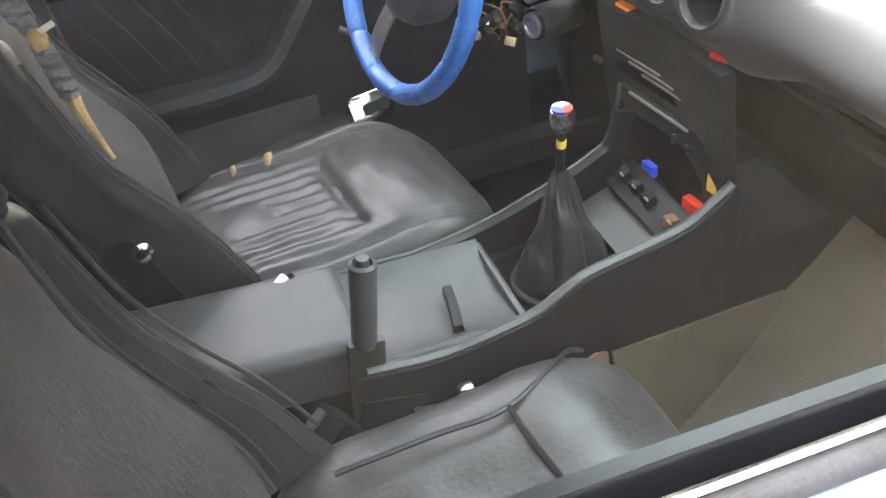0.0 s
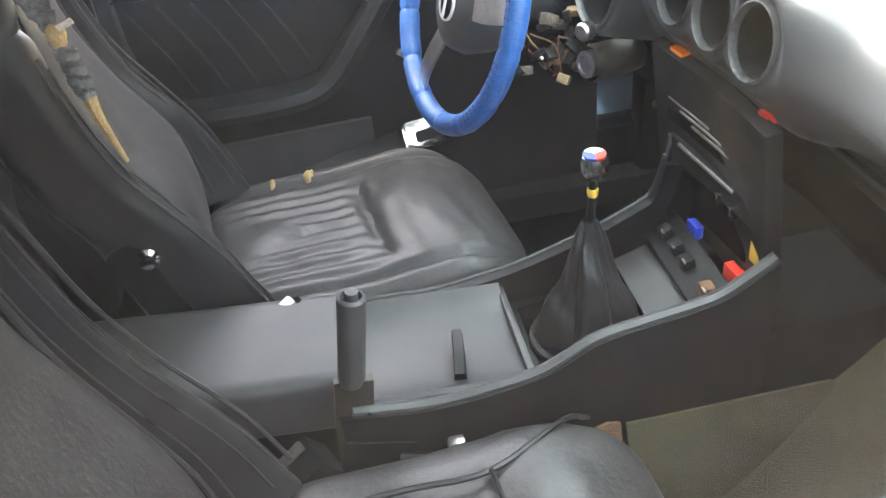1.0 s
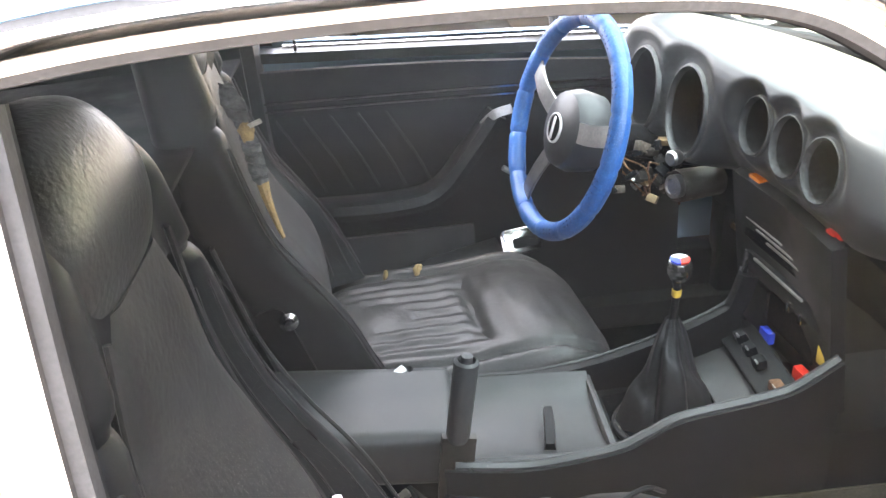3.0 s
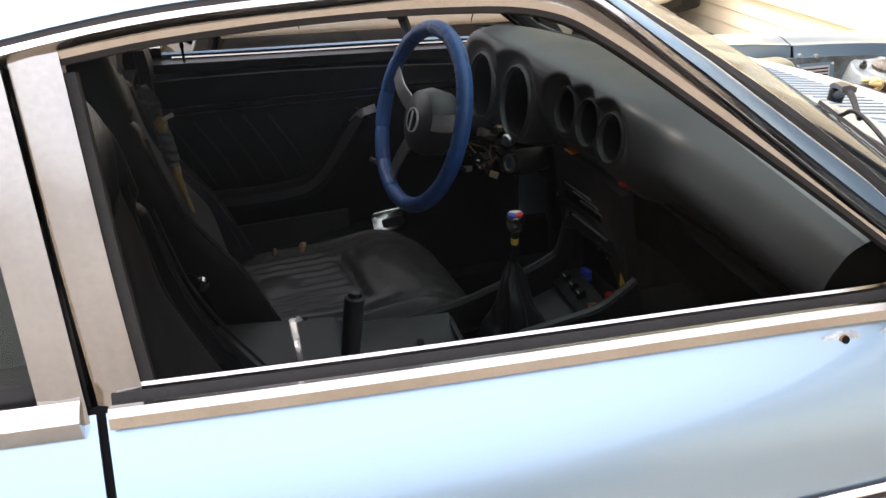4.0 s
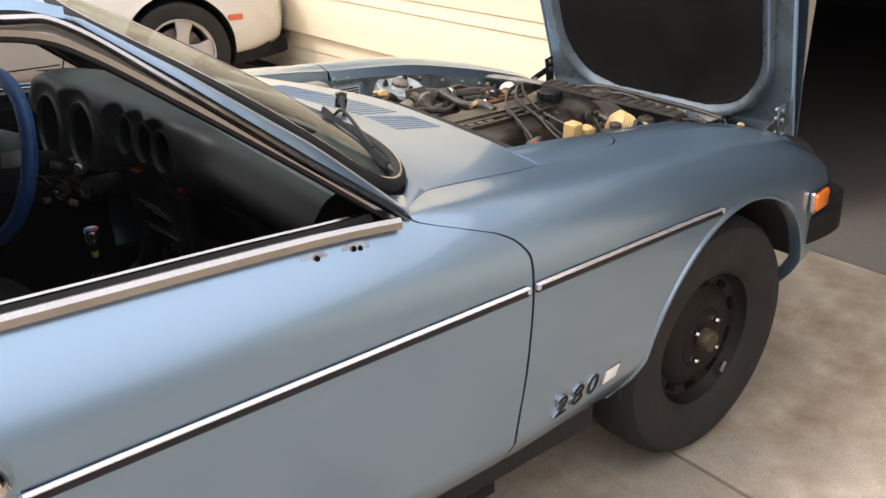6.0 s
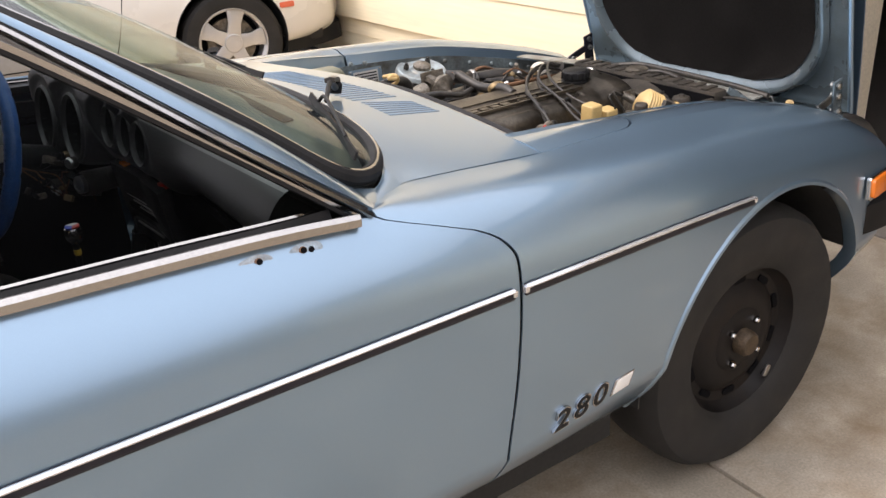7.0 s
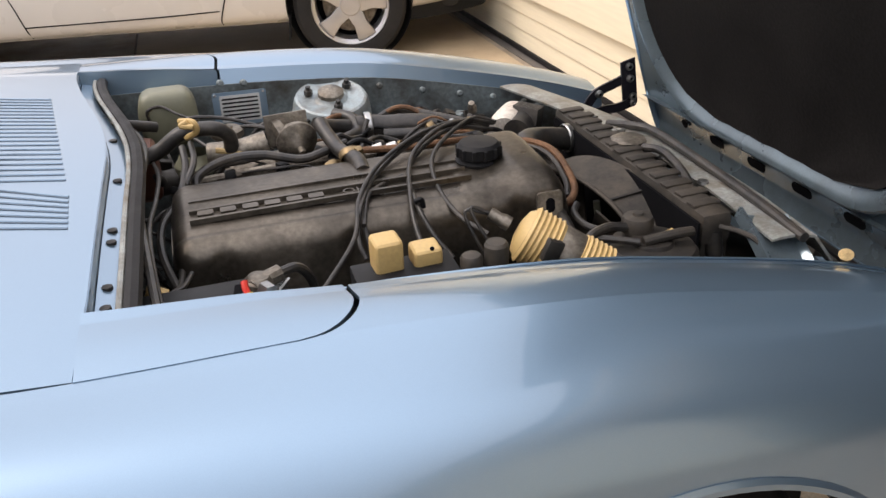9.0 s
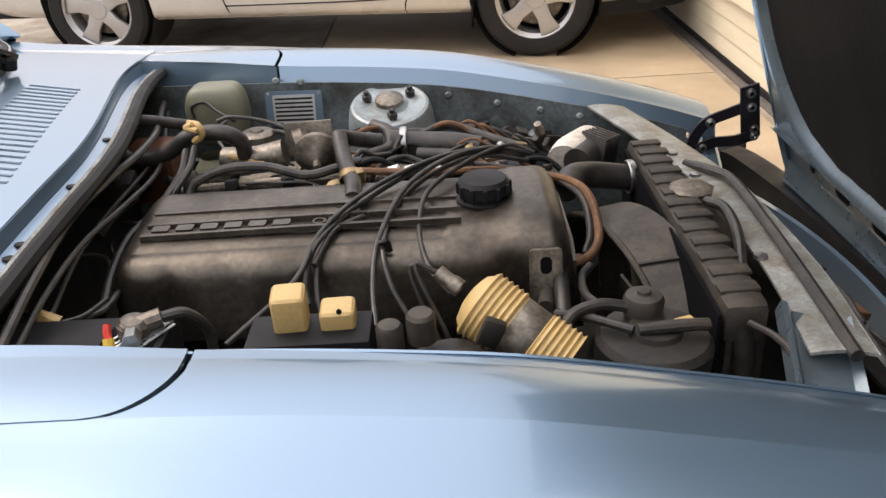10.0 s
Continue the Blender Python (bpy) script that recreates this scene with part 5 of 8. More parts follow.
part("console_rim_edge", tube([sk(x, 0.078, rim_l(x) + 0.006) for x in (-1.545, -1.45, -1.39, -1.29, -1.20, -1.14, -1.10, -1.08, -1.065)], 0.003, 6), "console", console)
part("tray", grid(lambda u, w: Vector((-1.545 + 0.225 * u, -0.130 + 0.185 * w, 0.512 - 0.012 * math.sin(math.pi * w) + 0.006 * (abs(2 * w - 1) ** 6) * 3 - 0.012 * u)), 16, 16), "console", console, "shallow grey tray", thick=0.006)
part("tray_lip", box(-1.318, -0.035, 0.490, 0.010, 0.19, 0.035, bev=0.004), "console", console)
part("ashtray_handle", sweep([(-1.408, -0.105, 0.512), (-1.402, -0.07, 0.519), (-1.397, -0.03, 0.516)], [(0.008, -0.006), (0.008, 0.006), (-0.006, 0.008), (-0.006, -0.008)], (0, 0, 1)), "black", console)
part("shifter_well", grid(lambda u, w: Vector((-1.315 + 0.20 * u, -0.128 + 0.18 * w, 0.462 + 0.03 * u)), 6, 6), "dark", console, thick=0.006)
part("switch_plate", grid(lambda u, w: Vector((-1.15 + 0.06 * u, -0.128 + 0.19 * w, 0.513 + 0.022 * u)), 8, 8), "console", console, "grey switch plate", thick=0.012)
part("switch_block", box(-1.075, -0.035, 0.548, 0.055, 0.185, 0.03, pose(0, 0, 0, 0, -25, 0), 0.004), "black", console)
for k, y in enumerate((0.035, 0.0, -0.035, -0.095)):
    part("toggle", box(-1.085, y, 0.568, 0.018, 0.020, 0.016, pose(0, 0, 0, 0, -25 + 8 * k, 0), 0.004), "black" if k < 3 else "rust", console)
    part("toggle_glint", box(-1.092, y - 0.006, 0.574, 0.003, 0.010, 0.003, None, 0.001), "steel", console)
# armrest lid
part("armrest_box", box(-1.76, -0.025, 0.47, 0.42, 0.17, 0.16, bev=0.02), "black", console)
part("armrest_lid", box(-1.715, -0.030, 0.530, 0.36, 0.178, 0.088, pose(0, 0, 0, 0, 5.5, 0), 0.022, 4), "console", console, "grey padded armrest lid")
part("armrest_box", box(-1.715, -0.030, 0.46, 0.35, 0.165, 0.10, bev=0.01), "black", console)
# centre stack
stack = part("centre_stack", grid(lambda u, w: Vector((-1.035 + 0.0 * u - 0.006 * w + 0.03 * (1 - w), -0.135 + 0.275 * u, 0.545 + 0.26 * w)) - Vector((0.13 * max(0, 0.275 * u - 0.135), 0, 0)), 10, 10), "black", car, "black heater and radio stack", thick=0.02)
SB = basis((-1.040, 0.005, 0.68), (-0.11, 0.99, 0), (0, 0, 1)) @ Matrix.Rotation(math.pi, 4, "Y")
# plane of the stack: a runs to the near side, b up, out towards the seats


def on_stack(a, b, w, h, d, material, name, lbl=""):
    me = box(0, 0, 0, w, h, d, bev=0.002)
    me.transform(SB @ Matrix.Translation((a, b, d / 2)))
    return part(name, me, material, stack, lbl)


on_stack(0.0, 0.100, 0.24, 0.035, 0.012, "black", "vent_panel")
for k in range(2):
    on_stack(0.0, 0.108 - 0.015 * k, 0.20, 0.004, 0.016, "dash", "vent_slat")
on_stack(-0.088, 0.122, 0.030, 0.012, 0.016, "amber", "warning_light", "orange warning light")
on_stack(0.100, 0.122, 0.018, 0.014, 0.016, "red", "warning_light", "red warning light")
on_stack(0.0, 0.048, 0.21, 0.045, 0.012, "dark", "radio")
for k in range(3):
    on_stack(-0.05 + 0.03 * k, 0.058 - 0.008 * k, 0.10, 0.003, 0.015, "steel", "radio_trim")
on_stack(0.085, 0.052, 0.008, 0.022, 0.018, "chrome", "heater_lever")
on_stack(0.01, -0.008, 0.20, 0.030, 0.014, "black", "heater_panel")
on_stack(0.0, 0.004, 0.13, 0.004, 0.017, "steel", "heater_slot")
on_stack(0.045, -0.016, 0.007, 0.016, 0.024, "chrome", "heater_lever")
on_stack(0.075, -0.018, 0.007, 0.016, 0.024, "chrome", "heater_lever")
on_stack(0.030, -0.062, 0.120, 0.055, 0.004, "dark", "open_radio_bay", "dark open radio bay")
on_stack(-0.058, -0.075, 0.055, 0.075, 0.008, "black", "lower_bezel")
on_stack(-0.020, -0.108, 0.026, 0.020, 0.012, "blue_lbl", "blue_switch", "blue labelled switch")
on_stack(0.082, -0.115, 0.036, 0.022, 0.014, "red", "hazard_switch", "red hazard switch")
on_stack(0.115, -0.055, 0.020, 0.030, 0.010, "yellow", "yellow_tag")
part("stack_side_strip", tube([sk(-1.07, 0.08, 0.60), sk(-1.055, 0.088, 0.64), sk(-1.048, 0.092, 0.685)], 0.006, 8), "console", console)
part("console_screw", lathe([(0.006, 0), (0.005, 0.004), (0, 0.005)], (-1.06, -0.152, 0.486), (0, -1, 0), 10), "steel", console)
# gear lever
gear = part("gear_lever", tube([(-1.225, -0.012, 0.46), (-1.212, -0.004, 0.58), (-1.203, 0.0, 0.675), (-1.205, -0.003, 0.70)], 0.006, 10), "black", car, "gear lever with chrome knob and leather boot")
part("gear_knob", lathe([(0.009, 0.0), (0.014, 0.004), (0.0175, 0.013), (0.0175, 0.026), (0.015, 0.032), (0.0, 0.034)], (-1.2005, -0.001, 0.701), (-0.03, 0, 1), 28), "chrome", gear, "chrome gear knob")
for a0, mt in ((0.3, "white"), (2.4, "blue_lbl"), (4.5, "red")):
    part("knob_badge", prism([(0, 0)] + [(0.0140 * math.cos(a0 + k * 0.21), 0.0140 * math.sin(a0 + k * 0.21)) for k in range(11)], 0.0018, Matrix.Translation((-1.2015, -0.001, 0.7345))), mt, gear)
part("yellow_collar", lathe([(0.006, 0), (0.0072, 0.003), (0.0072, 0.011), (0.005, 0.014)], (-1.203, 0.0, 0.674), (0.02, 0, 1), 14), "yellow", gear, "yellow collar")


def boot_fn(u, v):
    a = 2 * math.pi * u
    h = 1 - v
    top = Vector((-1.207, -0.002, 0.640))
    base = Vector((-1.215, -0.030, 0.468))
    c = base.lerp(top, h)
    r = 0.009 + 0.054 * (1 - h) ** 0.95
    fold = 1 + 0.24 * (1 - h) ** 0.6 * math.cos(4 * a + 0.6) + 0.06 * math.sin(9 * a + 3 * h)
    sag = 0.012 * math.sin(h * 9 + 2 * a) * (1 - h) * h * 4
    return c + Vector((r * fold * math.cos(a) * 1.0, r * fold * math.sin(a) * 0.85, sag))


part("gear_boot", grid(boot_fn, 64, 26, closed_u=True), "vinyl", gear, "folded black leather boot")
part("boot_ring", tube([(-1.215 + 0.078 * math.cos(a), -0.03 + 0.066 * math.sin(a), 0.470) for a in [k * 0.7854 for k in range(8)]], 0.006, 8, 4, closed=True), "rubber", gear)
# handbrake
hb = part("handbrake", sweep([(-1.552, -0.140, 0.42), (-1.545, -0.138, 0.50), (-1.535, -0.135, 0.575)], [(0.006, -0.024), (0.006, 0.022), (-0.006, 0.022), (-0.006, -0.024)], (0, -1, 0)), "grease", car, "handbrake lever with grey grip")
part("handbrake_grip", lathe([(0.013, 0.0), (0.016, 0.01), (0.0165, 0.09), (0.0165, 0.125), (0.012, 0.128), (0.011, 0.118), (0.008, 0.118), (0.0075, 0.134), (0.0, 0.135)], (-1.539, -0.136, 0.570), (0.16, 0.02, 1), 20), "console", hb, "grey handbrake grip")
part("handbrake_bolt", lathe([(0.008, 0), (0.007, 0.006), (0, 0.007)], (-1.545, -0.150, 0.475), (0, -1, 0), 12), "chrome", hb)
part("handbrake_bolt", lathe([(0.005, 0), (0.004, 0.005), (0, 0.006)], (-1.525, -0.148, 0.53), (0, -1, 0), 10), "chrome", hb)
part("handbrake_bracket", box(-1.53, -0.158, 0.44, 0.09, 0.012, 0.10, pose(0, 0, 0, 0, 15, 0), 0.01), "black", hb)
part("handbrake_cable", tube([(-1.50, -0.165, 0.455), (-1.46, -0.17, 0.45), (-1.42, -0.175, 0.46)], 0.009, 8), "black", hb)
part("cable_clip", box(-1.43, -0.178, 0.475, 0.022, 0.016, 0.022, None, 0.006), "steel", hb)
part("cable_bulb", lathe([(0.0, 0), (0.008, 0.004), (0.010, 0.012), (0.0, 0.022)], (-1.42, -0.19, 0.455), (0.4, -1, 0.2), 12), "foam", hb)
pb = pose(0, 0, 0, 10, -30, 20)
latch = part("seat_latch_box", box(-1.64, -0.175, 0.45, 0.13, 0.05, 0.055, pb, 0.006), "black", car, "black seat belt retractor by the seat")
part("latch_edge", box(-1.655, -0.178, 0.485, 0.11, 0.012, 0.010, pb, 0.003), "steel", latch)
part("latch_tag", box(-1.635, -0.203, 0.452, 0.035, 0.004, 0.016, pb, 0.004), "foam", latch)
part("loose_cloth", grid(lambda u, w: Vector((-1.63 + 0.11 * u, -0.20 - 0.05 * w, 0.395 + 0.02 * math.sin(5 * u + 3 * w) - 0.03 * w)), 12, 8), "foam", latch, thick=0.003)

# ---- dashboard ----


def dash_x(y):
    return -0.16 * max(0, y) - 0.0 * y


GAUGES = [(n_, Vector(p_), r_) for n_, p_, r_ in (("large_gauge", (-1.140, 0.408, 0.853), 0.064), ("large_gauge", (-1.112, 0.258, 0.858), 0.064), ("small_gauge", (-1.072, 0.085, 0.889), 0.037),
                                                  ("small_gauge", (-1.064, 0.0, 0.889), 0.037), ("small_gauge", (-1.060, -0.086, 0.889), 0.037))]
GAUGE_AX = Vector((-0.98, -0.10, 0.14)).normalized()


def dash_fn(u, w):
    y = -0.605 + 1.20 * u
    d = dash_x(y)
    pods = 1 / (1 + math.exp((-0.17 - y) / 0.025)) if y < 0.3 else 1 / (1 + math.exp((y - 0.54) / 0.03))
    C = [Vector((-0.985, y, 0.770 + 0.045 * (1 - pods))), Vector((-1.015 - 0.015 * pods, y, 0.795 + 0.035 * (1 - pods))), Vector((-1.035 - 0.035 * pods, y, 0.870 + 0.0 * pods)), Vector((-1.010 - 0.062 * pods, y, 0.915 + 0.035 * pods)),
         Vector((-0.975 - 0.045 * pods, y, 0.935 + 0.034 * pods)), Vector((min(-0.90, screen_base(y).x - 0.13), y, 0.945 + 0.012 * pods)), Vector((screen_base(y).x - 0.085, y, 0.928)), Vector((screen_base(y).x - 0.035, y, screen_base(y).z - 0.004))]
    c = cat(C, 6)
    k = w * (len(c) - 1)
    i = min(len(c) - 2, int(k))
    p = c[i].lerp(c[i + 1], k - i)
    p.x += d * max(0, 1 - max(0, w - 0.5) * 1.4)
    # the sheet bulges back into a rounded hood round each gauge
    for _, at, r in GAUGES:
        q = p - at
        ahead = q.dot(GAUGE_AX)
        flat = q - GAUGE_AX * ahead
        e = math.hypot(flat.y, flat.z / 1.12) / r
        if e < 1.7 and ahead < 0.05:
            f = 1 if e < 1.12 else 1 - ((e - 1.12) / 0.58) ** 2 * (3 - 2 * (e - 1.12) / 0.58)
            p = p - GAUGE_AX * ahead * f
    return p


def dash_sheet(nu=260, nv=130):
    """The moulded pad, open where the gauges sit."""
    me = grid(dash_fn, nu, nv)
    bm = bmesh.new()
    bm.from_mesh(me)
    out = []
    for f in bm.faces:
        c = f.calc_center_median()
        for _, at, r in GAUGES:
            q = c - at
            ahead = q.dot(GAUGE_AX)
            flat = q - GAUGE_AX * ahead
            if abs(ahead) < 0.03 and math.hypot(flat.y, flat.z / 1.12) < r * 0.985:
                out.append(f)
                break
    bmesh.ops.delete(bm, geom=out, context="FACES")
    bm.to_mesh(me)
    bm.free()
    me.shade_smooth()
    return me


dash = part("dashboard", dash_sheet(), "dash", car, "satin dark grey moulded dashboard", sharp=0)
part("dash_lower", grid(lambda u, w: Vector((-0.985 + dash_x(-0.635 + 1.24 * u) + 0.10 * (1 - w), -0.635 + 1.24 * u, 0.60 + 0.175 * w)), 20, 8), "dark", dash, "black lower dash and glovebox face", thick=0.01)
part("glovebox_line", sweep([(-0.993, -0.60, 0.80), (-0.993, -0.35, 0.80), (-0.993, -0.16, 0.79)], [(0.002, -0.002), (0.002, 0.002), (-0.003, 0.002), (-0.003, -0.002)], (-1, 0, 0)), "dark", dash)
part("demist_slot", box(-0.86, -0.18, 0.942, 0.02, 0.30, 0.004, None, 0.002), "dark", dash)
for name, at, r in GAUGES:
    ax = GAUGE_AX
    g = part(name, lathe([(r * 0.93, -0.060), (r * 0.955, -0.006), (r * 0.965, 0.002), (r * 1.0, 0.006), (r * 1.04, 0.005), (r * 1.08, -0.002)], at, ax, 48, squash=(1.0, 1.12)), "dash", dash, "deep hooded gauge")
    part("gauge_well", lathe([(r * 0.945, -0.004), (r * 0.92, -0.056)], at, ax, 40, squash=(1.0, 1.12)), "black", g)
    part("gauge_face", lathe([(r * 0.95, -0.050), (0.0, -0.050)], at, ax, 32, squash=(1.0, 1.12)), "dark", g)
    part("gauge_needle", box(0, 0, 0, 0.003, r * 0.8, 0.002, None, 0), "chrome_dull", g).matrix_basis = Matrix.Translation(at - ax * 0.047) @ axes_to(ax) @ pose(0, -r * 0.3, 0, 0, 0, 25)
# steering
WC = Vector((-1.308, 0.340, 0.820))
w_up = Vector((math.sin(radians(18)), 0, math.cos(radians(18))))
w_lat = Vector((-0.20, 0.98, 0)).normalized()
w_lat = (w_lat - w_up * w_lat.dot(w_up)).normalized()
w_n = w_lat.cross(w_up).normalized()
if w_n.x > 0:
    w_n = -w_n
# w_n points at the driver
RIM_C = WC + Vector((0.012, 0, 0.004))
steering = part("steering_wheel", lathe([(0.066, -0.06), (0.072, -0.02), (0.064, 0.004), (0.046, 0.013), (0.0, 0.016)], WC - w_n * 0.012, w_n, 32), "dash", car, "steering wheel with blue laced cover")


def rim_fn(u, v):
    a, b = 2 * math.pi * u, 2 * math.pi * v
    c = RIM_C + (w_up * math.cos(a) + w_lat * math.sin(a)) * 0.183
    rad = (w_up * math.cos(a) + w_lat * math.sin(a))
    k = (u * 14) % 1
    groove = 0.0022 * math.exp(-((k - 0.5) / 0.04) ** 2)
    r = 0.0165 - groove
    return c + (rad * math.cos(b) + w_n * math.sin(b)) * r


rim = part("wheel_cover", grid(rim_fn, 168, 17, closed_u=True), "wheel_blue", steering, "blue perforated vinyl wheel cover")
for k in range(14):
    for i in range(4):
        for j in range(2):
            a = 2 * math.pi * ((k + 0.05 + 0.0 + (i - 1.5) * 0.13) / 14)
            b = 1.25 + 0.45 * j
            rad = (w_up * math.cos(a) + w_lat * math.sin(a))
            nrm = rad * math.cos(b) + w_n * math.sin(b)
            if k in (0, 1, 2, 9, 10, 11, 12, 13, 3, 8):
                part("cover_hole", lathe([(0.0017, 0.0), (0.0012, 0.0006)], RIM_C + rad * 0.183 + nrm * 0.0164, nrm, 6), "dark", rim)
for ang in (72, 160, 285):
    a = radians(ang)
    d = w_up * math.cos(a) + w_lat * math.sin(a)
    t = d.cross(w_n)
    part("wheel_spoke", sweep([WC + d * 0.05 - w_n * 0.012, WC + d * 0.11 - w_n * 0.006, RIM_C + d * 0.172], [(0.002, -0.017), (0.002, 0.017), (-0.002, 0.017), (-0.002, -0.017)], tuple(w_n)), "steel", steering, "steel wheel spoke")
part("horn_ring", lathe([(0.026, 0), (0.026, 0.003), (0.0235, 0.004), (0.0235, 0.001)], WC + w_n * 0.003, w_n, 28), "white", steering)
part("horn_badge", lathe([(0.0235, 0), (0.0, 0.003)], WC + w_n * 0.004, w_n, 28), "dark", steering)
part("horn_bar", box(0, 0, 0, 0.006, 0.040, 0.002, None, 0.0005), "white", steering).matrix_basis = Matrix.Translation(WC + w_n * 0.0075) @ axes_to(w_n)
col = part("steering_column", tube([WC - w_n * 0.04, WC - w_n * 0.14, WC - w_n * 0.32], 0.030, 16), "black", car, "bare steering column with exposed switches")
random.seed(4)
for k in range(26):
    p = WC - w_n * random.uniform(0.10, 0.19) + Vector((random.uniform(-0.03, 0.05), random.uniform(-0.085, -0.02), random.uniform(-0.09, 0.035)))
    mt = random.choice(["grease", "black", "steel", "black", "brass", "grease", "alu", "black", "alu"])
    part("switch_piece", box(p.x, p.y, p.z, random.uniform(0.008, 0.028), random.uniform(0.008, 0.022), random.uniform(0.006, 0.018), pose(0, 0, 0, random.uniform(-40, 40), random.uniform(-40, 40), random.uniform(-40, 40)), 0.002), mt, col)
for k in range(7):
    p = WC - w_n * random.uniform(0.10, 0.18) + Vector((0, -0.05, -0.02))
    part("switch_wire", tube([p, p + Vector((random.uniform(-0.03, 0.04), random.uniform(-0.04, 0.0), random.uniform(-0.05, 0.01))), p + Vector((random.uniform(-0.02, 0.06), random.uniform(-0.03, 0.03), random.uniform(-0.10, -0.05)))], 0.0018, 6), random.choice(["rust", "black", "steel", "black", "copper"]), col)
part("ignition_housing", lathe([(0.026, -0.09), (0.028, -0.01), (0.026, 0.0)], (-1.128, 0.245, 0.733), (-0.9, -0.35, 0.1), 24), "grease", col)
part("ignition_lock", lathe([(0.020, -0.01), (0.020, 0.004), (0.014, 0.006), (0.012, 0.004), (0.0, 0.004)], (-1.130, 0.243, 0.734), (-0.9, -0.35, 0.1), 24), "steel", col, "bare steel ignition lock")
part("knurled_knob", lathe([(0.012, 0), (0.013, 0.004), (0.013, 0.016), (0.010, 0.02), (0, 0.02)], (-1.13, 0.235, 0.790), (-0.8, -0.5, 0.1), 16), "steel", col)
part("indicator_stalk", tube([WC - w_n * 0.09 + Vector((0, 0.03, -0.02)), WC - w_n * 0.08 + Vector((0.0, 0.12, -0.035)), WC - w_n * 0.07 + Vector((0, 0.17, -0.03))], 0.004, 8), "black", col)
part("pedal_glint", box(-1.02, 0.24, 0.648, 0.004, 0.022, 0.010, pose(0, 0, 0, 0, 20, 10), 0.002), "brass", col)
# rear-view mirror and sun visor line
rv = part("rear_view_mirror", prism(rounded(0.20, 0.055, 0.02), 0.02, basis((-1.23, 0.0, 1.165), (0.1, 1, 0), (0, 0, 1)), 0.006), "black", windscreen, "black rear-view mirror")
part("mirror_stem", tube([(-1.23, 0.0, 1.19), (-1.25, 0.0, 1.225), (-1.28, 0.0, 1.245)], 0.006, 8), "black", rv)

# ---- engine bay ----
bay = part("bay_floor", box(-0.02, 0, 0.36, 1.05, 0.95, 0.02), "grease", car, "dark greasy engine bay")
part("firewall", grid(lambda u, w: Vector((-0.575 + left_shift(-0.55, -0.6 + 1.2 * u), -0.60 + 1.2 * u, 0.33 + 0.53 * w)), 16, 8), "grease", car, "grimy dark firewall", thick=0.006)
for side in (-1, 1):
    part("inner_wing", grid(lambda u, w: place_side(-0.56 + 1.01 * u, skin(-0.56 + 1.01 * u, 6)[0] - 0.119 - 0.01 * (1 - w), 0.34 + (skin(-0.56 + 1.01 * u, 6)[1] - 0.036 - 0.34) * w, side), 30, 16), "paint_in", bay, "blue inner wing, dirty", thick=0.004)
# cowl rail: sunk ledge, bright bead and black seal
rail_y = [-0.47, -0.40, -0.3, -0.2, -0.1, 0.0, 0.1, 0.2, 0.3, 0.4, 0.47]
part("cowl_ledge", grid(lambda u, w: Vector((cowl_front(-0.50 + 1.0 * u) + 0.002 + 0.022 * w, -0.50 + 1.0 * u, cowl_z(-0.5, -0.50 + 1.0 * u) - 0.022 - 0.006 * w)), 40, 5, flip=True), "paint", cowl, "sunk cowl ledge", thick=0.004)
part("cowl_drop", grid(lambda u, w: Vector((cowl_front(-0.585 + 1.17 * u) + 0.001, -0.585 + 1.17 * u, cowl_z(-0.5, -0.585 + 1.17 * u) - 0.026 * w - 0.002)), 40, 4, flip=True), "paint", cowl, thick=0.002)
part("bay_seal", tube([(cowl_front(y) + 0.027, y, cowl_z(-0.5, y) - 0.018) for y in rail_y], 0.0038, 8), "support", cowl, "bright bay seal bead")
part("bay_seal_rubber", tube([(cowl_front(y) + 0.039, y, cowl_z(-0.5, y) - 0.022) for y in rail_y], 0.010, 8), "rubber", cowl)
for y in (-0.44, -0.40, -0.30, -0.27, -0.12, 0.05):
    part("ledge_bolt", lathe([(0.006, 0), (0.006, 0.004), (0, 0.005)], (cowl_front(y) + 0.012, y, cowl_z(-0.5, y) - 0.026), (0, 0, 1), 8), "grease", cowl)
# harness along the rail
for dy, r, drop in ((-0.004, 0.0055, 0.05), (0.004, 0.0035, 0.075), (-0.010, 0.003, 0.10)):
    part("harness", tube([(cowl_front(y) + 0.054 + dy + 0.012 * math.sin(9 * y + 50 * dy), y, cowl_z(-0.5, y) - drop - 0.02 * math.sin(5 * y + 90 * dy)) for y in (-0.44, -0.33, -0.2, -0.08, 0.05, 0.18, 0.3, 0.42)], r, 8), "hose", bay, "taped black wiring harness")
# valve cover
VX0, VX1, VY, VZ = -0.435, 0.135, -0.085, 0.800


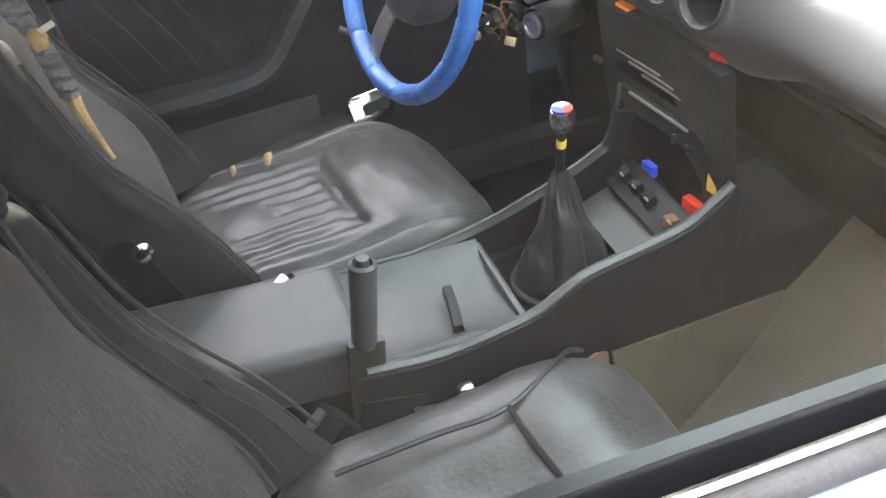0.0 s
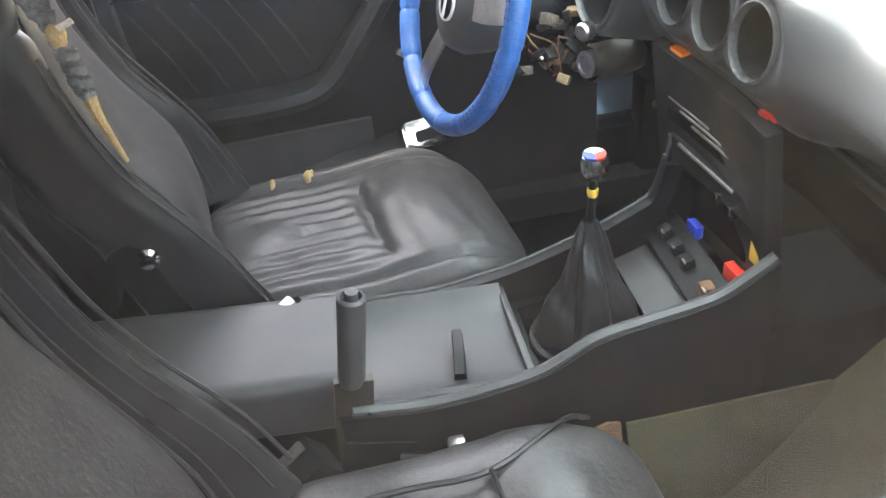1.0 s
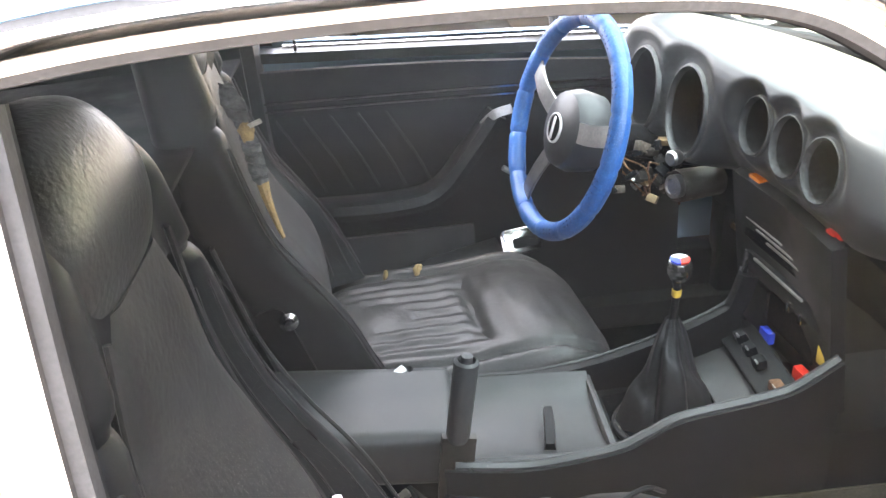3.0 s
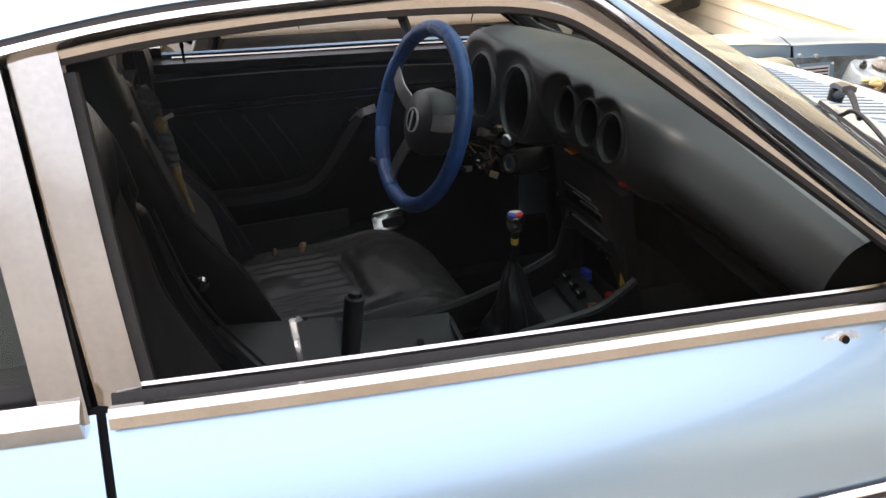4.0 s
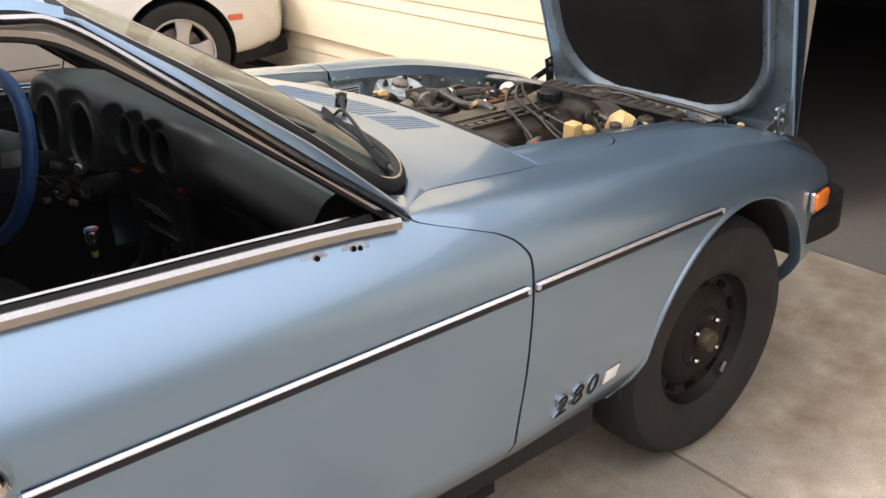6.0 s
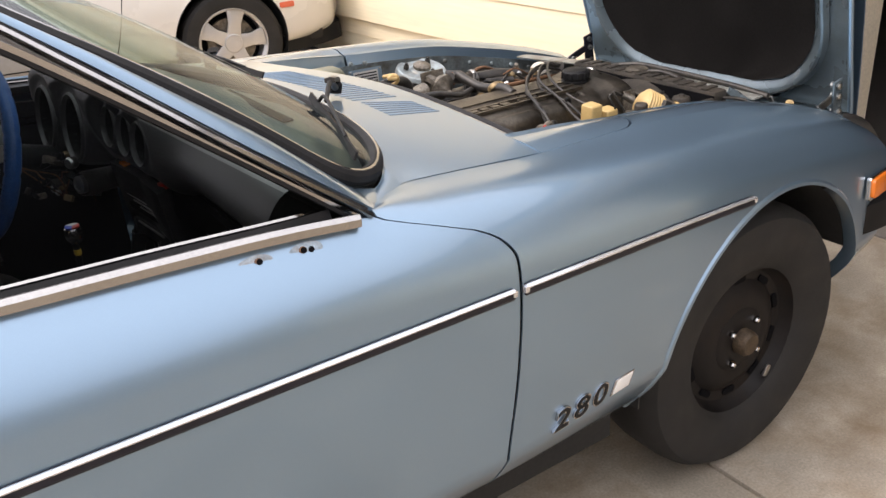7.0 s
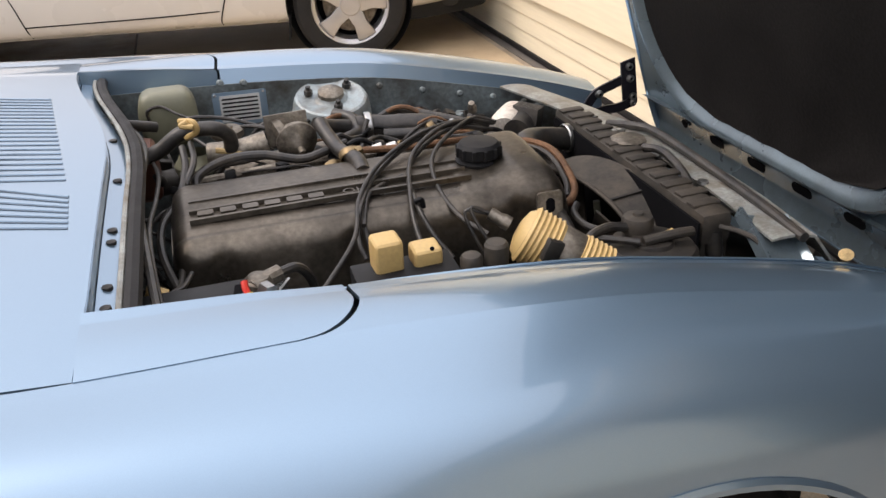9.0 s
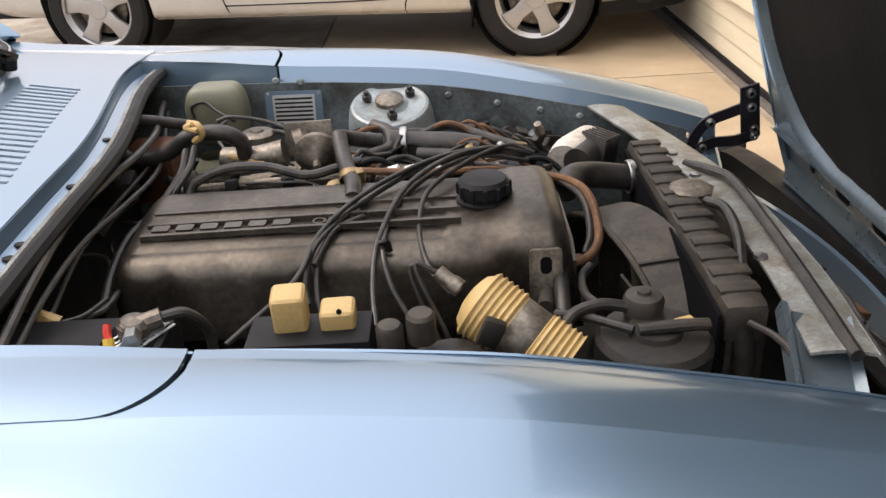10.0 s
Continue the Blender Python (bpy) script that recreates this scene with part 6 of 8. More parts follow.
def cover_fn(u, w):
    x = VX0 + (VX1 - VX0) * w
    s = -1 + 2 * u
    prof = cat([Vector((-0.135, -0.11, 0)), Vector((-0.128, -0.06, 0)), Vector((-0.118, -0.022, 0)), Vector((-0.088, -0.006, 0)), Vector((-0.05, 0.0, 0)), Vector((0.05, 0.004, 0)), Vector((0.085, -0.004, 0)), Vector((0.112, -0.03, 0)), Vector((0.12, -0.11, 0))], 6)
    k = u * (len(prof) - 1)
    i = min(len(prof) - 2, int(k))
    p = prof[i].lerp(prof[i + 1], k - i)
    e = min(w, 1 - w) * (VX1 - VX0)
    rr = 0.030
    f = 1 if e > rr else math.sqrt(max(0, 1 - ((rr - e) / rr) ** 2))
    y = VY + p.x * (0.86 + 0.14 * f)
    z = VZ + (p.y + 0.11) * (0.72 + 0.28 * f) - 0.11
    # ribs and pockets pressed into the near side
    if u < 0.30:
        for c in (-0.365, -0.19, 0.055):
            y += 0.006 * math.exp(-((x - c) / 0.013) ** 2) * math.sin(math.pi * min(1, u / 0.30))
    if x > 0.02:
        z += 0.012 * min(1, (x - 0.02) / 0.05) * f
    # cast lettering strip, slightly sunk
    if 0.36 < u < 0.56 and x < -0.02:
        z -= 0.0025
    return Vector((x, y, z))


cover = part("valve_cover", grid(cover_fn, 61, 110), "cover", car, "long dirty cast alloy valve cover")
for sgn in (-1, 1):
    e = VX0 if sgn < 0 else VX1
    part("cover_end", prism([(-0.115, -0.11), (0.105, -0.11), (0.095, -0.035), (0.07, -0.028), (-0.07, -0.030), (-0.10, -0.045)], 0.004, basis((e, VY, VZ), (0, 1, 0), (0, 0, 1))), "cover", cover)
for dy in (-0.062, -0.030, 0.004):
    part("cover_rib", sweep([(VX0 + 0.03, VY + dy, VZ + 0.001), (-0.2, VY + dy, VZ + 0.003), (0.0, VY + dy, VZ + 0.003)], [(0.003, -0.003), (0.003, 0.003), (-0.004, 0.004), (-0.004, -0.004)], (0, 0, 1)), "cover", cover)
text_m = basis((-0.395, VY - 0.055, VZ + 0.0025), (1, 0.0, 0), (0, 1, 0))
for k in range(6):
    part("cast_bar", prism(rounded(0.022, 0.016, 0.003), 0.003, text_m @ pose(0.012 + 0.031 * k, 0.009, 0)), "cover", cover)
part("cast_lettering", letters("OHC", 0.024, text_m @ pose(0.205, 0.001, 0.0), 0.0015), "cover", cover)
part("oil_cap", lathe([(0.036, 0.0), (0.037, 0.004), (0.030, 0.006), (0.030, 0.008), (0.0335, 0.011), (0.0335, 0.026), (0.029, 0.031), (0.0, 0.032)], (0.032, VY - 0.005, VZ + 0.002), (0, 0, 1), 32), "black", cover, "black oil filler cap")
for k in range(12):
    a = k * math.pi / 6
    part("cap_grip", box(0.032 + 0.0335 * math.cos(a), VY - 0.005 + 0.0335 * math.sin(a), VZ + 0.020, 0.006, 0.006, 0.016, None, 0.002), "black", cover)
lift = basis((0.098, VY - 0.128, 0.745), (1, 0, 0), (0, 0.12, 1))
part("lifting_bracket", prism(rounded(0.040, 0.085, 0.006), 0.006, lift, 0.001), "alu", cover, "steel lifting bracket")
part("bracket_hole", prism(rounded(0.014, 0.022, 0.0065), 0.0072, lift @ pose(0, 0.022, -0.0004)), "dark", cover)
part("head_block", box(-0.15, VY - 0.005, 0.62, 0.58, 0.22, 0.17, bev=0.012), "grease", bay, "greasy cylinder head")
part("engine_block", box(-0.15, VY, 0.46, 0.56, 0.26, 0.2, bev=0.02), "grease", bay)
# inlet side: rails, injectors, throttle parts
part("inlet_plenum", tube([(-0.36, 0.20, 0.70), (-0.1, 0.20, 0.715), (0.10, 0.195, 0.71)], 0.050, 18), "alu", bay, "grimy alloy inlet plenum")
for k in range(6):
    x = -0.36 + 0.085 * k
    part("inlet_runner", tube([(x, 0.17, 0.70), (x, 0.10, 0.715), (x, 0.03, 0.685)], 0.021, 12), "alu", bay)
    part("injector", lathe([(0.010, 0), (0.013, 0.01), (0.013, 0.03), (0.008, 0.034), (0.008, 0.055)], (x + 0.02, 0.055, 0.715), (0, 0.25, 1), 12), "grease", bay)
    part("injector_plug", box(x + 0.02, 0.07, 0.775, 0.018, 0.022, 0.020, pose(0, 0, 0, 12 * (k % 3 - 1), 0, 20 * (k % 2)), 0.004), "black", bay)
    part("bolt_head", lathe([(0.008, 0), (0.008, 0.008), (0, 0.009)], (x + 0.045, 0.05, 0.73), (0, 0, 1), 6), "steel", bay)
part("fuel_rail", tube([(-0.42, 0.085, 0.765), (-0.2, 0.09, 0.770), (0.10, 0.085, 0.765)], 0.0085, 10), "alu", bay)
part("fuel_rail", tube([(-0.40, 0.11, 0.755), (-0.2, 0.118, 0.760), (0.12, 0.11, 0.750)], 0.006, 8), "grease", bay)
part("regulator_body", lathe([(0.0, -0.012), (0.030, -0.010), (0.036, 0.0), (0.036, 0.006), (0.030, 0.012), (0.020, 0.016), (0.012, 0.026), (0.006, 0.03), (0.006, 0.045), (0, 0.046)], (-0.220, 0.150, 0.793), (0.1, -0.9, -0.25), 28), "alu", bay, "tarnished round dashpot")
part("dashpot_bracket", box(*(-0.232, 0.170, 0.808), 0.075, 0.006, 0.055, pose(0, 0, 0, -10, 0, 5), 0.004), "alu", bay)
part("throttle_body", tube([(-0.368, 0.160, 0.782), (-0.316, 0.150, 0.785), (-0.269, 0.150, 0.794)], 0.022, 14), "alu", bay)
part("throttle_neck", lathe([(0.018, 0), (0.028, 0.006), (0.028, 0.02), (0.020, 0.03)], (-0.257, 0.160, 0.797), (0.9, 0.2, 0.2), 20), "alu", bay)
part("sender_stick", tube([(-0.356, 0.140, 0.797), (-0.300, 0.130, 0.786)], 0.005, 8), "cream", bay)
part("brake_cap", lathe([(0.026, 0), (0.030, 0.004), (0.030, 0.014), (0.024, 0.018), (0.012, 0.018), (0.010, 0.021), (0, 0.021)], (-0.332, 0.250, 0.780), (0, 0, 1), 28), "alu", bay, "tarnished filler cap")
part("brake_reservoir", lathe([(0.036, -0.06), (0.038, -0.01), (0.030, 0.0), (0.026, 0.01)], (-0.393, 0.200, 0.768), (0, 0, 1), 24), "tank", bay)
part("brake_cylinder", tube([(-0.481, 0.200, 0.728), (-0.400, 0.200, 0.733), (-0.337, 0.200, 0.738)], 0.022, 14), "grease", bay)
part("purge_can", box(-0.493, 0.19, 0.762, 0.078, 0.08, 0.094, bev=0.016, seg=3), "copper", bay, "rust-red relay canister")
part("can_label", box(*(-0.490, 0.120, 0.768), 0.022, 0.004, 0.03, None, 0.002), "black", bay)
part("clutch_pedal_box", box(*(-0.514, 0.050, 0.790), 0.075, 0.06, 0.035, pose(0, 0, 0, 0, 0, 10), 0.008), "grease", bay)
part("clutch_cap", lathe([(0.020, 0), (0.022, 0.004), (0.020, 0.010), (0, 0.012)], (-0.512, 0.040, 0.810), (0, -0.1, 1), 24), "alu", bay)
part("box_stay", tube([(-0.480, 0.050, 0.774), (-0.494, 0.000, 0.771), (-0.503, -0.050, 0.760)], 0.007, 8), "grease", bay)
# hoses, each fixed by its bends
part("heater_hose", tube([(-0.522, 0.145, 0.850), (-0.522, 0.130, 0.832), (-0.514, 0.125, 0.812), (-0.488, 0.125, 0.803), (-0.445, 0.130, 0.813), (-0.405, 0.130, 0.837), (-0.357, 0.130, 0.839), (-0.332, 0.135, 0.822), (-0.330, 0.140, 0.795)], 0.0126, 14), "hose", bay, "curved black heater hose")
part("heater_hose", tube([(-0.526, 0.220, 0.841), (-0.490, 0.240, 0.828), (-0.451, 0.260, 0.813)], 0.0096, 12), "hose", bay)
part("hose_clamp", lathe([(0.019, -0.008), (0.0205, -0.006), (0.0205, 0.006), (0.019, 0.008)], (-0.529, 0.200, 0.840), (0.5, -0.6, -0.5), 20), "steel", bay)
part("hose_tie", tube([(-0.404, 0.130, 0.858), (-0.384, 0.105, 0.862), (-0.380, 0.105, 0.846), (-0.398, 0.120, 0.832)], 0.005, 8), "cream", bay, "yellowed cable tie")
part("hose_tie", tube([(-0.392, 0.105, 0.863), (-0.402, 0.105, 0.858), (-0.384, 0.100, 0.855)], 0.005, 8), "cream", bay)
part("breather_hose", tube([(-0.179, 0.130, 0.824), (-0.173, 0.100, 0.812), (-0.161, 0.050, 0.799), (-0.146, -0.020, 0.806), (-0.144, -0.055, 0.798)], 0.0122, 14), "hose", bay, "dusty breather hose")
part("hose_clamp", lathe([(0.018, -0.007), (0.0195, -0.005), (0.0195, 0.005), (0.018, 0.007)], (-0.150, 0.010, 0.802), (0.0, -0.7, -0.5), 20), "brass", bay)
part("clamp_screw", box(*(-0.139, 0.000, 0.813), 0.012, 0.012, 0.010, pose(0, 0, 0, 20, 0, 30), 0.002), "brass", bay)
part("air_hose", tube([(-0.183, 0.160, 0.811), (-0.151, 0.180, 0.797), (-0.120, 0.190, 0.789)], 0.0126, 14), "hose", bay)
part("air_hose", tube([(-0.137, 0.250, 0.796), (-0.108, 0.220, 0.792), (-0.107, 0.180, 0.780), (-0.132, 0.150, 0.781), (-0.148, 0.130, 0.774)], 0.0111, 14), "hose", bay, "bent black air hose")
part("air_duct", tube([(-0.107, 0.200, 0.783), (-0.062, 0.200, 0.778), (-0.006, 0.190, 0.777), (0.039, 0.180, 0.771)], 0.0195, 16), "hose", bay, "thick black air duct")
part("hose_clamp", lathe([(0.0245, -0.006), (0.026, -0.004), (0.026, 0.004), (0.0245, 0.006)], (-0.084, 0.200, 0.781), (1, 0, 0), 20), "steel", bay)
part("air_duct", tube([(-0.062, 0.170, 0.770), (-0.016, 0.160, 0.769), (0.019, 0.150, 0.767)], 0.0118, 14), "hose", bay)
part("vacuum_hose", tube([(-0.058, 0.250, 0.773), (-0.014, 0.270, 0.782), (0.032, 0.240, 0.776), (0.086, 0.200, 0.768), (0.112, 0.180, 0.764)], 0.0081, 10), "hose", bay)
part("vacuum_hose", tube([(-0.114, 0.300, 0.764), (-0.054, 0.300, 0.763), (-0.006, 0.270, 0.758), (0.041, 0.240, 0.748)], 0.0059, 10), "hose", bay)
part("harness", tube([(-0.396, 0.020, 0.774), (-0.388, 0.050, 0.791), (-0.344, 0.070, 0.803), (-0.285, 0.070, 0.803), (-0.226, 0.060, 0.790), (-0.185, 0.070, 0.793), (-0.144, 0.090, 0.796)], 0.0074, 10), "hose", bay)
part("harness", tube([(-0.397, 0.040, 0.774), (-0.380, 0.070, 0.792), (-0.328, 0.070, 0.797), (-0.277, 0.070, 0.799)], 0.0044, 8), "hose", bay)
part("harness", tube([(-0.142, 0.060, 0.791), (-0.042, 0.050, 0.787), (0.058, 0.050, 0.785), (0.122, 0.030, 0.781), (0.158, 0.000, 0.782), (0.178, -0.050, 0.777), (0.178, -0.120, 0.752), (0.157, -0.160, 0.745), (0.125, -0.180, 0.746)], 0.0059, 10), "rust", bay, "heat-browned wiring loom")
part("harness", tube([(0.026, 0.070, 0.788), (0.091, 0.050, 0.782), (0.141, 0.020, 0.777), (0.168, -0.040, 0.773), (0.168, -0.110, 0.756), (0.155, -0.150, 0.744)], 0.0048, 10), "hose", bay)
part("harness", tube([(-0.393, 0.100, 0.829), (-0.392, 0.050, 0.814), (-0.411, 0.000, 0.792), (-0.417, -0.050, 0.790)], 0.0052, 8), "hose", bay)
part("harness", tube([(-0.407, 0.100, 0.824), (-0.406, 0.050, 0.806), (-0.420, -0.030, 0.789), (-0.447, -0.080, 0.772), (-0.449, -0.150, 0.759), (-0.430, -0.250, 0.752)], 0.0059, 8), "hose", bay)
part("harness", tube([(-0.429, -0.100, 0.772), (-0.424, -0.170, 0.760), (-0.426, -0.240, 0.757), (-0.435, -0.280, 0.767)], 0.0044, 8), "hose", bay)
part("washer_tube", tube([(-0.467, 0.360, 0.792), (-0.468, 0.360, 0.813), (-0.444, 0.360, 0.820), (-0.415, 0.330, 0.811), (-0.380, 0.300, 0.801)], 0.0026, 8), "hose", bay)
part("wire_black", tube([(-0.410, 0.300, 0.803), (-0.384, 0.300, 0.809), (-0.324, 0.290, 0.801), (-0.264, 0.260, 0.785)], 0.0037, 8), "hose", bay)
part("wire_black", tube([(-0.392, 0.290, 0.805), (-0.404, 0.250, 0.800), (-0.383, 0.200, 0.797), (-0.358, 0.160, 0.787)], 0.0030, 8), "hose", bay)
# spark plug leads
LEADS = [
    [(0.100, 0.060, 0.801), (0.042, 0.050, 0.820), (-0.039, 0.000, 0.825), (-0.121, -0.080, 0.818), (-0.172, -0.170, 0.807), (-0.198, -0.250, 0.783), (-0.261, -0.340, 0.760)],
    [(0.096, 0.060, 0.797), (0.034, 0.040, 0.819), (-0.051, -0.010, 0.818), (-0.129, -0.090, 0.806), (-0.175, -0.190, 0.802), (-0.188, -0.230, 0.771), (-0.184, -0.250, 0.751)],
    [(0.109, 0.060, 0.803), (0.059, 0.050, 0.819), (-0.007, 0.000, 0.829), (-0.069, -0.070, 0.818), (-0.101, -0.180, 0.800), (-0.108, -0.240, 0.771), (-0.103, -0.300, 0.747)],
    [(0.103, 0.050, 0.796), (0.033, 0.030, 0.816), (-0.032, -0.020, 0.815), (-0.081, -0.090, 0.803), (-0.096, -0.190, 0.797), (-0.088, -0.240, 0.770), (-0.068, -0.270, 0.741)],
    [(0.113, 0.060, 0.805), (0.076, 0.060, 0.818), (0.016, 0.000, 0.821), (-0.039, -0.080, 0.816), (-0.053, -0.150, 0.798), (-0.043, -0.220, 0.779), (-0.016, -0.270, 0.767)],
    [(-0.156, -0.130, 0.795), (-0.174, -0.200, 0.788), (-0.175, -0.240, 0.760), (-0.169, -0.260, 0.741)],
    [(-0.092, -0.100, 0.800), (-0.128, -0.120, 0.800), (-0.159, -0.160, 0.801), (-0.178, -0.220, 0.787)],
]
for pts in LEADS:
    part("plug_lead", tube(pts, 0.0036, 10, 10), "hose", cover, "dusty black spark plug lead")
part("lead_clip", tube([(-0.101, -0.200, 0.801), (-0.091, -0.200, 0.802), (-0.088, -0.200, 0.790)], 0.004, 6), "black", cover)
# small fittings on the inlet side
random.seed(11)
for k in range(70):
    x, y = random.uniform(-0.46, 0.15), random.uniform(0.03, 0.30)
    z = 0.70 + random.uniform(-0.02, 0.06)
    mt = random.choice(["grease", "black", "grease", "hose", "alu", "steel", "hose", "black", "brass"])
    if k % 3 == 0:
        part("fitting", box(x, y, z, random.uniform(0.012, 0.045), random.uniform(0.010, 0.03), random.uniform(0.010, 0.03), pose(0, 0, 0, random.uniform(-30, 30), random.uniform(-30, 30), random.uniform(0, 90)), 0.004), mt, bay)
    elif k % 3 == 1:
        r = random.uniform(0.006, 0.016)
        part("fitting", lathe([(r, 0), (r, 0.012), (r * 0.7, 0.016), (r * 0.7, 0.024), (0, 0.025)], (x, y, z), (random.uniform(-0.5, 0.5), random.uniform(-0.8, 0.2), 1), 14), mt, bay)
    else:
        d = Vector((random.uniform(-0.12, 0.12), random.uniform(-0.05, 0.08), random.uniform(-0.03, 0.03)))
        p = Vector((x, y, z + 0.01))
        part("small_hose", tube([p, p + d * 0.5 + Vector((0, 0, random.uniform(-0.02, 0.03))), p + d], random.uniform(0.003, 0.006), 8), "hose", bay)
for k, at in enumerate(((-0.095, 0.070, 0.787), (-0.070, 0.070, 0.786), (-0.330, 0.050, 0.763), (-0.366, 0.050, 0.760), (-0.321, 0.050, 0.769))):
    part("terminal", lathe([(0.006, -0.008), (0.006, 0.008), (0, 0.009)], at, (1, -0.2, 0.3), 10), "white" if k < 2 else "steel", bay)
part("thermo_valve", lathe([(0.018, -0.012), (0.020, 0.0), (0.020, 0.006), (0.012, 0.01), (0.012, 0.004), (0, 0.004)], (-0.177, 0.030, 0.771), (0.2, -0.8, 0.5), 24), "brass", bay)
part("brass_fitting", lathe([(0.0, -0.01), (0.010, -0.006), (0.010, 0.006), (0.0, 0.01)], (0.023, 0.160, 0.777), (1, 0, 0.3), 14), "brass", bay)
# far inner wing: reservoir, plate, strut tower, wiring blocks
tank = part("washer_tank", blob(lambda u, v: Vector((-0.433, 0.400, 0.792)) + Vector((0.055 * sq(math.cos(6.2832 * u), 0.4) * math.sin(math.pi * v) ** 0.35, 0.04 * sq(math.sin(6.2832 * u), 0.4) * math.sin(math.pi * v) ** 0.35, -0.055 * math.cos(math.pi * v) - 0.005)), 32, 16), "tank", bay, "stained translucent washer tank")
plate_m = basis((-0.296, 0.420, 0.780), (1, 0, -0.02), (0, 0.15, 1))
plate = part("id_plate", prism(rounded(0.105, 0.066, 0.004), 0.003, plate_m), "paint", bay, "blue and silver data plate")
part("plate_field", prism(rounded(0.078, 0.052, 0.002), 0.0045, plate_m), "plate", plate)
for k in range(6):
    part("plate_bar", prism(rounded(0.070, 0.0034, 0.001, 2), 0.0055, plate_m @ pose(0, 0.019 - 0.0078 * k, 0)), "black", plate)
for kx in (-1, 1):
    for ky in (-1, 1):
        part("plate_rivet", lathe([(0.003, 0), (0.002, 0.003), (0, 0.003)], plate_m @ Vector((kx * 0.047, ky * 0.028, 0.003)), (0, -1, 0.1), 8), "steel", plate)
SC = Vector((-0.117, 0.405, 0.783))
tower = part("strut_tower", lathe([(0.088, -0.12), (0.080, -0.030), (0.076, -0.009), (0.072, -0.001), (0.067, 0.001), (0.060, -0.002), (0.034, -0.003), (0.030, 0.0), (0.028, 0.004), (0.0, 0.005)], SC, (0, -0.27, 1), 40), "tower", bay, "dirty pale blue strut tower top")
part("strut_cap", lathe([(0.027, 0.002), (0.026, 0.012), (0.020, 0.016), (0, 0.017)], SC, (0, -0.27, 1), 24), "alu", tower)
for k in range(3):
    a = radians((35, 158, 278)[k])
    part("strut_nut", lathe([(0.009, 0), (0.009, 0.010), (0.005, 0.011), (0.005, 0.018), (0, 0.018)], SC + Vector((0.046 * math.cos(a), 0.046 * math.sin(a), 0.012 * math.sin(a))), (0, -0.27, 1), 6), "grease", tower)
for at in ((-0.328, 0.455, 0.827), (-0.283, 0.455, 0.822), (-0.008, 0.455, 0.780), (0.084, 0.455, 0.759), (0.165, 0.450, 0.742), (0.240, 0.450, 0.725), (0.312, 0.450, 0.704), (0.345, 0.450, 0.690)):
    p = Vector(at)
    part("flange_screw", lathe([(0.0075, 0), (0.0075, 0.003), (0.004, 0.006), (0, 0.006)], p + Vector((0, -0.012, 0)), (0, -1, 0.3), 12), "paint_in", bay)
for k in range(14):
    p = Vector((0.03 + 0.0115 * k + random.uniform(-0.006, 0.006), 0.38, 0.725 - 0.0015 * k + random.uniform(-0.02, 0.012)))
    part("relay_block", box(p.x, p.y, p.z, random.uniform(0.014, 0.04), random.uniform(0.012, 0.03), random.uniform(0.012, 0.03), pose(0, 0, 0, random.uniform(-25, 25), random.uniform(-25, 25), random.uniform(0, 60)), 0.003), random.choice(["black", "grease", "hose", "black", "paint_in"]), bay)
for k in range(6):
    p = Vector((0.0 + 0.021 * k, 0.38, 0.735 - 0.008 * k))
    part("small_hose", tube([p, p + Vector((0.03, -0.02, 0.02)), p + Vector((0.07, -0.03, -0.01))], 0.0035, 8), random.choice(["hose", "rust", "hose"]), bay)
# front of the bay
part("air_meter", tube([(0.180, 0.200, 0.728), (0.192, 0.225, 0.732), (0.212, 0.255, 0.730), (0.232, 0.285, 0.727)], 0.033, 24), "dirty_white", bay, "dirty white air-flow duct")
for k in range(5):
    part("duct_rib", box(0.226 + 0.007 * k, 0.215 + 0.010 * k, 0.738 - 0.002 * k, 0.0035, 0.060, 0.060, pose(0, 0, 0, 0, 10, 32), 0.001), "hose", bay)
part("air_meter_cover", tube([(0.196, 0.180, 0.734), (0.224, 0.220, 0.734), (0.247, 0.260, 0.735)], 0.0255, 16), "hose", bay)
part("top_hose", tube([(0.153, 0.020, 0.761), (0.171, 0.060, 0.761), (0.206, 0.090, 0.751), (0.267, 0.100, 0.738)], 0.0204, 16), "hose", bay, "thick black radiator hose")
part("hose_clamp", lathe([(0.0245, -0.006), (0.0265, -0.004), (0.0265, 0.004), (0.0245, 0.006)], (0.265, 0.100, 0.740), (1, 0.1, 0), 20), "steel", bay)
rad = part("radiator", box(0.305, -0.075, 0.56, 0.045, 0.50, 0.40, bev=0.006), "rad", bay, "dusty black radiator")
part("radiator_tank", box(0.300, -0.075, 0.745, 0.050, 0.52, 0.05, bev=0.012), "rad", rad)
for k in range(13):
    part("tank_ridge", box(0.300 + 0.003 * (k % 2), 0.160 - 0.038 * k, 0.7705, 0.046, 0.020, 0.005, pose(0, 0, 0, 0, 0, 3), 0.0025), "rad", rad)
part("radiator_cap", lathe([(0.024, 0.0), (0.030, 0.002), (0.032, 0.008), (0.026, 0.012), (0.012, 0.013), (0, 0.014)], (0.322, -0.026, 0.764), (0, 0, 1), 8), "alu", rad, "tarnished radiator cap")
part("overflow_tube", tube([(0.335, -0.055, 0.765), (0.35, -0.09, 0.768), (0.345, -0.16, 0.762), (0.325, -0.24, 0.750), (0.315, -0.30, 0.735), (0.305, -0.33, 0.66)], 0.0070, 10), "hose", rad, "black overflow hose")
part("overflow_elbow", tube([(0.30, -0.325, 0.74), (0.302, -0.33, 0.70), (0.30, -0.335, 0.62)], 0.0126, 12), "hose", rad)


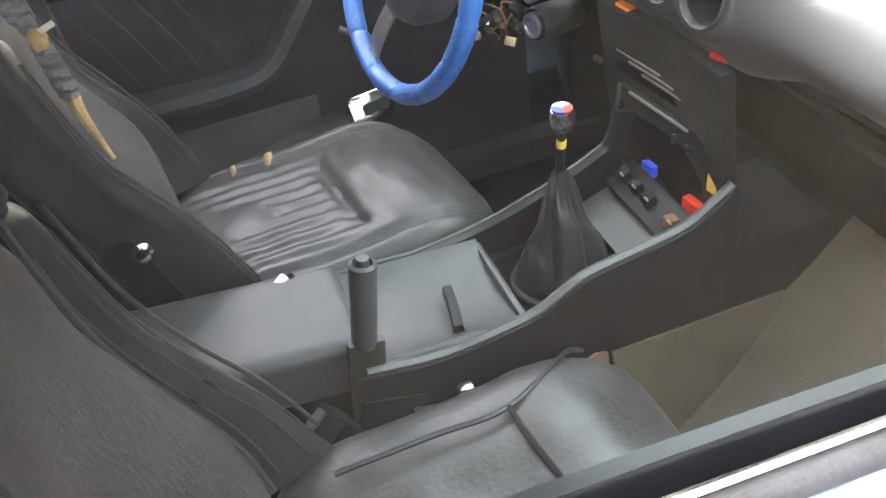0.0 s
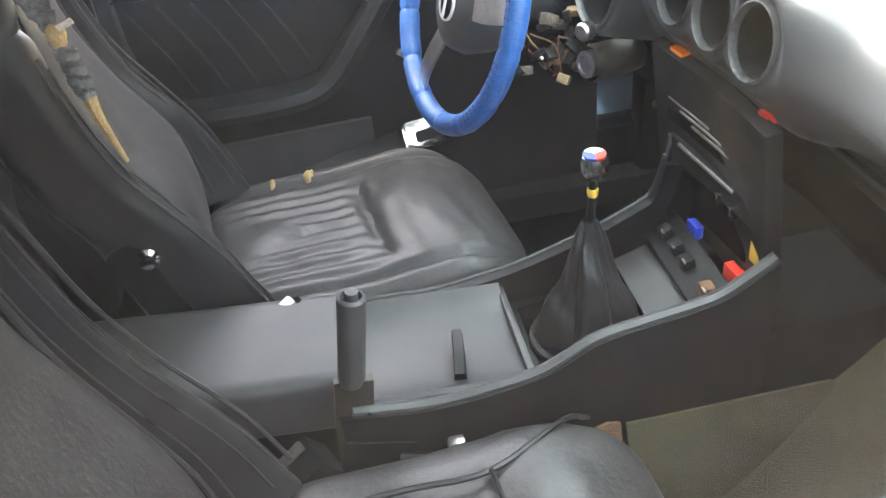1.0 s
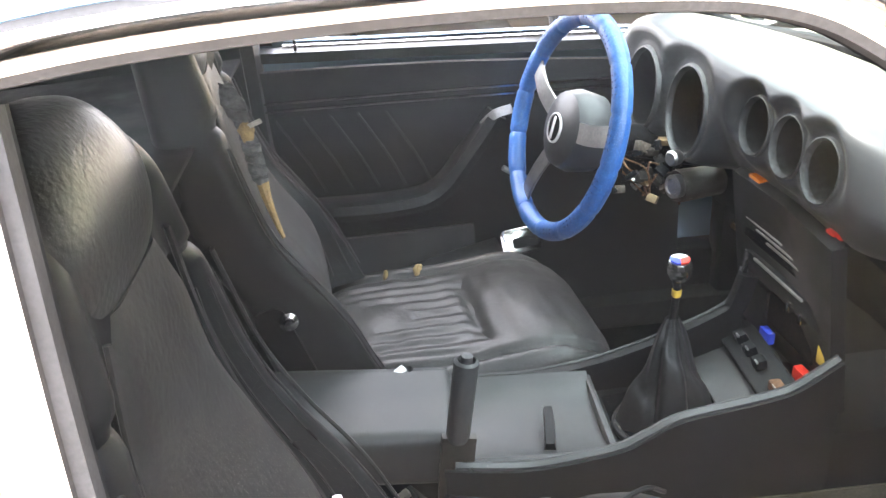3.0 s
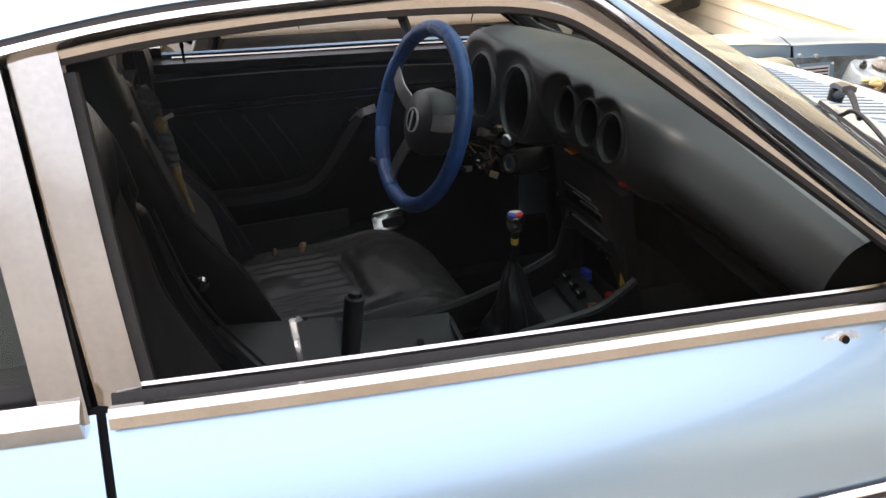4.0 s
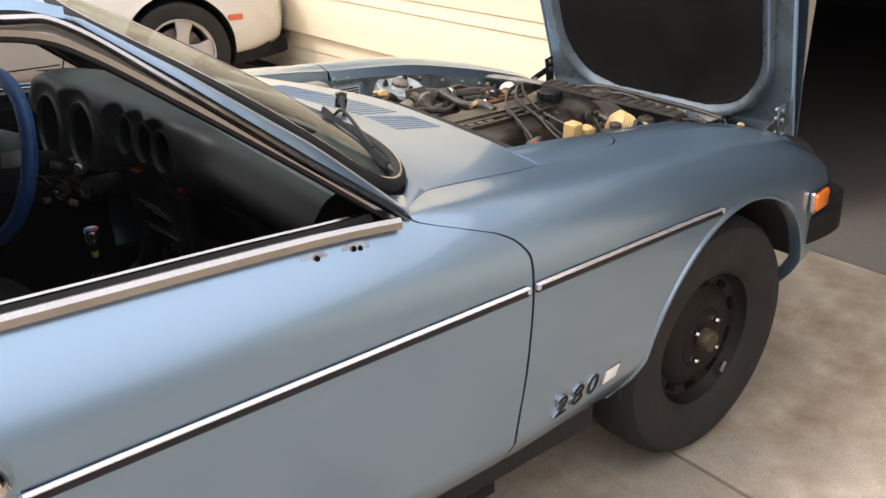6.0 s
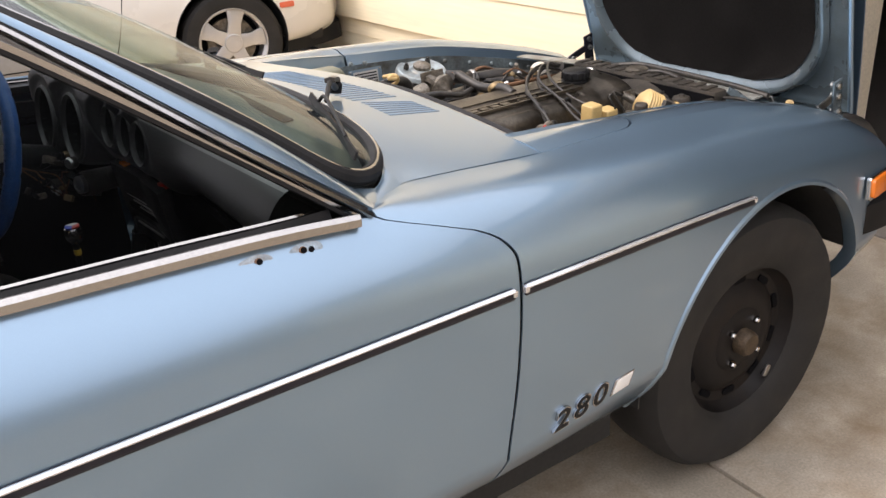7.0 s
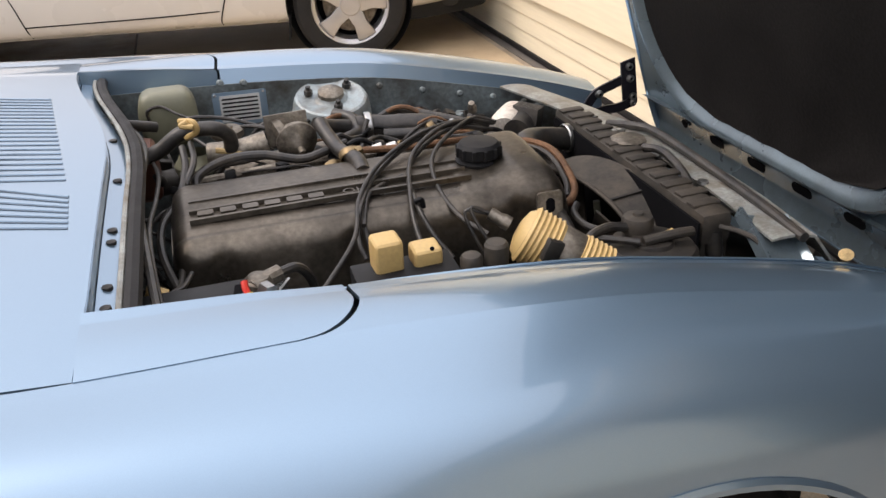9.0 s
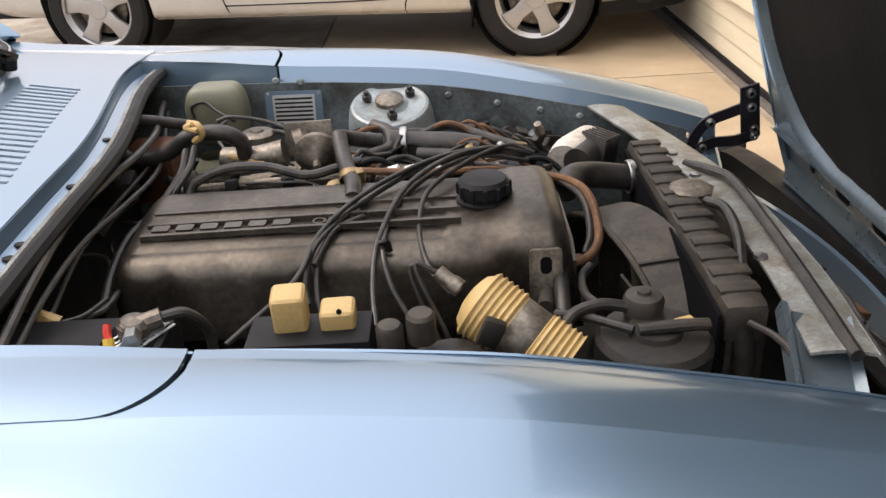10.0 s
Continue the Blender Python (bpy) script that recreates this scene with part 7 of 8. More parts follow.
def shroud_fn(u, w):
    a = radians(-20 + 220 * u)
    r = 0.215
    return Vector((0.190 + 0.075 * w - 0.32 * (r * math.cos(a)), -0.09 + r * math.cos(a) * (1 + 0.06 * w), 0.535 + r * math.sin(a) * (1 + 0.06 * w)))


part("fan_shroud", grid(shroud_fn, 40, 6), "rad", rad, "black plastic fan shroud", thick=0.006)
part("shroud_lip", tube([shroud_fn(k / 24, 0.0) for k in range(25)], 0.0045, 8, 2), "rad", rad)
part("shroud_crease", tube([shroud_fn(0.60, w / 6) * 1.002 for w in range(7)], 0.003, 6, 2), "grease", rad)
part("shroud_stay", tube([(0.215, 0.02, 0.60), (0.205, -0.01, 0.70), (0.200, -0.05, 0.735)], 0.008, 10), "alu", rad)
part("shroud_stay", tube([(0.230, -0.12, 0.58), (0.235, -0.10, 0.66), (0.232, -0.095, 0.70)], 0.006, 10), "tank", rad)
# added dark sheet stands in for the shade inside the shroud
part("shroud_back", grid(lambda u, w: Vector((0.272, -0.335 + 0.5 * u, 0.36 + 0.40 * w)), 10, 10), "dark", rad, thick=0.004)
for k in range(7):
    a = k * 2 * math.pi / 7 + 0.3
    part("fan_blade", prism([(0.03, -0.02), (0.19, -0.035), (0.19, 0.03), (0.03, 0.02)], 0.004, Matrix.Translation((0.215, -0.09, 0.535)) @ basis((0, 0, 0), (0, math.cos(a), math.sin(a)), (0.5, -math.sin(a), math.cos(a)))), "rad", rad)
part("fan_hub", lathe([(0.04, -0.03), (0.05, 0.0), (0.03, 0.02), (0, 0.03)], (0.20, -0.09, 0.535), (-1, 0, 0), 20), "alu", rad)
part("shroud_flange", sweep([(0.240, -0.27, 0.70), (0.262, -0.31, 0.655), (0.275, -0.35, 0.60)], [(0.004, -0.03), (0.004, 0.03), (-0.004, 0.03), (-0.004, -0.03)], (0, -0.5, 1)), "rad", rad)
# radiator support and headlamp bucket area
sup = part("radiator_support", grid(lambda u, w: Vector((lerp(-0.40 + 0.82 * u, (-0.40, -0.2, 0.0, 0.2, 0.42), (0.342, 0.357, 0.350, 0.312, 0.25)) + 0.068 * w, -0.40 + 0.82 * u, 0.748 + 0.004 * math.sin(math.pi * w) - 0.006 * w)), 40, 6), "support", car, "blue-grey dusty radiator support", thick=0.004)
part("support_lip", grid(lambda u, w: Vector((lerp(-0.40 + 0.82 * u, (-0.40, -0.2, 0.0, 0.2, 0.42), (0.342, 0.357, 0.350, 0.312, 0.25)) + 0.068 + 0.035 * w, -0.40 + 0.82 * u, 0.742 - 0.045 * w)), 24, 4), "support", sup, thick=0.004)
part("support_bracket", sweep([(0.368, -0.33, 0.750), (0.356, -0.39, 0.735), (0.345, -0.46, 0.700)], [(0.012, -0.040), (0.002, -0.032), (0.002, 0.020), (0.014, 0.030), (0.014, 0.036), (-0.004, 0.036), (-0.004, -0.040)], (0.2, -0.2, 1)), "paint_hood", sup, "bent blue bracket")
part("bracket_edge", tube([(0.300, -0.34, 0.752), (0.318, -0.37, 0.752), (0.325, -0.40, 0.745), (0.322, -0.42, 0.70)], 0.004, 8), "grease", sup)
part("nose_floor", grid(lambda u, w: Vector((0.34 + 0.20 * w, -0.56 + 1.06 * u, 0.555 + 0.01 * math.sin(9 * u + 4 * w))), 20, 8), "grease", sup, "dark nose floor", thick=0.01)
part("lamp_bucket", lathe([(0.05, 0.0), (0.095, -0.03), (0.10, -0.10), (0.10, -0.12)], (0.47, -0.50, 0.60), (-1, 0.1, 0.15), 24), "grease", sup, "dark headlamp bucket")
part("support_hose", tube([(0.352, 0.11, 0.752), (0.375, 0.055, 0.762), (0.392, 0.005, 0.764), (0.392, -0.14, 0.762), (0.386, -0.30, 0.760), (0.384, -0.41, 0.752)], 0.0074, 10), "hose", sup, "black hose along support")
for y in (0.15, 0.06, -0.08, -0.2):
    part("support_bolt", lathe([(0.009, 0), (0.008, 0.005), (0, 0.006)], (0.360 - 0.12 * max(0, y), y, 0.752), (0, 0, 1), 8), "steel", sup)
part("hood_latch_panel", grid(lambda u, w: Vector((0.44 + 0.10 * w, -0.47 + 0.88 * u, 0.688 - 0.075 * w - 0.03 * u - 0.012 * math.sin(7 * u))), 24, 6), "rad", sup, thick=0.004)
for k in range(4):
    part("nose_clutter", tube([(0.452 + 0.014 * k, 0.16 - 0.13 * k, 0.682 - 0.008 * k), (0.462 + 0.012 * k, 0.09 - 0.13 * k, 0.690 - 0.008 * k), (0.455 + 0.015 * k, 0.01 - 0.12 * k, 0.684 - 0.008 * k)], 0.0042, 8), "hose", sup)
    part("nose_bracket", box(0.470 + 0.012 * k, 0.05 - 0.11 * k, 0.668 - 0.006 * k, 0.035, 0.05, 0.012, pose(0, 0, 0, 0, 20, 12), 0.003), random.choice(["grease", "rust", "rad"]), sup)
part("nose_tab", lathe([(0.008, 0), (0.010, 0.006), (0.0, 0.010)], (0.43, -0.44, 0.728), (-0.4, -0.4, 1), 14), "foam", sup)
# near side: battery, relays, resistor pack, canisters
bat = part("battery", box(-0.405, -0.405, 0.735, 0.21, 0.11, 0.15, bev=0.006), "black", car, "black battery with dusty top")
part("battery_label", box(-0.335, -0.40, 0.8105, 0.055, 0.06, 0.001, pose(0, 0, 0, 0, 0, -8), 0), "dark", bat)
for k in range(6):
    part("label_bar", box(-0.350 + 0.008 * k, -0.395 - 0.003 * (k % 2), 0.8118, 0.003, 0.03 + 0.012 * (k % 3), 0.001, pose(0, 0, 0, 0, 0, -30), 0), "plate", bat)
part("label_lettering", letters("A DANGER", 0.011, basis((-0.318, -0.425, 0.8125), (0.3, 1, 0), (-1, 0.3, 0)), 0.0002), "plate", bat)
part("battery_terminal", lathe([(0.016, 0), (0.017, 0.012), (0.012, 0.018), (0, 0.02)], (-0.332, -0.390, 0.812), (0.1, 0, 1), 16), "alu", bat, "corroded battery clamp")
part("battery_clamp", tube([(-0.340, -0.400, 0.820), (-0.329, -0.390, 0.821), (-0.306, -0.380, 0.824)], 0.010, 10), "alu", bat)
part("clamp_bolt", lathe([(0.009, -0.012), (0.009, 0.012), (0, 0.013)], (-0.323, -0.420, 0.825), (0.3, -1, 0.2), 6), "steel", bat)
part("battery_cable", tube([(-0.306, -0.380, 0.824), (-0.284, -0.370, 0.821), (-0.269, -0.360, 0.793), (-0.270, -0.360, 0.754)], 0.0059, 10), "hose", bat)
part("red_lead", tube([(-0.347, -0.410, 0.837), (-0.347, -0.415, 0.831), (-0.345, -0.420, 0.824)], 0.004, 8), "red", bat)
part("yellow_crimp", tube([(-0.345, -0.420, 0.827), (-0.344, -0.425, 0.819)], 0.0055, 8), "yellow", bat, "yellow crimp terminal")
part("wire_connector", tube([(-0.459, -0.330, 0.804), (-0.448, -0.330, 0.799), (-0.437, -0.330, 0.793)], 0.008, 8), "cream", bat)
part("wire_black", tube([(-0.535, -0.250, 0.805), (-0.496, -0.300, 0.795), (-0.456, -0.330, 0.802)], 0.0030, 8), "hose", bat)
part("wire_black", tube([(-0.437, -0.330, 0.793), (-0.419, -0.310, 0.789), (-0.408, -0.270, 0.786)], 0.0030, 8), "hose", bat)
part("bulb_socket", lathe([(0.012, 0), (0.013, 0.02), (0.011, 0.024), (0.015, 0.03), (0.015, 0.045), (0.0, 0.048)], (-0.502, -0.220, 0.816), (0.5, 0.3, 0.7), 16), "rad", bay, "grey relay capsule")
part("relay_tray", box(*(-0.160, -0.380, 0.786), 0.125, 0.06, 0.03, pose(0, 0, 0, 0, 0, 0), 0.004), "black", bay)
part("fuse_relay", box(*(-0.179, -0.370, 0.817), 0.035, 0.035, 0.048, pose(0, 0, 0, 4, 0, 4), 0.007, 3), "cream", bay, "large yellowed relay cover")
part("fuse_relay", box(*(-0.131, -0.370, 0.807), 0.036, 0.034, 0.030, pose(0, 0, 0, 4, 0, 2), 0.007, 3), "cream", bay, "small yellowed relay cover")
part("relay_pin", lathe([(0.003, 0), (0.002, 0.002), (0, 0.002)], (-0.127, -0.389, 0.824), (0, -1, 0.5), 8), "dark", bay)
A, B = Vector((0.009, -0.335, 0.796)), Vector((0.097, -0.385, 0.740))
ax = (B - A).normalized()
L = (B - A).length
prof = []
for k in range(140):
    t = k / 139
    r = 0.038
    if t < 0.38 or t > 0.66:
        r += 0.0016 * max(-0.6, math.cos(2 * math.pi * t * 17))
    else:
        r -= 0.002
    prof.append((r * min(1, (t / 0.03) ** 0.4 if t > 0 else 0.35), L * t))
can = part("resistor_canister", lathe(prof, A, ax, 40), "cream", bay, "ribbed yellow plastic canister")
part("canister_band", lathe([(0.0355, 0.39 * L), (0.0362, 0.40 * L), (0.0362, 0.65 * L), (0.0355, 0.66 * L)], A, ax, 40), "alu", can, "dusty metal band")
part("canister_cap", lathe([(0.0, -0.008), (0.014, -0.008), (0.028, -0.004), (0.0365, 0.006)], A, ax, 32), "cream", can)
part("canister_neck", lathe([(0.008, -0.05), (0.009, -0.045), (0.008, -0.035), (0.010, -0.03), (0.010, -0.02)], A, ax, 14), "alu", can)
part("canister_wire", tube([A - ax * 0.05, A - ax * 0.055 + Vector((-0.02, 0, 0.004)), A + Vector((-0.03, -0.01, -0.04)), A + Vector((-0.018, -0.03, -0.075)), A + Vector((0.0, -0.03, -0.085))], 0.0026, 8), "hose", can)
part("canister_wire", tube([A - ax * 0.048, A - ax * 0.05 + Vector((-0.03, 0.01, 0.0)), A + Vector((-0.042, 0, -0.045)), A + Vector((-0.025, -0.02, -0.085))], 0.0026, 8), "hose", can)
part("band_bracket", box(*(0.022, -0.400, 0.797), 0.022, 0.012, 0.03, pose(0, 0, 0, 0, 25, 0), 0.003), "grease", can)
CC = Vector((0.202, -0.330, 0.739))
cc = part("vapour_canister", lathe([(0.055, -0.10), (0.062, -0.09), (0.064, -0.02), (0.064, -0.008), (0.058, 0.0), (0.030, 0.002), (0.028, 0.008), (0, 0.009)], CC, (0.02, 0, 1), 40), "grease", bay, "round black vapour canister")
part("canister_port", lathe([(0.022, 0.0), (0.023, 0.018), (0.020, 0.024), (0.008, 0.026), (0.007, 0.03), (0, 0.03)], CC + Vector((-0.005, 0.035, 0.004)), (0, 0, 1), 24), "rad", cc)
part("canister_spigot", tube([CC + Vector((-0.02, -0.01, 0.012)), CC + Vector((0.03, -0.012, 0.016)), CC + Vector((0.055, -0.01, 0.014))], 0.007, 10), "rad", cc)
part("canister_sticker", box(CC.x + 0.035, CC.y + 0.012, CC.z + 0.003, 0.03, 0.022, 0.001, pose(0, 0, 0, 0, 0, 20), 0), "cream", cc)
part("vapour_hose", tube([CC + Vector((-0.02, 0.03, 0.016)), CC + Vector((-0.06, 0.028, 0.022)), CC + Vector((-0.095, 0.01, 0.01)), CC + Vector((-0.09, -0.02, -0.05))], 0.0067, 10), "hose", cc)
part("vapour_hose", tube([CC + Vector((-0.025, -0.01, 0.012)), CC + Vector((-0.07, 0.02, 0.012)), CC + Vector((-0.10, 0.05, 0.0))], 0.0052, 10), "hose", cc)
part("small_hose", tube([(0.116, -0.200, 0.750), (0.114, -0.240, 0.741), (0.112, -0.280, 0.727), (0.114, -0.310, 0.716)], 0.0096, 12), "hose", bay)
part("small_hose", tube([(0.093, -0.250, 0.729), (0.100, -0.220, 0.730), (0.114, -0.190, 0.736), (0.123, -0.170, 0.741)], 0.010, 12), "rad", bay)
part("hose_clamp", lathe([(0.011, -0.006), (0.0125, -0.004), (0.0125, 0.004), (0.011, 0.006)], (0.107, -0.190, 0.743), (0.3, -0.6, -0.6), 16), "steel", bay)
part("copper_clip", box(*(0.153, -0.150, 0.736), 0.022, 0.012, 0.012, pose(0, 0, 0, 0, 10, 0), 0.003), "copper", bay)
part("small_hose", tube([(0.157, -0.180, 0.744), (0.144, -0.200, 0.740), (0.141, -0.240, 0.740), (0.152, -0.270, 0.741)], 0.0052, 10), "hose", bay)
part("near_strut_cap", lathe([(0.06, -0.04), (0.05, -0.012), (0.035, -0.006), (0.03, 0.0), (0, 0.002)], (-0.018, -0.400, 0.776), (0, 0.1, 1), 28), "grease", bay, "grimy near strut top")
for at, r in (((-0.079, -0.390, 0.795), 0.014), ((-0.047, -0.390, 0.807), 0.015)):
    part("rubber_cap", lathe([(r, -0.02), (r, 0.008), (r * 0.8, 0.012), (0, 0.013)], at, (0, 0, 1), 16), "rad", bay)
for k in range(5):
    p = Vector((-0.06 + 0.017 * k, -0.40, 0.772 - 0.002 * k - 0.002 * (k % 2)))
    part("strut_nut", lathe([(0.008, -0.006), (0.008, 0.006), (0, 0.008)], p, (0, 0, 1), 6), "grease", bay)
# near wing liner under the hood edge
part("hood_striker_bolt", lathe([(0.007, 0), (0.006, 0.004), (0, 0.005)], (0.30, -0.44, 0.70), (0, 1, 0.4), 8), "steel", bay)

# ---- wipers ----


def wiper(pivot, tip, blade_a, blade_b):
    w = part("wiper_arm", tube([pivot, (Vector(pivot) + Vector(tip)) / 2 + Vector((0, 0, 0.022)), tip], 0.0075, 8, r2=0.004), "black", car, "black wiper arm and blade")
    part("wiper_pivot", lathe([(0.013, -0.01), (0.014, 0.008), (0.009, 0.014), (0, 0.015)], pivot, (0.2, 0, 1), 16), "black", w)
    ax = (Vector(tip) - Vector(pivot)).normalized()
    head = [Vector(pivot) + ax * d + Vector((0, 0, h)) for d, h in ((-0.016, 0.012), (0.02, 0.020), (0.07, 0.024), (0.12, 0.026))]
    part("wiper_head", sweep(head, [(0.004, -0.011), (0.007, 0.0), (0.004, 0.011), (-0.004, 0.010), (-0.004, -0.010)], (0, 0, 1)), "grease", w, "worn grey wiper arm head")
    part("wiper_blade", sweep([blade_a, (Vector(blade_a) + Vector(blade_b)) / 2 + Vector((0.0, 0, 0.003)), blade_b], [(0.010, -0.002), (0.010, 0.002), (-0.004, 0.002), (-0.004, -0.002)], (0.5, 0, 1)), "rubber", w)
    part("blade_bridge", tube([Vector(blade_a) * 0.8 + Vector(blade_b) * 0.2 + Vector((0.004, 0, 0.010)), Vector(tip) + Vector((0, 0, 0.006)), Vector(blade_a) * 0.2 + Vector(blade_b) * 0.8 + Vector((0.004, 0, 0.010))], 0.0035, 6), "black", w)


g = lambda u, w, lift=0.022: tuple(screen_fn(u, w) + Vector((0.006, 0, lift)))
wiper((-0.651, -0.103, 0.920), g(0.24, 0.075), g(0.352, 0.030, 0.012), g(0.025, 0.085, 0.012))
wiper((-0.76, 0.34, 0.915), g(0.66, 0.07), g(0.80, 0.09, 0.014), g(0.52, 0.04, 0.014))

# fine hoses, wires and clips over the intake side
random.seed(21)
for k in range(34):
    x, y = random.uniform(-0.34, 0.16), random.uniform(0.07, 0.24)
    p = Vector((x, y, random.uniform(0.735, 0.785)))
    d = Vector((random.uniform(0.06, 0.16) * random.choice((-1, 1)), random.uniform(-0.05, 0.05), 0))
    q = p + d
    part("small_hose", tube([p, p.lerp(q, 0.35) + Vector((0, random.uniform(-0.02, 0.02), random.uniform(0.0, 0.022))), p.lerp(q, 0.7) + Vector((0, random.uniform(-0.02, 0.02), random.uniform(-0.005, 0.018))), q - Vector((0, 0, random.uniform(0.01, 0.04)))], random.choice((0.0022, 0.0028, 0.0036, 0.0045)), 8), random.choice(["hose", "hose", "hose", "black", "rust"]), bay)
for k in range(16):
    p = Vector((random.uniform(-0.32, 0.14), random.uniform(0.07, 0.20), random.uniform(0.740, 0.775)))
    part("hose_clip", lathe([(0.006, -0.005), (0.0075, -0.003), (0.0075, 0.003), (0.006, 0.005)], p, (random.uniform(-1, 1), random.uniform(-1, 1), 0.4), 12), random.choice(["steel", "brass", "grease", "alu"]), bay)
for k in range(12):
    p = Vector((random.uniform(-0.53, -0.47), random.uniform(-0.36, 0.20), random.uniform(0.66, 0.76)))
    part("wire_black", tube([p, p + Vector((random.uniform(0.0, 0.05), random.uniform(-0.06, 0.06), random.uniform(-0.02, 0.02))), p + Vector((random.uniform(0.02, 0.08), random.uniform(-0.10, 0.10), random.uniform(-0.08, -0.02)))], 0.0026, 8), "hose", bay)

# ---- white coupe parked alongside ----
WY = 3.40
coupe = thing("parked_coupe", -0.8, 4.3, 0, "cream white sports coupe with five-spoke silver wheels", "car")
WAX = (0.525, -2.025)


def coupe_half(x, v):
    """Near skin: v 0 underside, 1 side bulge, 2 shoulder, 3 roof or bonnet middle. Gives distance from the centre line and height."""
    w = lerp(x, (-3.05, -2.7, -1.9, -0.8, 0.4, 0.9, 1.22, 1.34), (0.70, 0.84, 0.90, 0.89, 0.90, 0.86, 0.70, 0.45))
    zs = lerp(x, (-3.05, -2.6, -1.8, -0.8, 0.2, 0.9, 1.34), (0.80, 0.88, 0.90, 0.86, 0.80, 0.68, 0.52))
    zt = lerp(x, (-3.05, -2.7, -2.2, -1.5, -0.9, -0.3, 0.1, 0.9, 1.34), (0.86, 0.98, 1.13, 1.26, 1.24, 1.02, 0.88, 0.74, 0.56))
    zb = lerp(x, (-3.05, -2.6, -1.5, 0.0, 0.8, 1.34), (0.34, 0.26, 0.235, 0.235, 0.25, 0.30))
    P = [(w - 0.10, zb), (w - 0.02, zb + 0.06), (w, 0.50), (w - 0.03, 0.70), (w - 0.09, zs), (w - 0.24, zs + 0.62 * (zt - zs)), (w - 0.42, zs + 0.93 * (zt - zs)), (0.0, zt)]
    c = cat([Vector((*p, 0)) for p in P], 6)
    k = v * (len(c) - 1)
    i = min(len(c) - 2, int(k))
    q = c[i].lerp(c[i + 1], k - i)
    return q.x, q.y


CX = WY + 0.90


def coupe_shell():
    nx, nv = 150, 40
    vs = []
    for j in range(nv):
        for i in range(nx):
            x = -3.05 + 4.39 * i / (nx - 1)
            y, z = coupe_half(x, j / (nv - 1))
            vs.append([x, CX - y, z])
    fs = [(j * nx + i, j * nx + i + 1, (j + 1) * nx + i + 1, (j + 1) * nx + i) for j in range(nv - 1) for i in range(nx - 1)]
    R, zc = 0.352, 0.33

    def inside(k):
        p = vs[k]
        return any(math.hypot(p[0] - a, p[2] - zc) < R and p[1] < CX - 0.55 for a in WAX)
    fs = [f for f in fs if not all(inside(k) for k in f)]
    for k in {k for f in fs for k in f}:
        p = vs[k]
        for a in WAX:
            d = math.hypot(p[0] - a, p[2] - zc)
            if d < R and p[1] < CX - 0.55:
                p[0], p[2] = a + (p[0] - a) * R / d, zc + (p[2] - zc) * R / d
    n = len(vs)
    used = sorted({k for f in fs for k in f})
    ix = {k: i for i, k in enumerate(used)}
    near = [tuple(ix[k] for k in f) for f in fs]
    V = [vs[k] for k in used]
    m = len(V)
    return mesh_of(V + [[p[0], 2 * CX - p[1], p[2]] for p in V], near + [tuple(k + m for k in f[::-1]) for f in near])


part("body", coupe_shell(), "white_paint", coupe, "cream white body shell")
part("underbody", box(-0.85, CX, 0.30, 4.0, 1.45, 0.12, bev=0.03), "underseal", coupe)
for a in WAX:
    part("wheel_well", lathe([(0.349, 0.0), (0.349, 0.30), (0.0, 0.30)], (a, CX - 0.865, 0.33), (0, 1, 0), 40), "underseal", coupe)
for s, cy in ((-1, CX - 0.775), (1, CX + 0.775)):
    for a in WAX:
        w = part("wheel", lathe([(0.205, 0.10), (0.212, 0.105), (0.218, 0.10), (0.216, 0.085), (0.195, 0.07), (0.190, 0.02), (0.185, -0.06)], (a, cy, 0.315), (0, s, 0), 48), "silver_rim", coupe, "five-spoke silver wheel")
        part("tyre", lathe([(0.212, -0.10), (0.25, -0.118), (0.29, -0.112), (0.310, -0.09), (0.315, -0.05), (0.315, 0.05), (0.310, 0.09), (0.29, 0.110), (0.25, 0.114), (0.222, 0.108), (0.214, 0.098)], (a, cy, 0.315), (0, s, 0), 56), "tyre", w)
        part("brake_disc", lathe([(0.155, 0.02), (0.15, 0.03), (0.06, 0.03), (0.0, 0.03)], (a, cy, 0.315), (0, s, 0), 36), "alu", w)
        part("wheel_back", lathe([(0.19, -0.02), (0.0, -0.02)], (a, cy, 0.315), (0, s, 0), 36), "dark", w)
        part("wheel_centre", lathe([(0.075, 0.06), (0.072, 0.082), (0.055, 0.088), (0.052, 0.094), (0.0, 0.096)], (a, cy, 0.315), (0, s, 0), 32), "silver_rim", w)
        for k in range(5):
            t = radians(90 + 72 * k + (8 if a < 0 else -12))
            m = Matrix.Translation((a, cy, 0.315)) @ axes_to((0, s, 0)) @ pose(0, 0, 0.058, 0, 0, math.degrees(t))
            part("spoke", prism([(0.04, -0.046), (0.12, -0.038), (0.207, -0.058), (0.207, 0.058), (0.12, 0.038), (0.04, 0.046)], 0.028, m, 0.008), "silver_rim", w)


def coupe_at(x, z):
    best = min(((abs(coupe_half(x, k / 80)[1] - z), k / 80) for k in range(0, 50)))
    return Vector((x, CX - coupe_half(x, best[1])[0], z))


def cut_line(pts, r=0.0035):
    return tube([coupe_at(x, z) + Vector((0, -0.0005, 0)) for x, z in pts], r, 6)


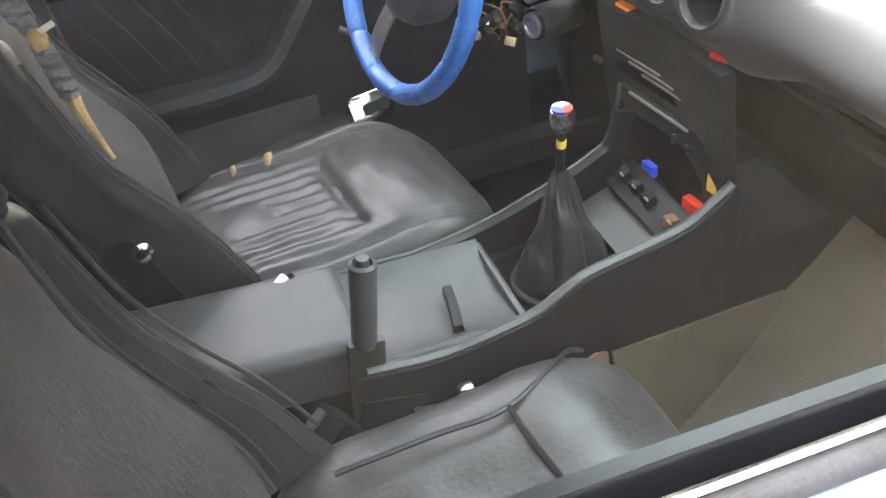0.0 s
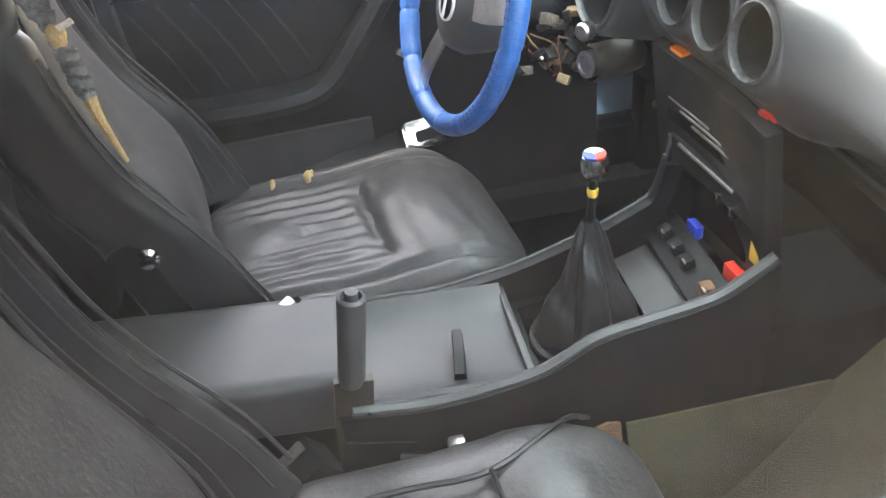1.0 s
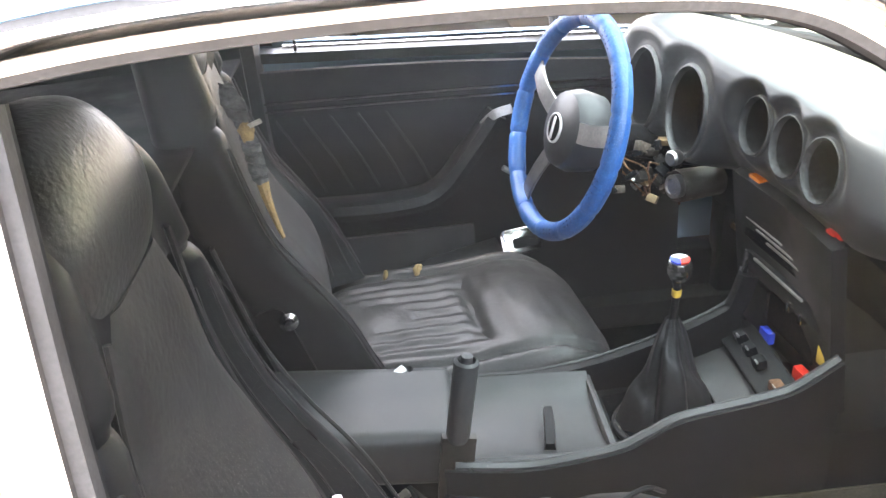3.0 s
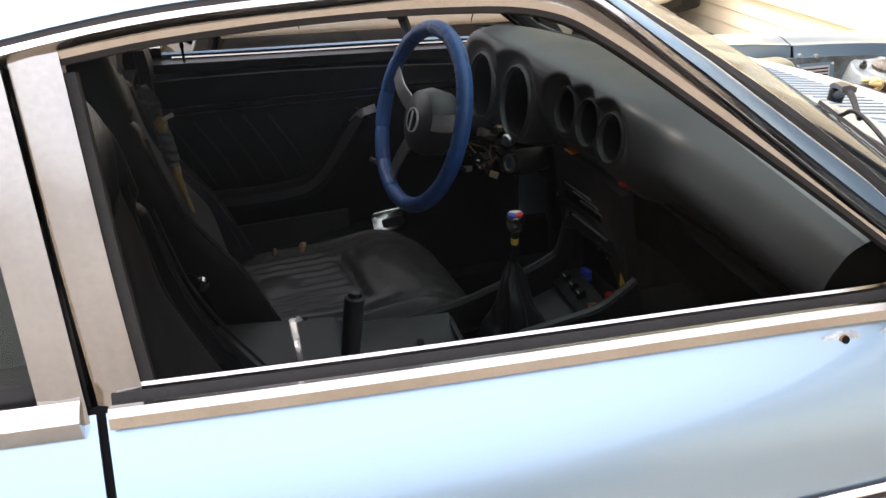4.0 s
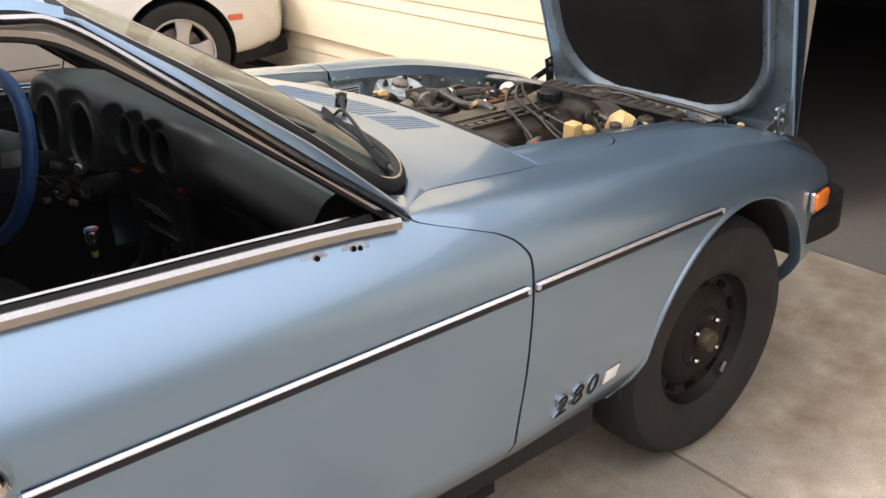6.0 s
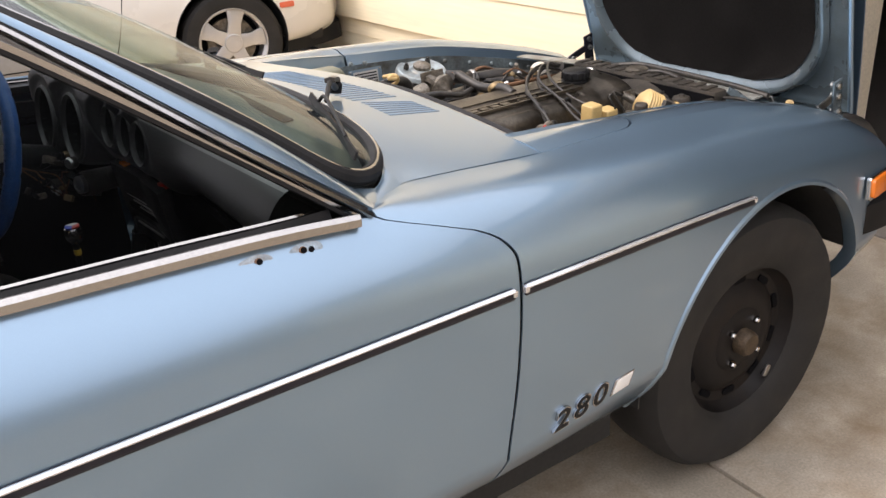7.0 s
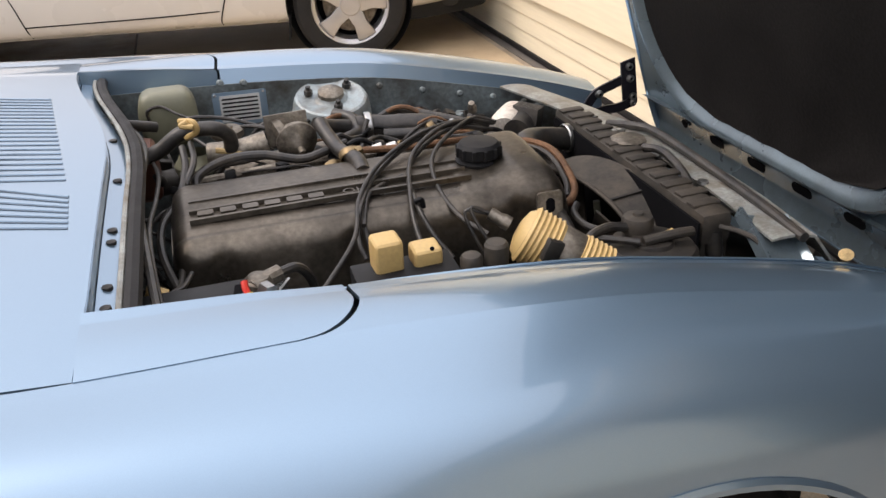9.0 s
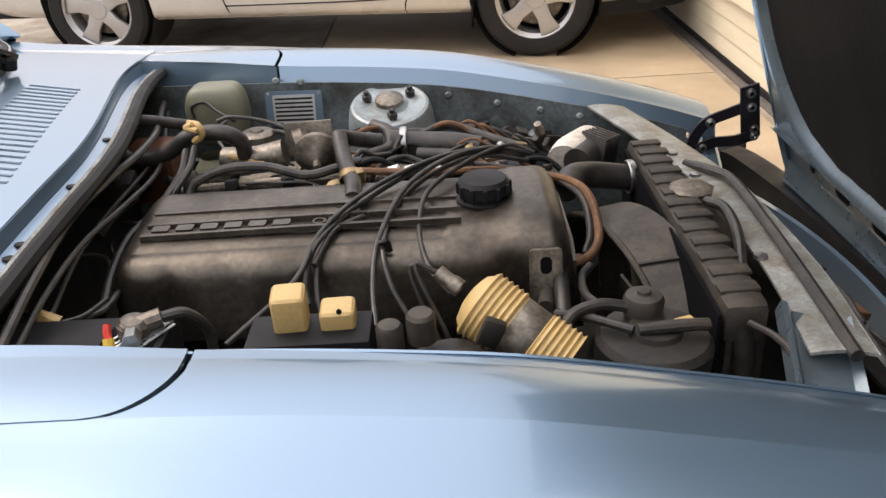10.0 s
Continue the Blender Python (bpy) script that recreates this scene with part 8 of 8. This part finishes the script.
part("door_gap", cut_line([(-0.05, 0.80), (-0.075, 0.66), (-0.13, 0.45), (-0.18, 0.30), (-0.185, 0.25)]), "dark", coupe)
part("door_gap", cut_line([(-1.32, 0.84), (-1.30, 0.6), (-1.24, 0.40), (-1.215, 0.30), (-1.21, 0.25)]), "dark", coupe)
part("sill_line", cut_line([(-1.215, 0.318), (-0.9, 0.32), (-0.5, 0.325), (-0.185, 0.335)]), "dark", coupe)
mk = coupe_at(0.89, 0.51)
part("side_marker", prism(rounded(0.095, 0.034, 0.010), 0.016, basis(mk + Vector((0, 0.006, 0)), (0.98, 0.16, 0.0), (0, 0, 1)), 0.003), "red_lens", coupe, "orange-red side marker")
part("front_lip", sweep([coupe_at(x, 0.27) + Vector((0, -0.004, -0.02)) for x in (0.86, 0.96, 1.08, 1.18)] + [Vector((1.33, CX - 0.5, 0.26)), Vector((1.36, CX, 0.26)), Vector((1.33, CX + 0.5, 0.26))], [(0.004, -0.055), (0.010, 0.05), (-0.03, 0.05), (-0.03, -0.055)], (0.4, -1, 0)), "black", coupe, "black front lip")
part("mud_flap", box(WAX[0] - 0.345, WY + 0.07, 0.22, 0.012, 0.10, 0.14, pose(0, 0, 0, 0, 8, 0), 0.004), "black", coupe)
# side glass and mirror
gl = part("side_glass", grid(lambda u, w: Vector((lerp(w, (0, 1), (-1.75 + 1.55 * u, -1.60 + 1.05 * u)), CX - lerp(w, (0, 1), (0.79, 0.60)) - 0.012, lerp(w, (0, 1), (0.90, 1.17)))), 16, 6), "black", coupe, "dark side window glass", thick=0.004)
part("window_strip", sweep([coupe_at(x, 0.885) + Vector((0, -0.004, 0)) for x in (-1.9, -1.4, -0.9, -0.4, -0.1)], [(0.005, -0.012), (0.005, 0.012), (-0.004, 0.012), (-0.004, -0.012)], (0, -1, 0)), "black", coupe)
part("door_mirror", blob(lambda u, v: Vector((-0.22 + 0.07 * math.cos(6.2832 * u) * math.sin(math.pi * v), WY - 0.06 + 0.10 * math.sin(6.2832 * u) * math.sin(math.pi * v), 0.96 - 0.055 * math.cos(math.pi * v))), 20, 12), "white_paint", coupe)
part("door_handle", prism(rounded(0.13, 0.03, 0.012), 0.014, basis(coupe_at(-1.12, 0.75) + Vector((0, 0.004, 0)), (1, 0, 0), (0, 0, 1)), 0.004), "white_paint", coupe)

# it stands turned a little on the drive
coupe.matrix_basis = Matrix.Translation((0.495, 3.62, 0)) @ pose(0, 0, 0, 0, 0, -10) @ Matrix.Scale(1.03, 4) @ Matrix.Translation((-0.525, -3.44, 0)) @ coupe.matrix_basis

# ---- things in the garage ----


def shelf_unit(x, y, w):
    s = thing("storage_shelf", x, y, 0, "dark wooden storage shelf full of boxes", "shelf", "garage shelves")
    for k in range(5):
        part("board", box(x, y, 0.35 + 0.42 * k, 0.4, w, 0.025), "wood", s)
    for dx in (-0.18, 0.18):
        for dy in (-w / 2 + 0.03, w / 2 - 0.03):
            part("post", box(x + dx, y + dy, 1.1, 0.04, 0.04, 2.2), "wood", s)
    return s


shelf_unit(7.2, 0.9, 1.8)
shelf_unit(7.2, -1.0, 1.8)
shelf_unit(7.2, -2.9, 1.8)
random.seed(9)
for k in range(22):
    x, y = 7.12 + random.uniform(-0.06, 0.06), -3.6 + 0.24 * k
    lvl = random.choice([0, 1, 2, 3])
    h = random.uniform(0.12, 0.30)
    b = part("storage_box", box(x, y, 0.3655 + 0.42 * lvl + h / 2 - 0.002, random.uniform(0.2, 0.3), random.uniform(0.14, 0.22), h, None, 0.01), random.choice(["wood", "red", "black", "stucco", "drywall", "copper", "blue_lbl"]), None)
    tagged(b, "small storage box standing on shelf", "box", "boxes on the garage shelves")
chest = thing("tool_chest", 6.2, 0.1, 0, "red steel tool chest with drawers", "tool chest")
part("cabinet", box(6.2, 0.1, 0.5, 0.5, 0.75, 0.9, bev=0.015), "red", chest)
for k in range(4):
    part("drawer", box(5.945, 0.1, 0.2 + 0.2 * k, 0.02, 0.68, 0.17, bev=0.006), "red", chest)
    part("handle", tube([(5.925, -0.1, 0.24 + 0.2 * k), (5.91, 0.1, 0.24 + 0.2 * k), (5.925, 0.3, 0.24 + 0.2 * k)], 0.008, 8), "steel", chest)
for dy in (-0.28, 0.28):
    part("caster", lathe([(0.04, -0.015), (0.045, 0), (0.04, 0.015)], (6.2, 0.1 + dy, 0.05 - 0.005), (0, 1, 0), 16, cap=True), "rubber", chest)
# pale board, given the same shade-dark colour as the walls
board = part("leaning_board", box(5.6, -1.05, 0.62, 0.03, 0.5, 1.25, pose(0, 0, 0, -6, 14, 0), 0.006), "drywall", None)
tagged(board, "pale board leaning against stored things", "board")
bin_ = thing("storage_bin", 5.2, -1.45, 0, "black storage bin with yellow lid", "bin")
part("tub", box(5.2, -1.45, 0.19, 0.45, 0.62, 0.38, bev=0.03), "black", bin_)
part("lid", box(5.2, -1.45, 0.40, 0.49, 0.66, 0.045, bev=0.015), "yellow", bin_)

# unseen wall added behind the camera; its tone shapes reflections in paint and trim
reflected_wall = part("wall_unseen", box(-5, -7.4, 1.1, 26, 0.2, 2.2, bev=0.02), "render_taupe")
tagged(reflected_wall, "unseen pale grey wall added for reflections", "wall", kind="structure")

# ---- surroundings ----
DOOR_X = 1.42
ground = part("ground", mesh_of([(-300, -300, -0.012), (300, -300, -0.012), (300, 300, -0.012), (-300, 300, -0.012)], [(0, 1, 2, 3)]), "concrete")
tagged(ground, "tan concrete ground", "ground", kind="structure")
# driveway slabs with open joints between them
pavement = tagged(new("pavement"), "stained tan concrete driveway slabs", "driveway", kind="structure")


def slab(x0, x1, y0, y1, name="slab", material="concrete", parent=None, top=0.0):
    return part(name, box((x0 + x1) / 2, (y0 + y1) / 2, top - 0.05, x1 - x0 - 0.012, y1 - y0 - 0.012, 0.1, bev=0.006), material, parent)


for x0, x1 in ((-7.6, -4.4), (-4.4, -0.78)):
    for y0, y1 in ((-6.4, -3.4), (-3.4, 0.6), (0.6, 3.1), (3.1, 6.2), (6.2, 9.2)):
        slab(x0, x1, y0, y1, parent=pavement)
for x0, x1 in ((-0.78, -0.066), (-0.066, 1.36)):
    for y0, y1 in ((-6.4, -3.4), (-3.4, 0.6)):
        slab(x0, x1, y0, y1, parent=pavement)
# far slabs carry the open ground's extra light in their colour
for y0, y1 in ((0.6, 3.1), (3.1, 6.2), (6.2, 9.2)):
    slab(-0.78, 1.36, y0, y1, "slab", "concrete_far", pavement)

# house front: wall with one closed and one open garage door
OPEN_L, OPEN_R = 0.02, -2.1
wall_front = tagged(new("wall_front"), "cream stucco garage front wall", "wall", kind="structure")
for x0, x1, y0, y1, z0, z1 in ((DOOR_X, DOOR_X + 0.2, OPEN_L, 0.72, 0, 2.25), (DOOR_X, DOOR_X + 0.2, 5.6, 9.0, 0, 2.25), (DOOR_X, DOOR_X + 0.2, -9.0, OPEN_R, 0, 2.25), (DOOR_X, DOOR_X + 0.2, -9.0, 9.0, 2.25, 2.45)):
    part("wall_section", box((x0 + x1) / 2, (y0 + y1) / 2, (z0 + z1) / 2, x1 - x0, y1 - y0, z1 - z0, bev=0.003), "stucco", wall_front)
garage_door = tagged(new("garage_door"), "closed cream wooden garage door with horizontal boards", "garage door", kind="structure")
breaks = [0.03, 0.125, 0.22, 0.335, 0.61, 0.685, 0.96, 1.035, 1.31, 1.385, 1.66, 1.735, 2.01, 2.25]
for k in range(len(breaks) - 1):
    z0, z1 = breaks[k], breaks[k + 1]
    lower = k < 3
    xf = DOOR_X + (0.028 if lower else 0.0)
    prof = [(xf, z0 + 0.004), (xf + 0.006, z0), (xf + 0.04, z0), (xf + 0.04, z1), (xf + 0.012, z1), (xf + 0.008, z1 - 0.01)]
    vs = [Vector((p[0], y, p[1])) for y in (0.72, 5.6) for p in prof]
    K = len(prof)
    fs = [(i, (i + 1) % K, (i + 1) % K + K, i + K) for i in range(K)] + [tuple(range(K))[::-1], tuple(range(K, 2 * K))]
    part("board", mesh_of(vs, fs, False), "siding", garage_door)
part("bottom_strip", box(DOOR_X + 0.045, 3.16, 0.016, 0.05, 4.88, 0.03), "rubber", garage_door)
eave = part("eave", box(DOOR_X - 0.08, 0, 2.50, 0.36, 18.0, 0.12, bev=0.01), "siding", None)
tagged(eave, "cream wooden roof eave over garage doors", "eave", kind="structure")
roof_slope = part("house_roof", mesh_of([(DOOR_X - 0.30, -9, 2.57), (DOOR_X - 0.30, 9, 2.57), (DOOR_X + 6.5, 9, 3.9), (DOOR_X + 6.5, -9, 3.9)], [(0, 1, 2, 3)]), "roof", None, thick=0.08)
tagged(roof_slope, "brown shingle garage roof", "roof", kind="structure")
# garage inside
# walls and ceiling hold the indoor shade in their dark colour
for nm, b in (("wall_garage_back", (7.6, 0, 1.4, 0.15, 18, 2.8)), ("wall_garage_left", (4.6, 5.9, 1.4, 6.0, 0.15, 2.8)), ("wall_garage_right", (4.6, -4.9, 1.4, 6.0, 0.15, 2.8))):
    tagged(part(nm, box(*b, bev=0.002), "drywall"), "unpainted garage wall, coloured dark for indoor shade", "wall", kind="structure")
tagged(part("ceiling", box(4.6, 0, 2.40, 6.2, 18, 0.1, bev=0.002), "drywall"), "garage ceiling, coloured dark for indoor shade", "ceiling", kind="structure")
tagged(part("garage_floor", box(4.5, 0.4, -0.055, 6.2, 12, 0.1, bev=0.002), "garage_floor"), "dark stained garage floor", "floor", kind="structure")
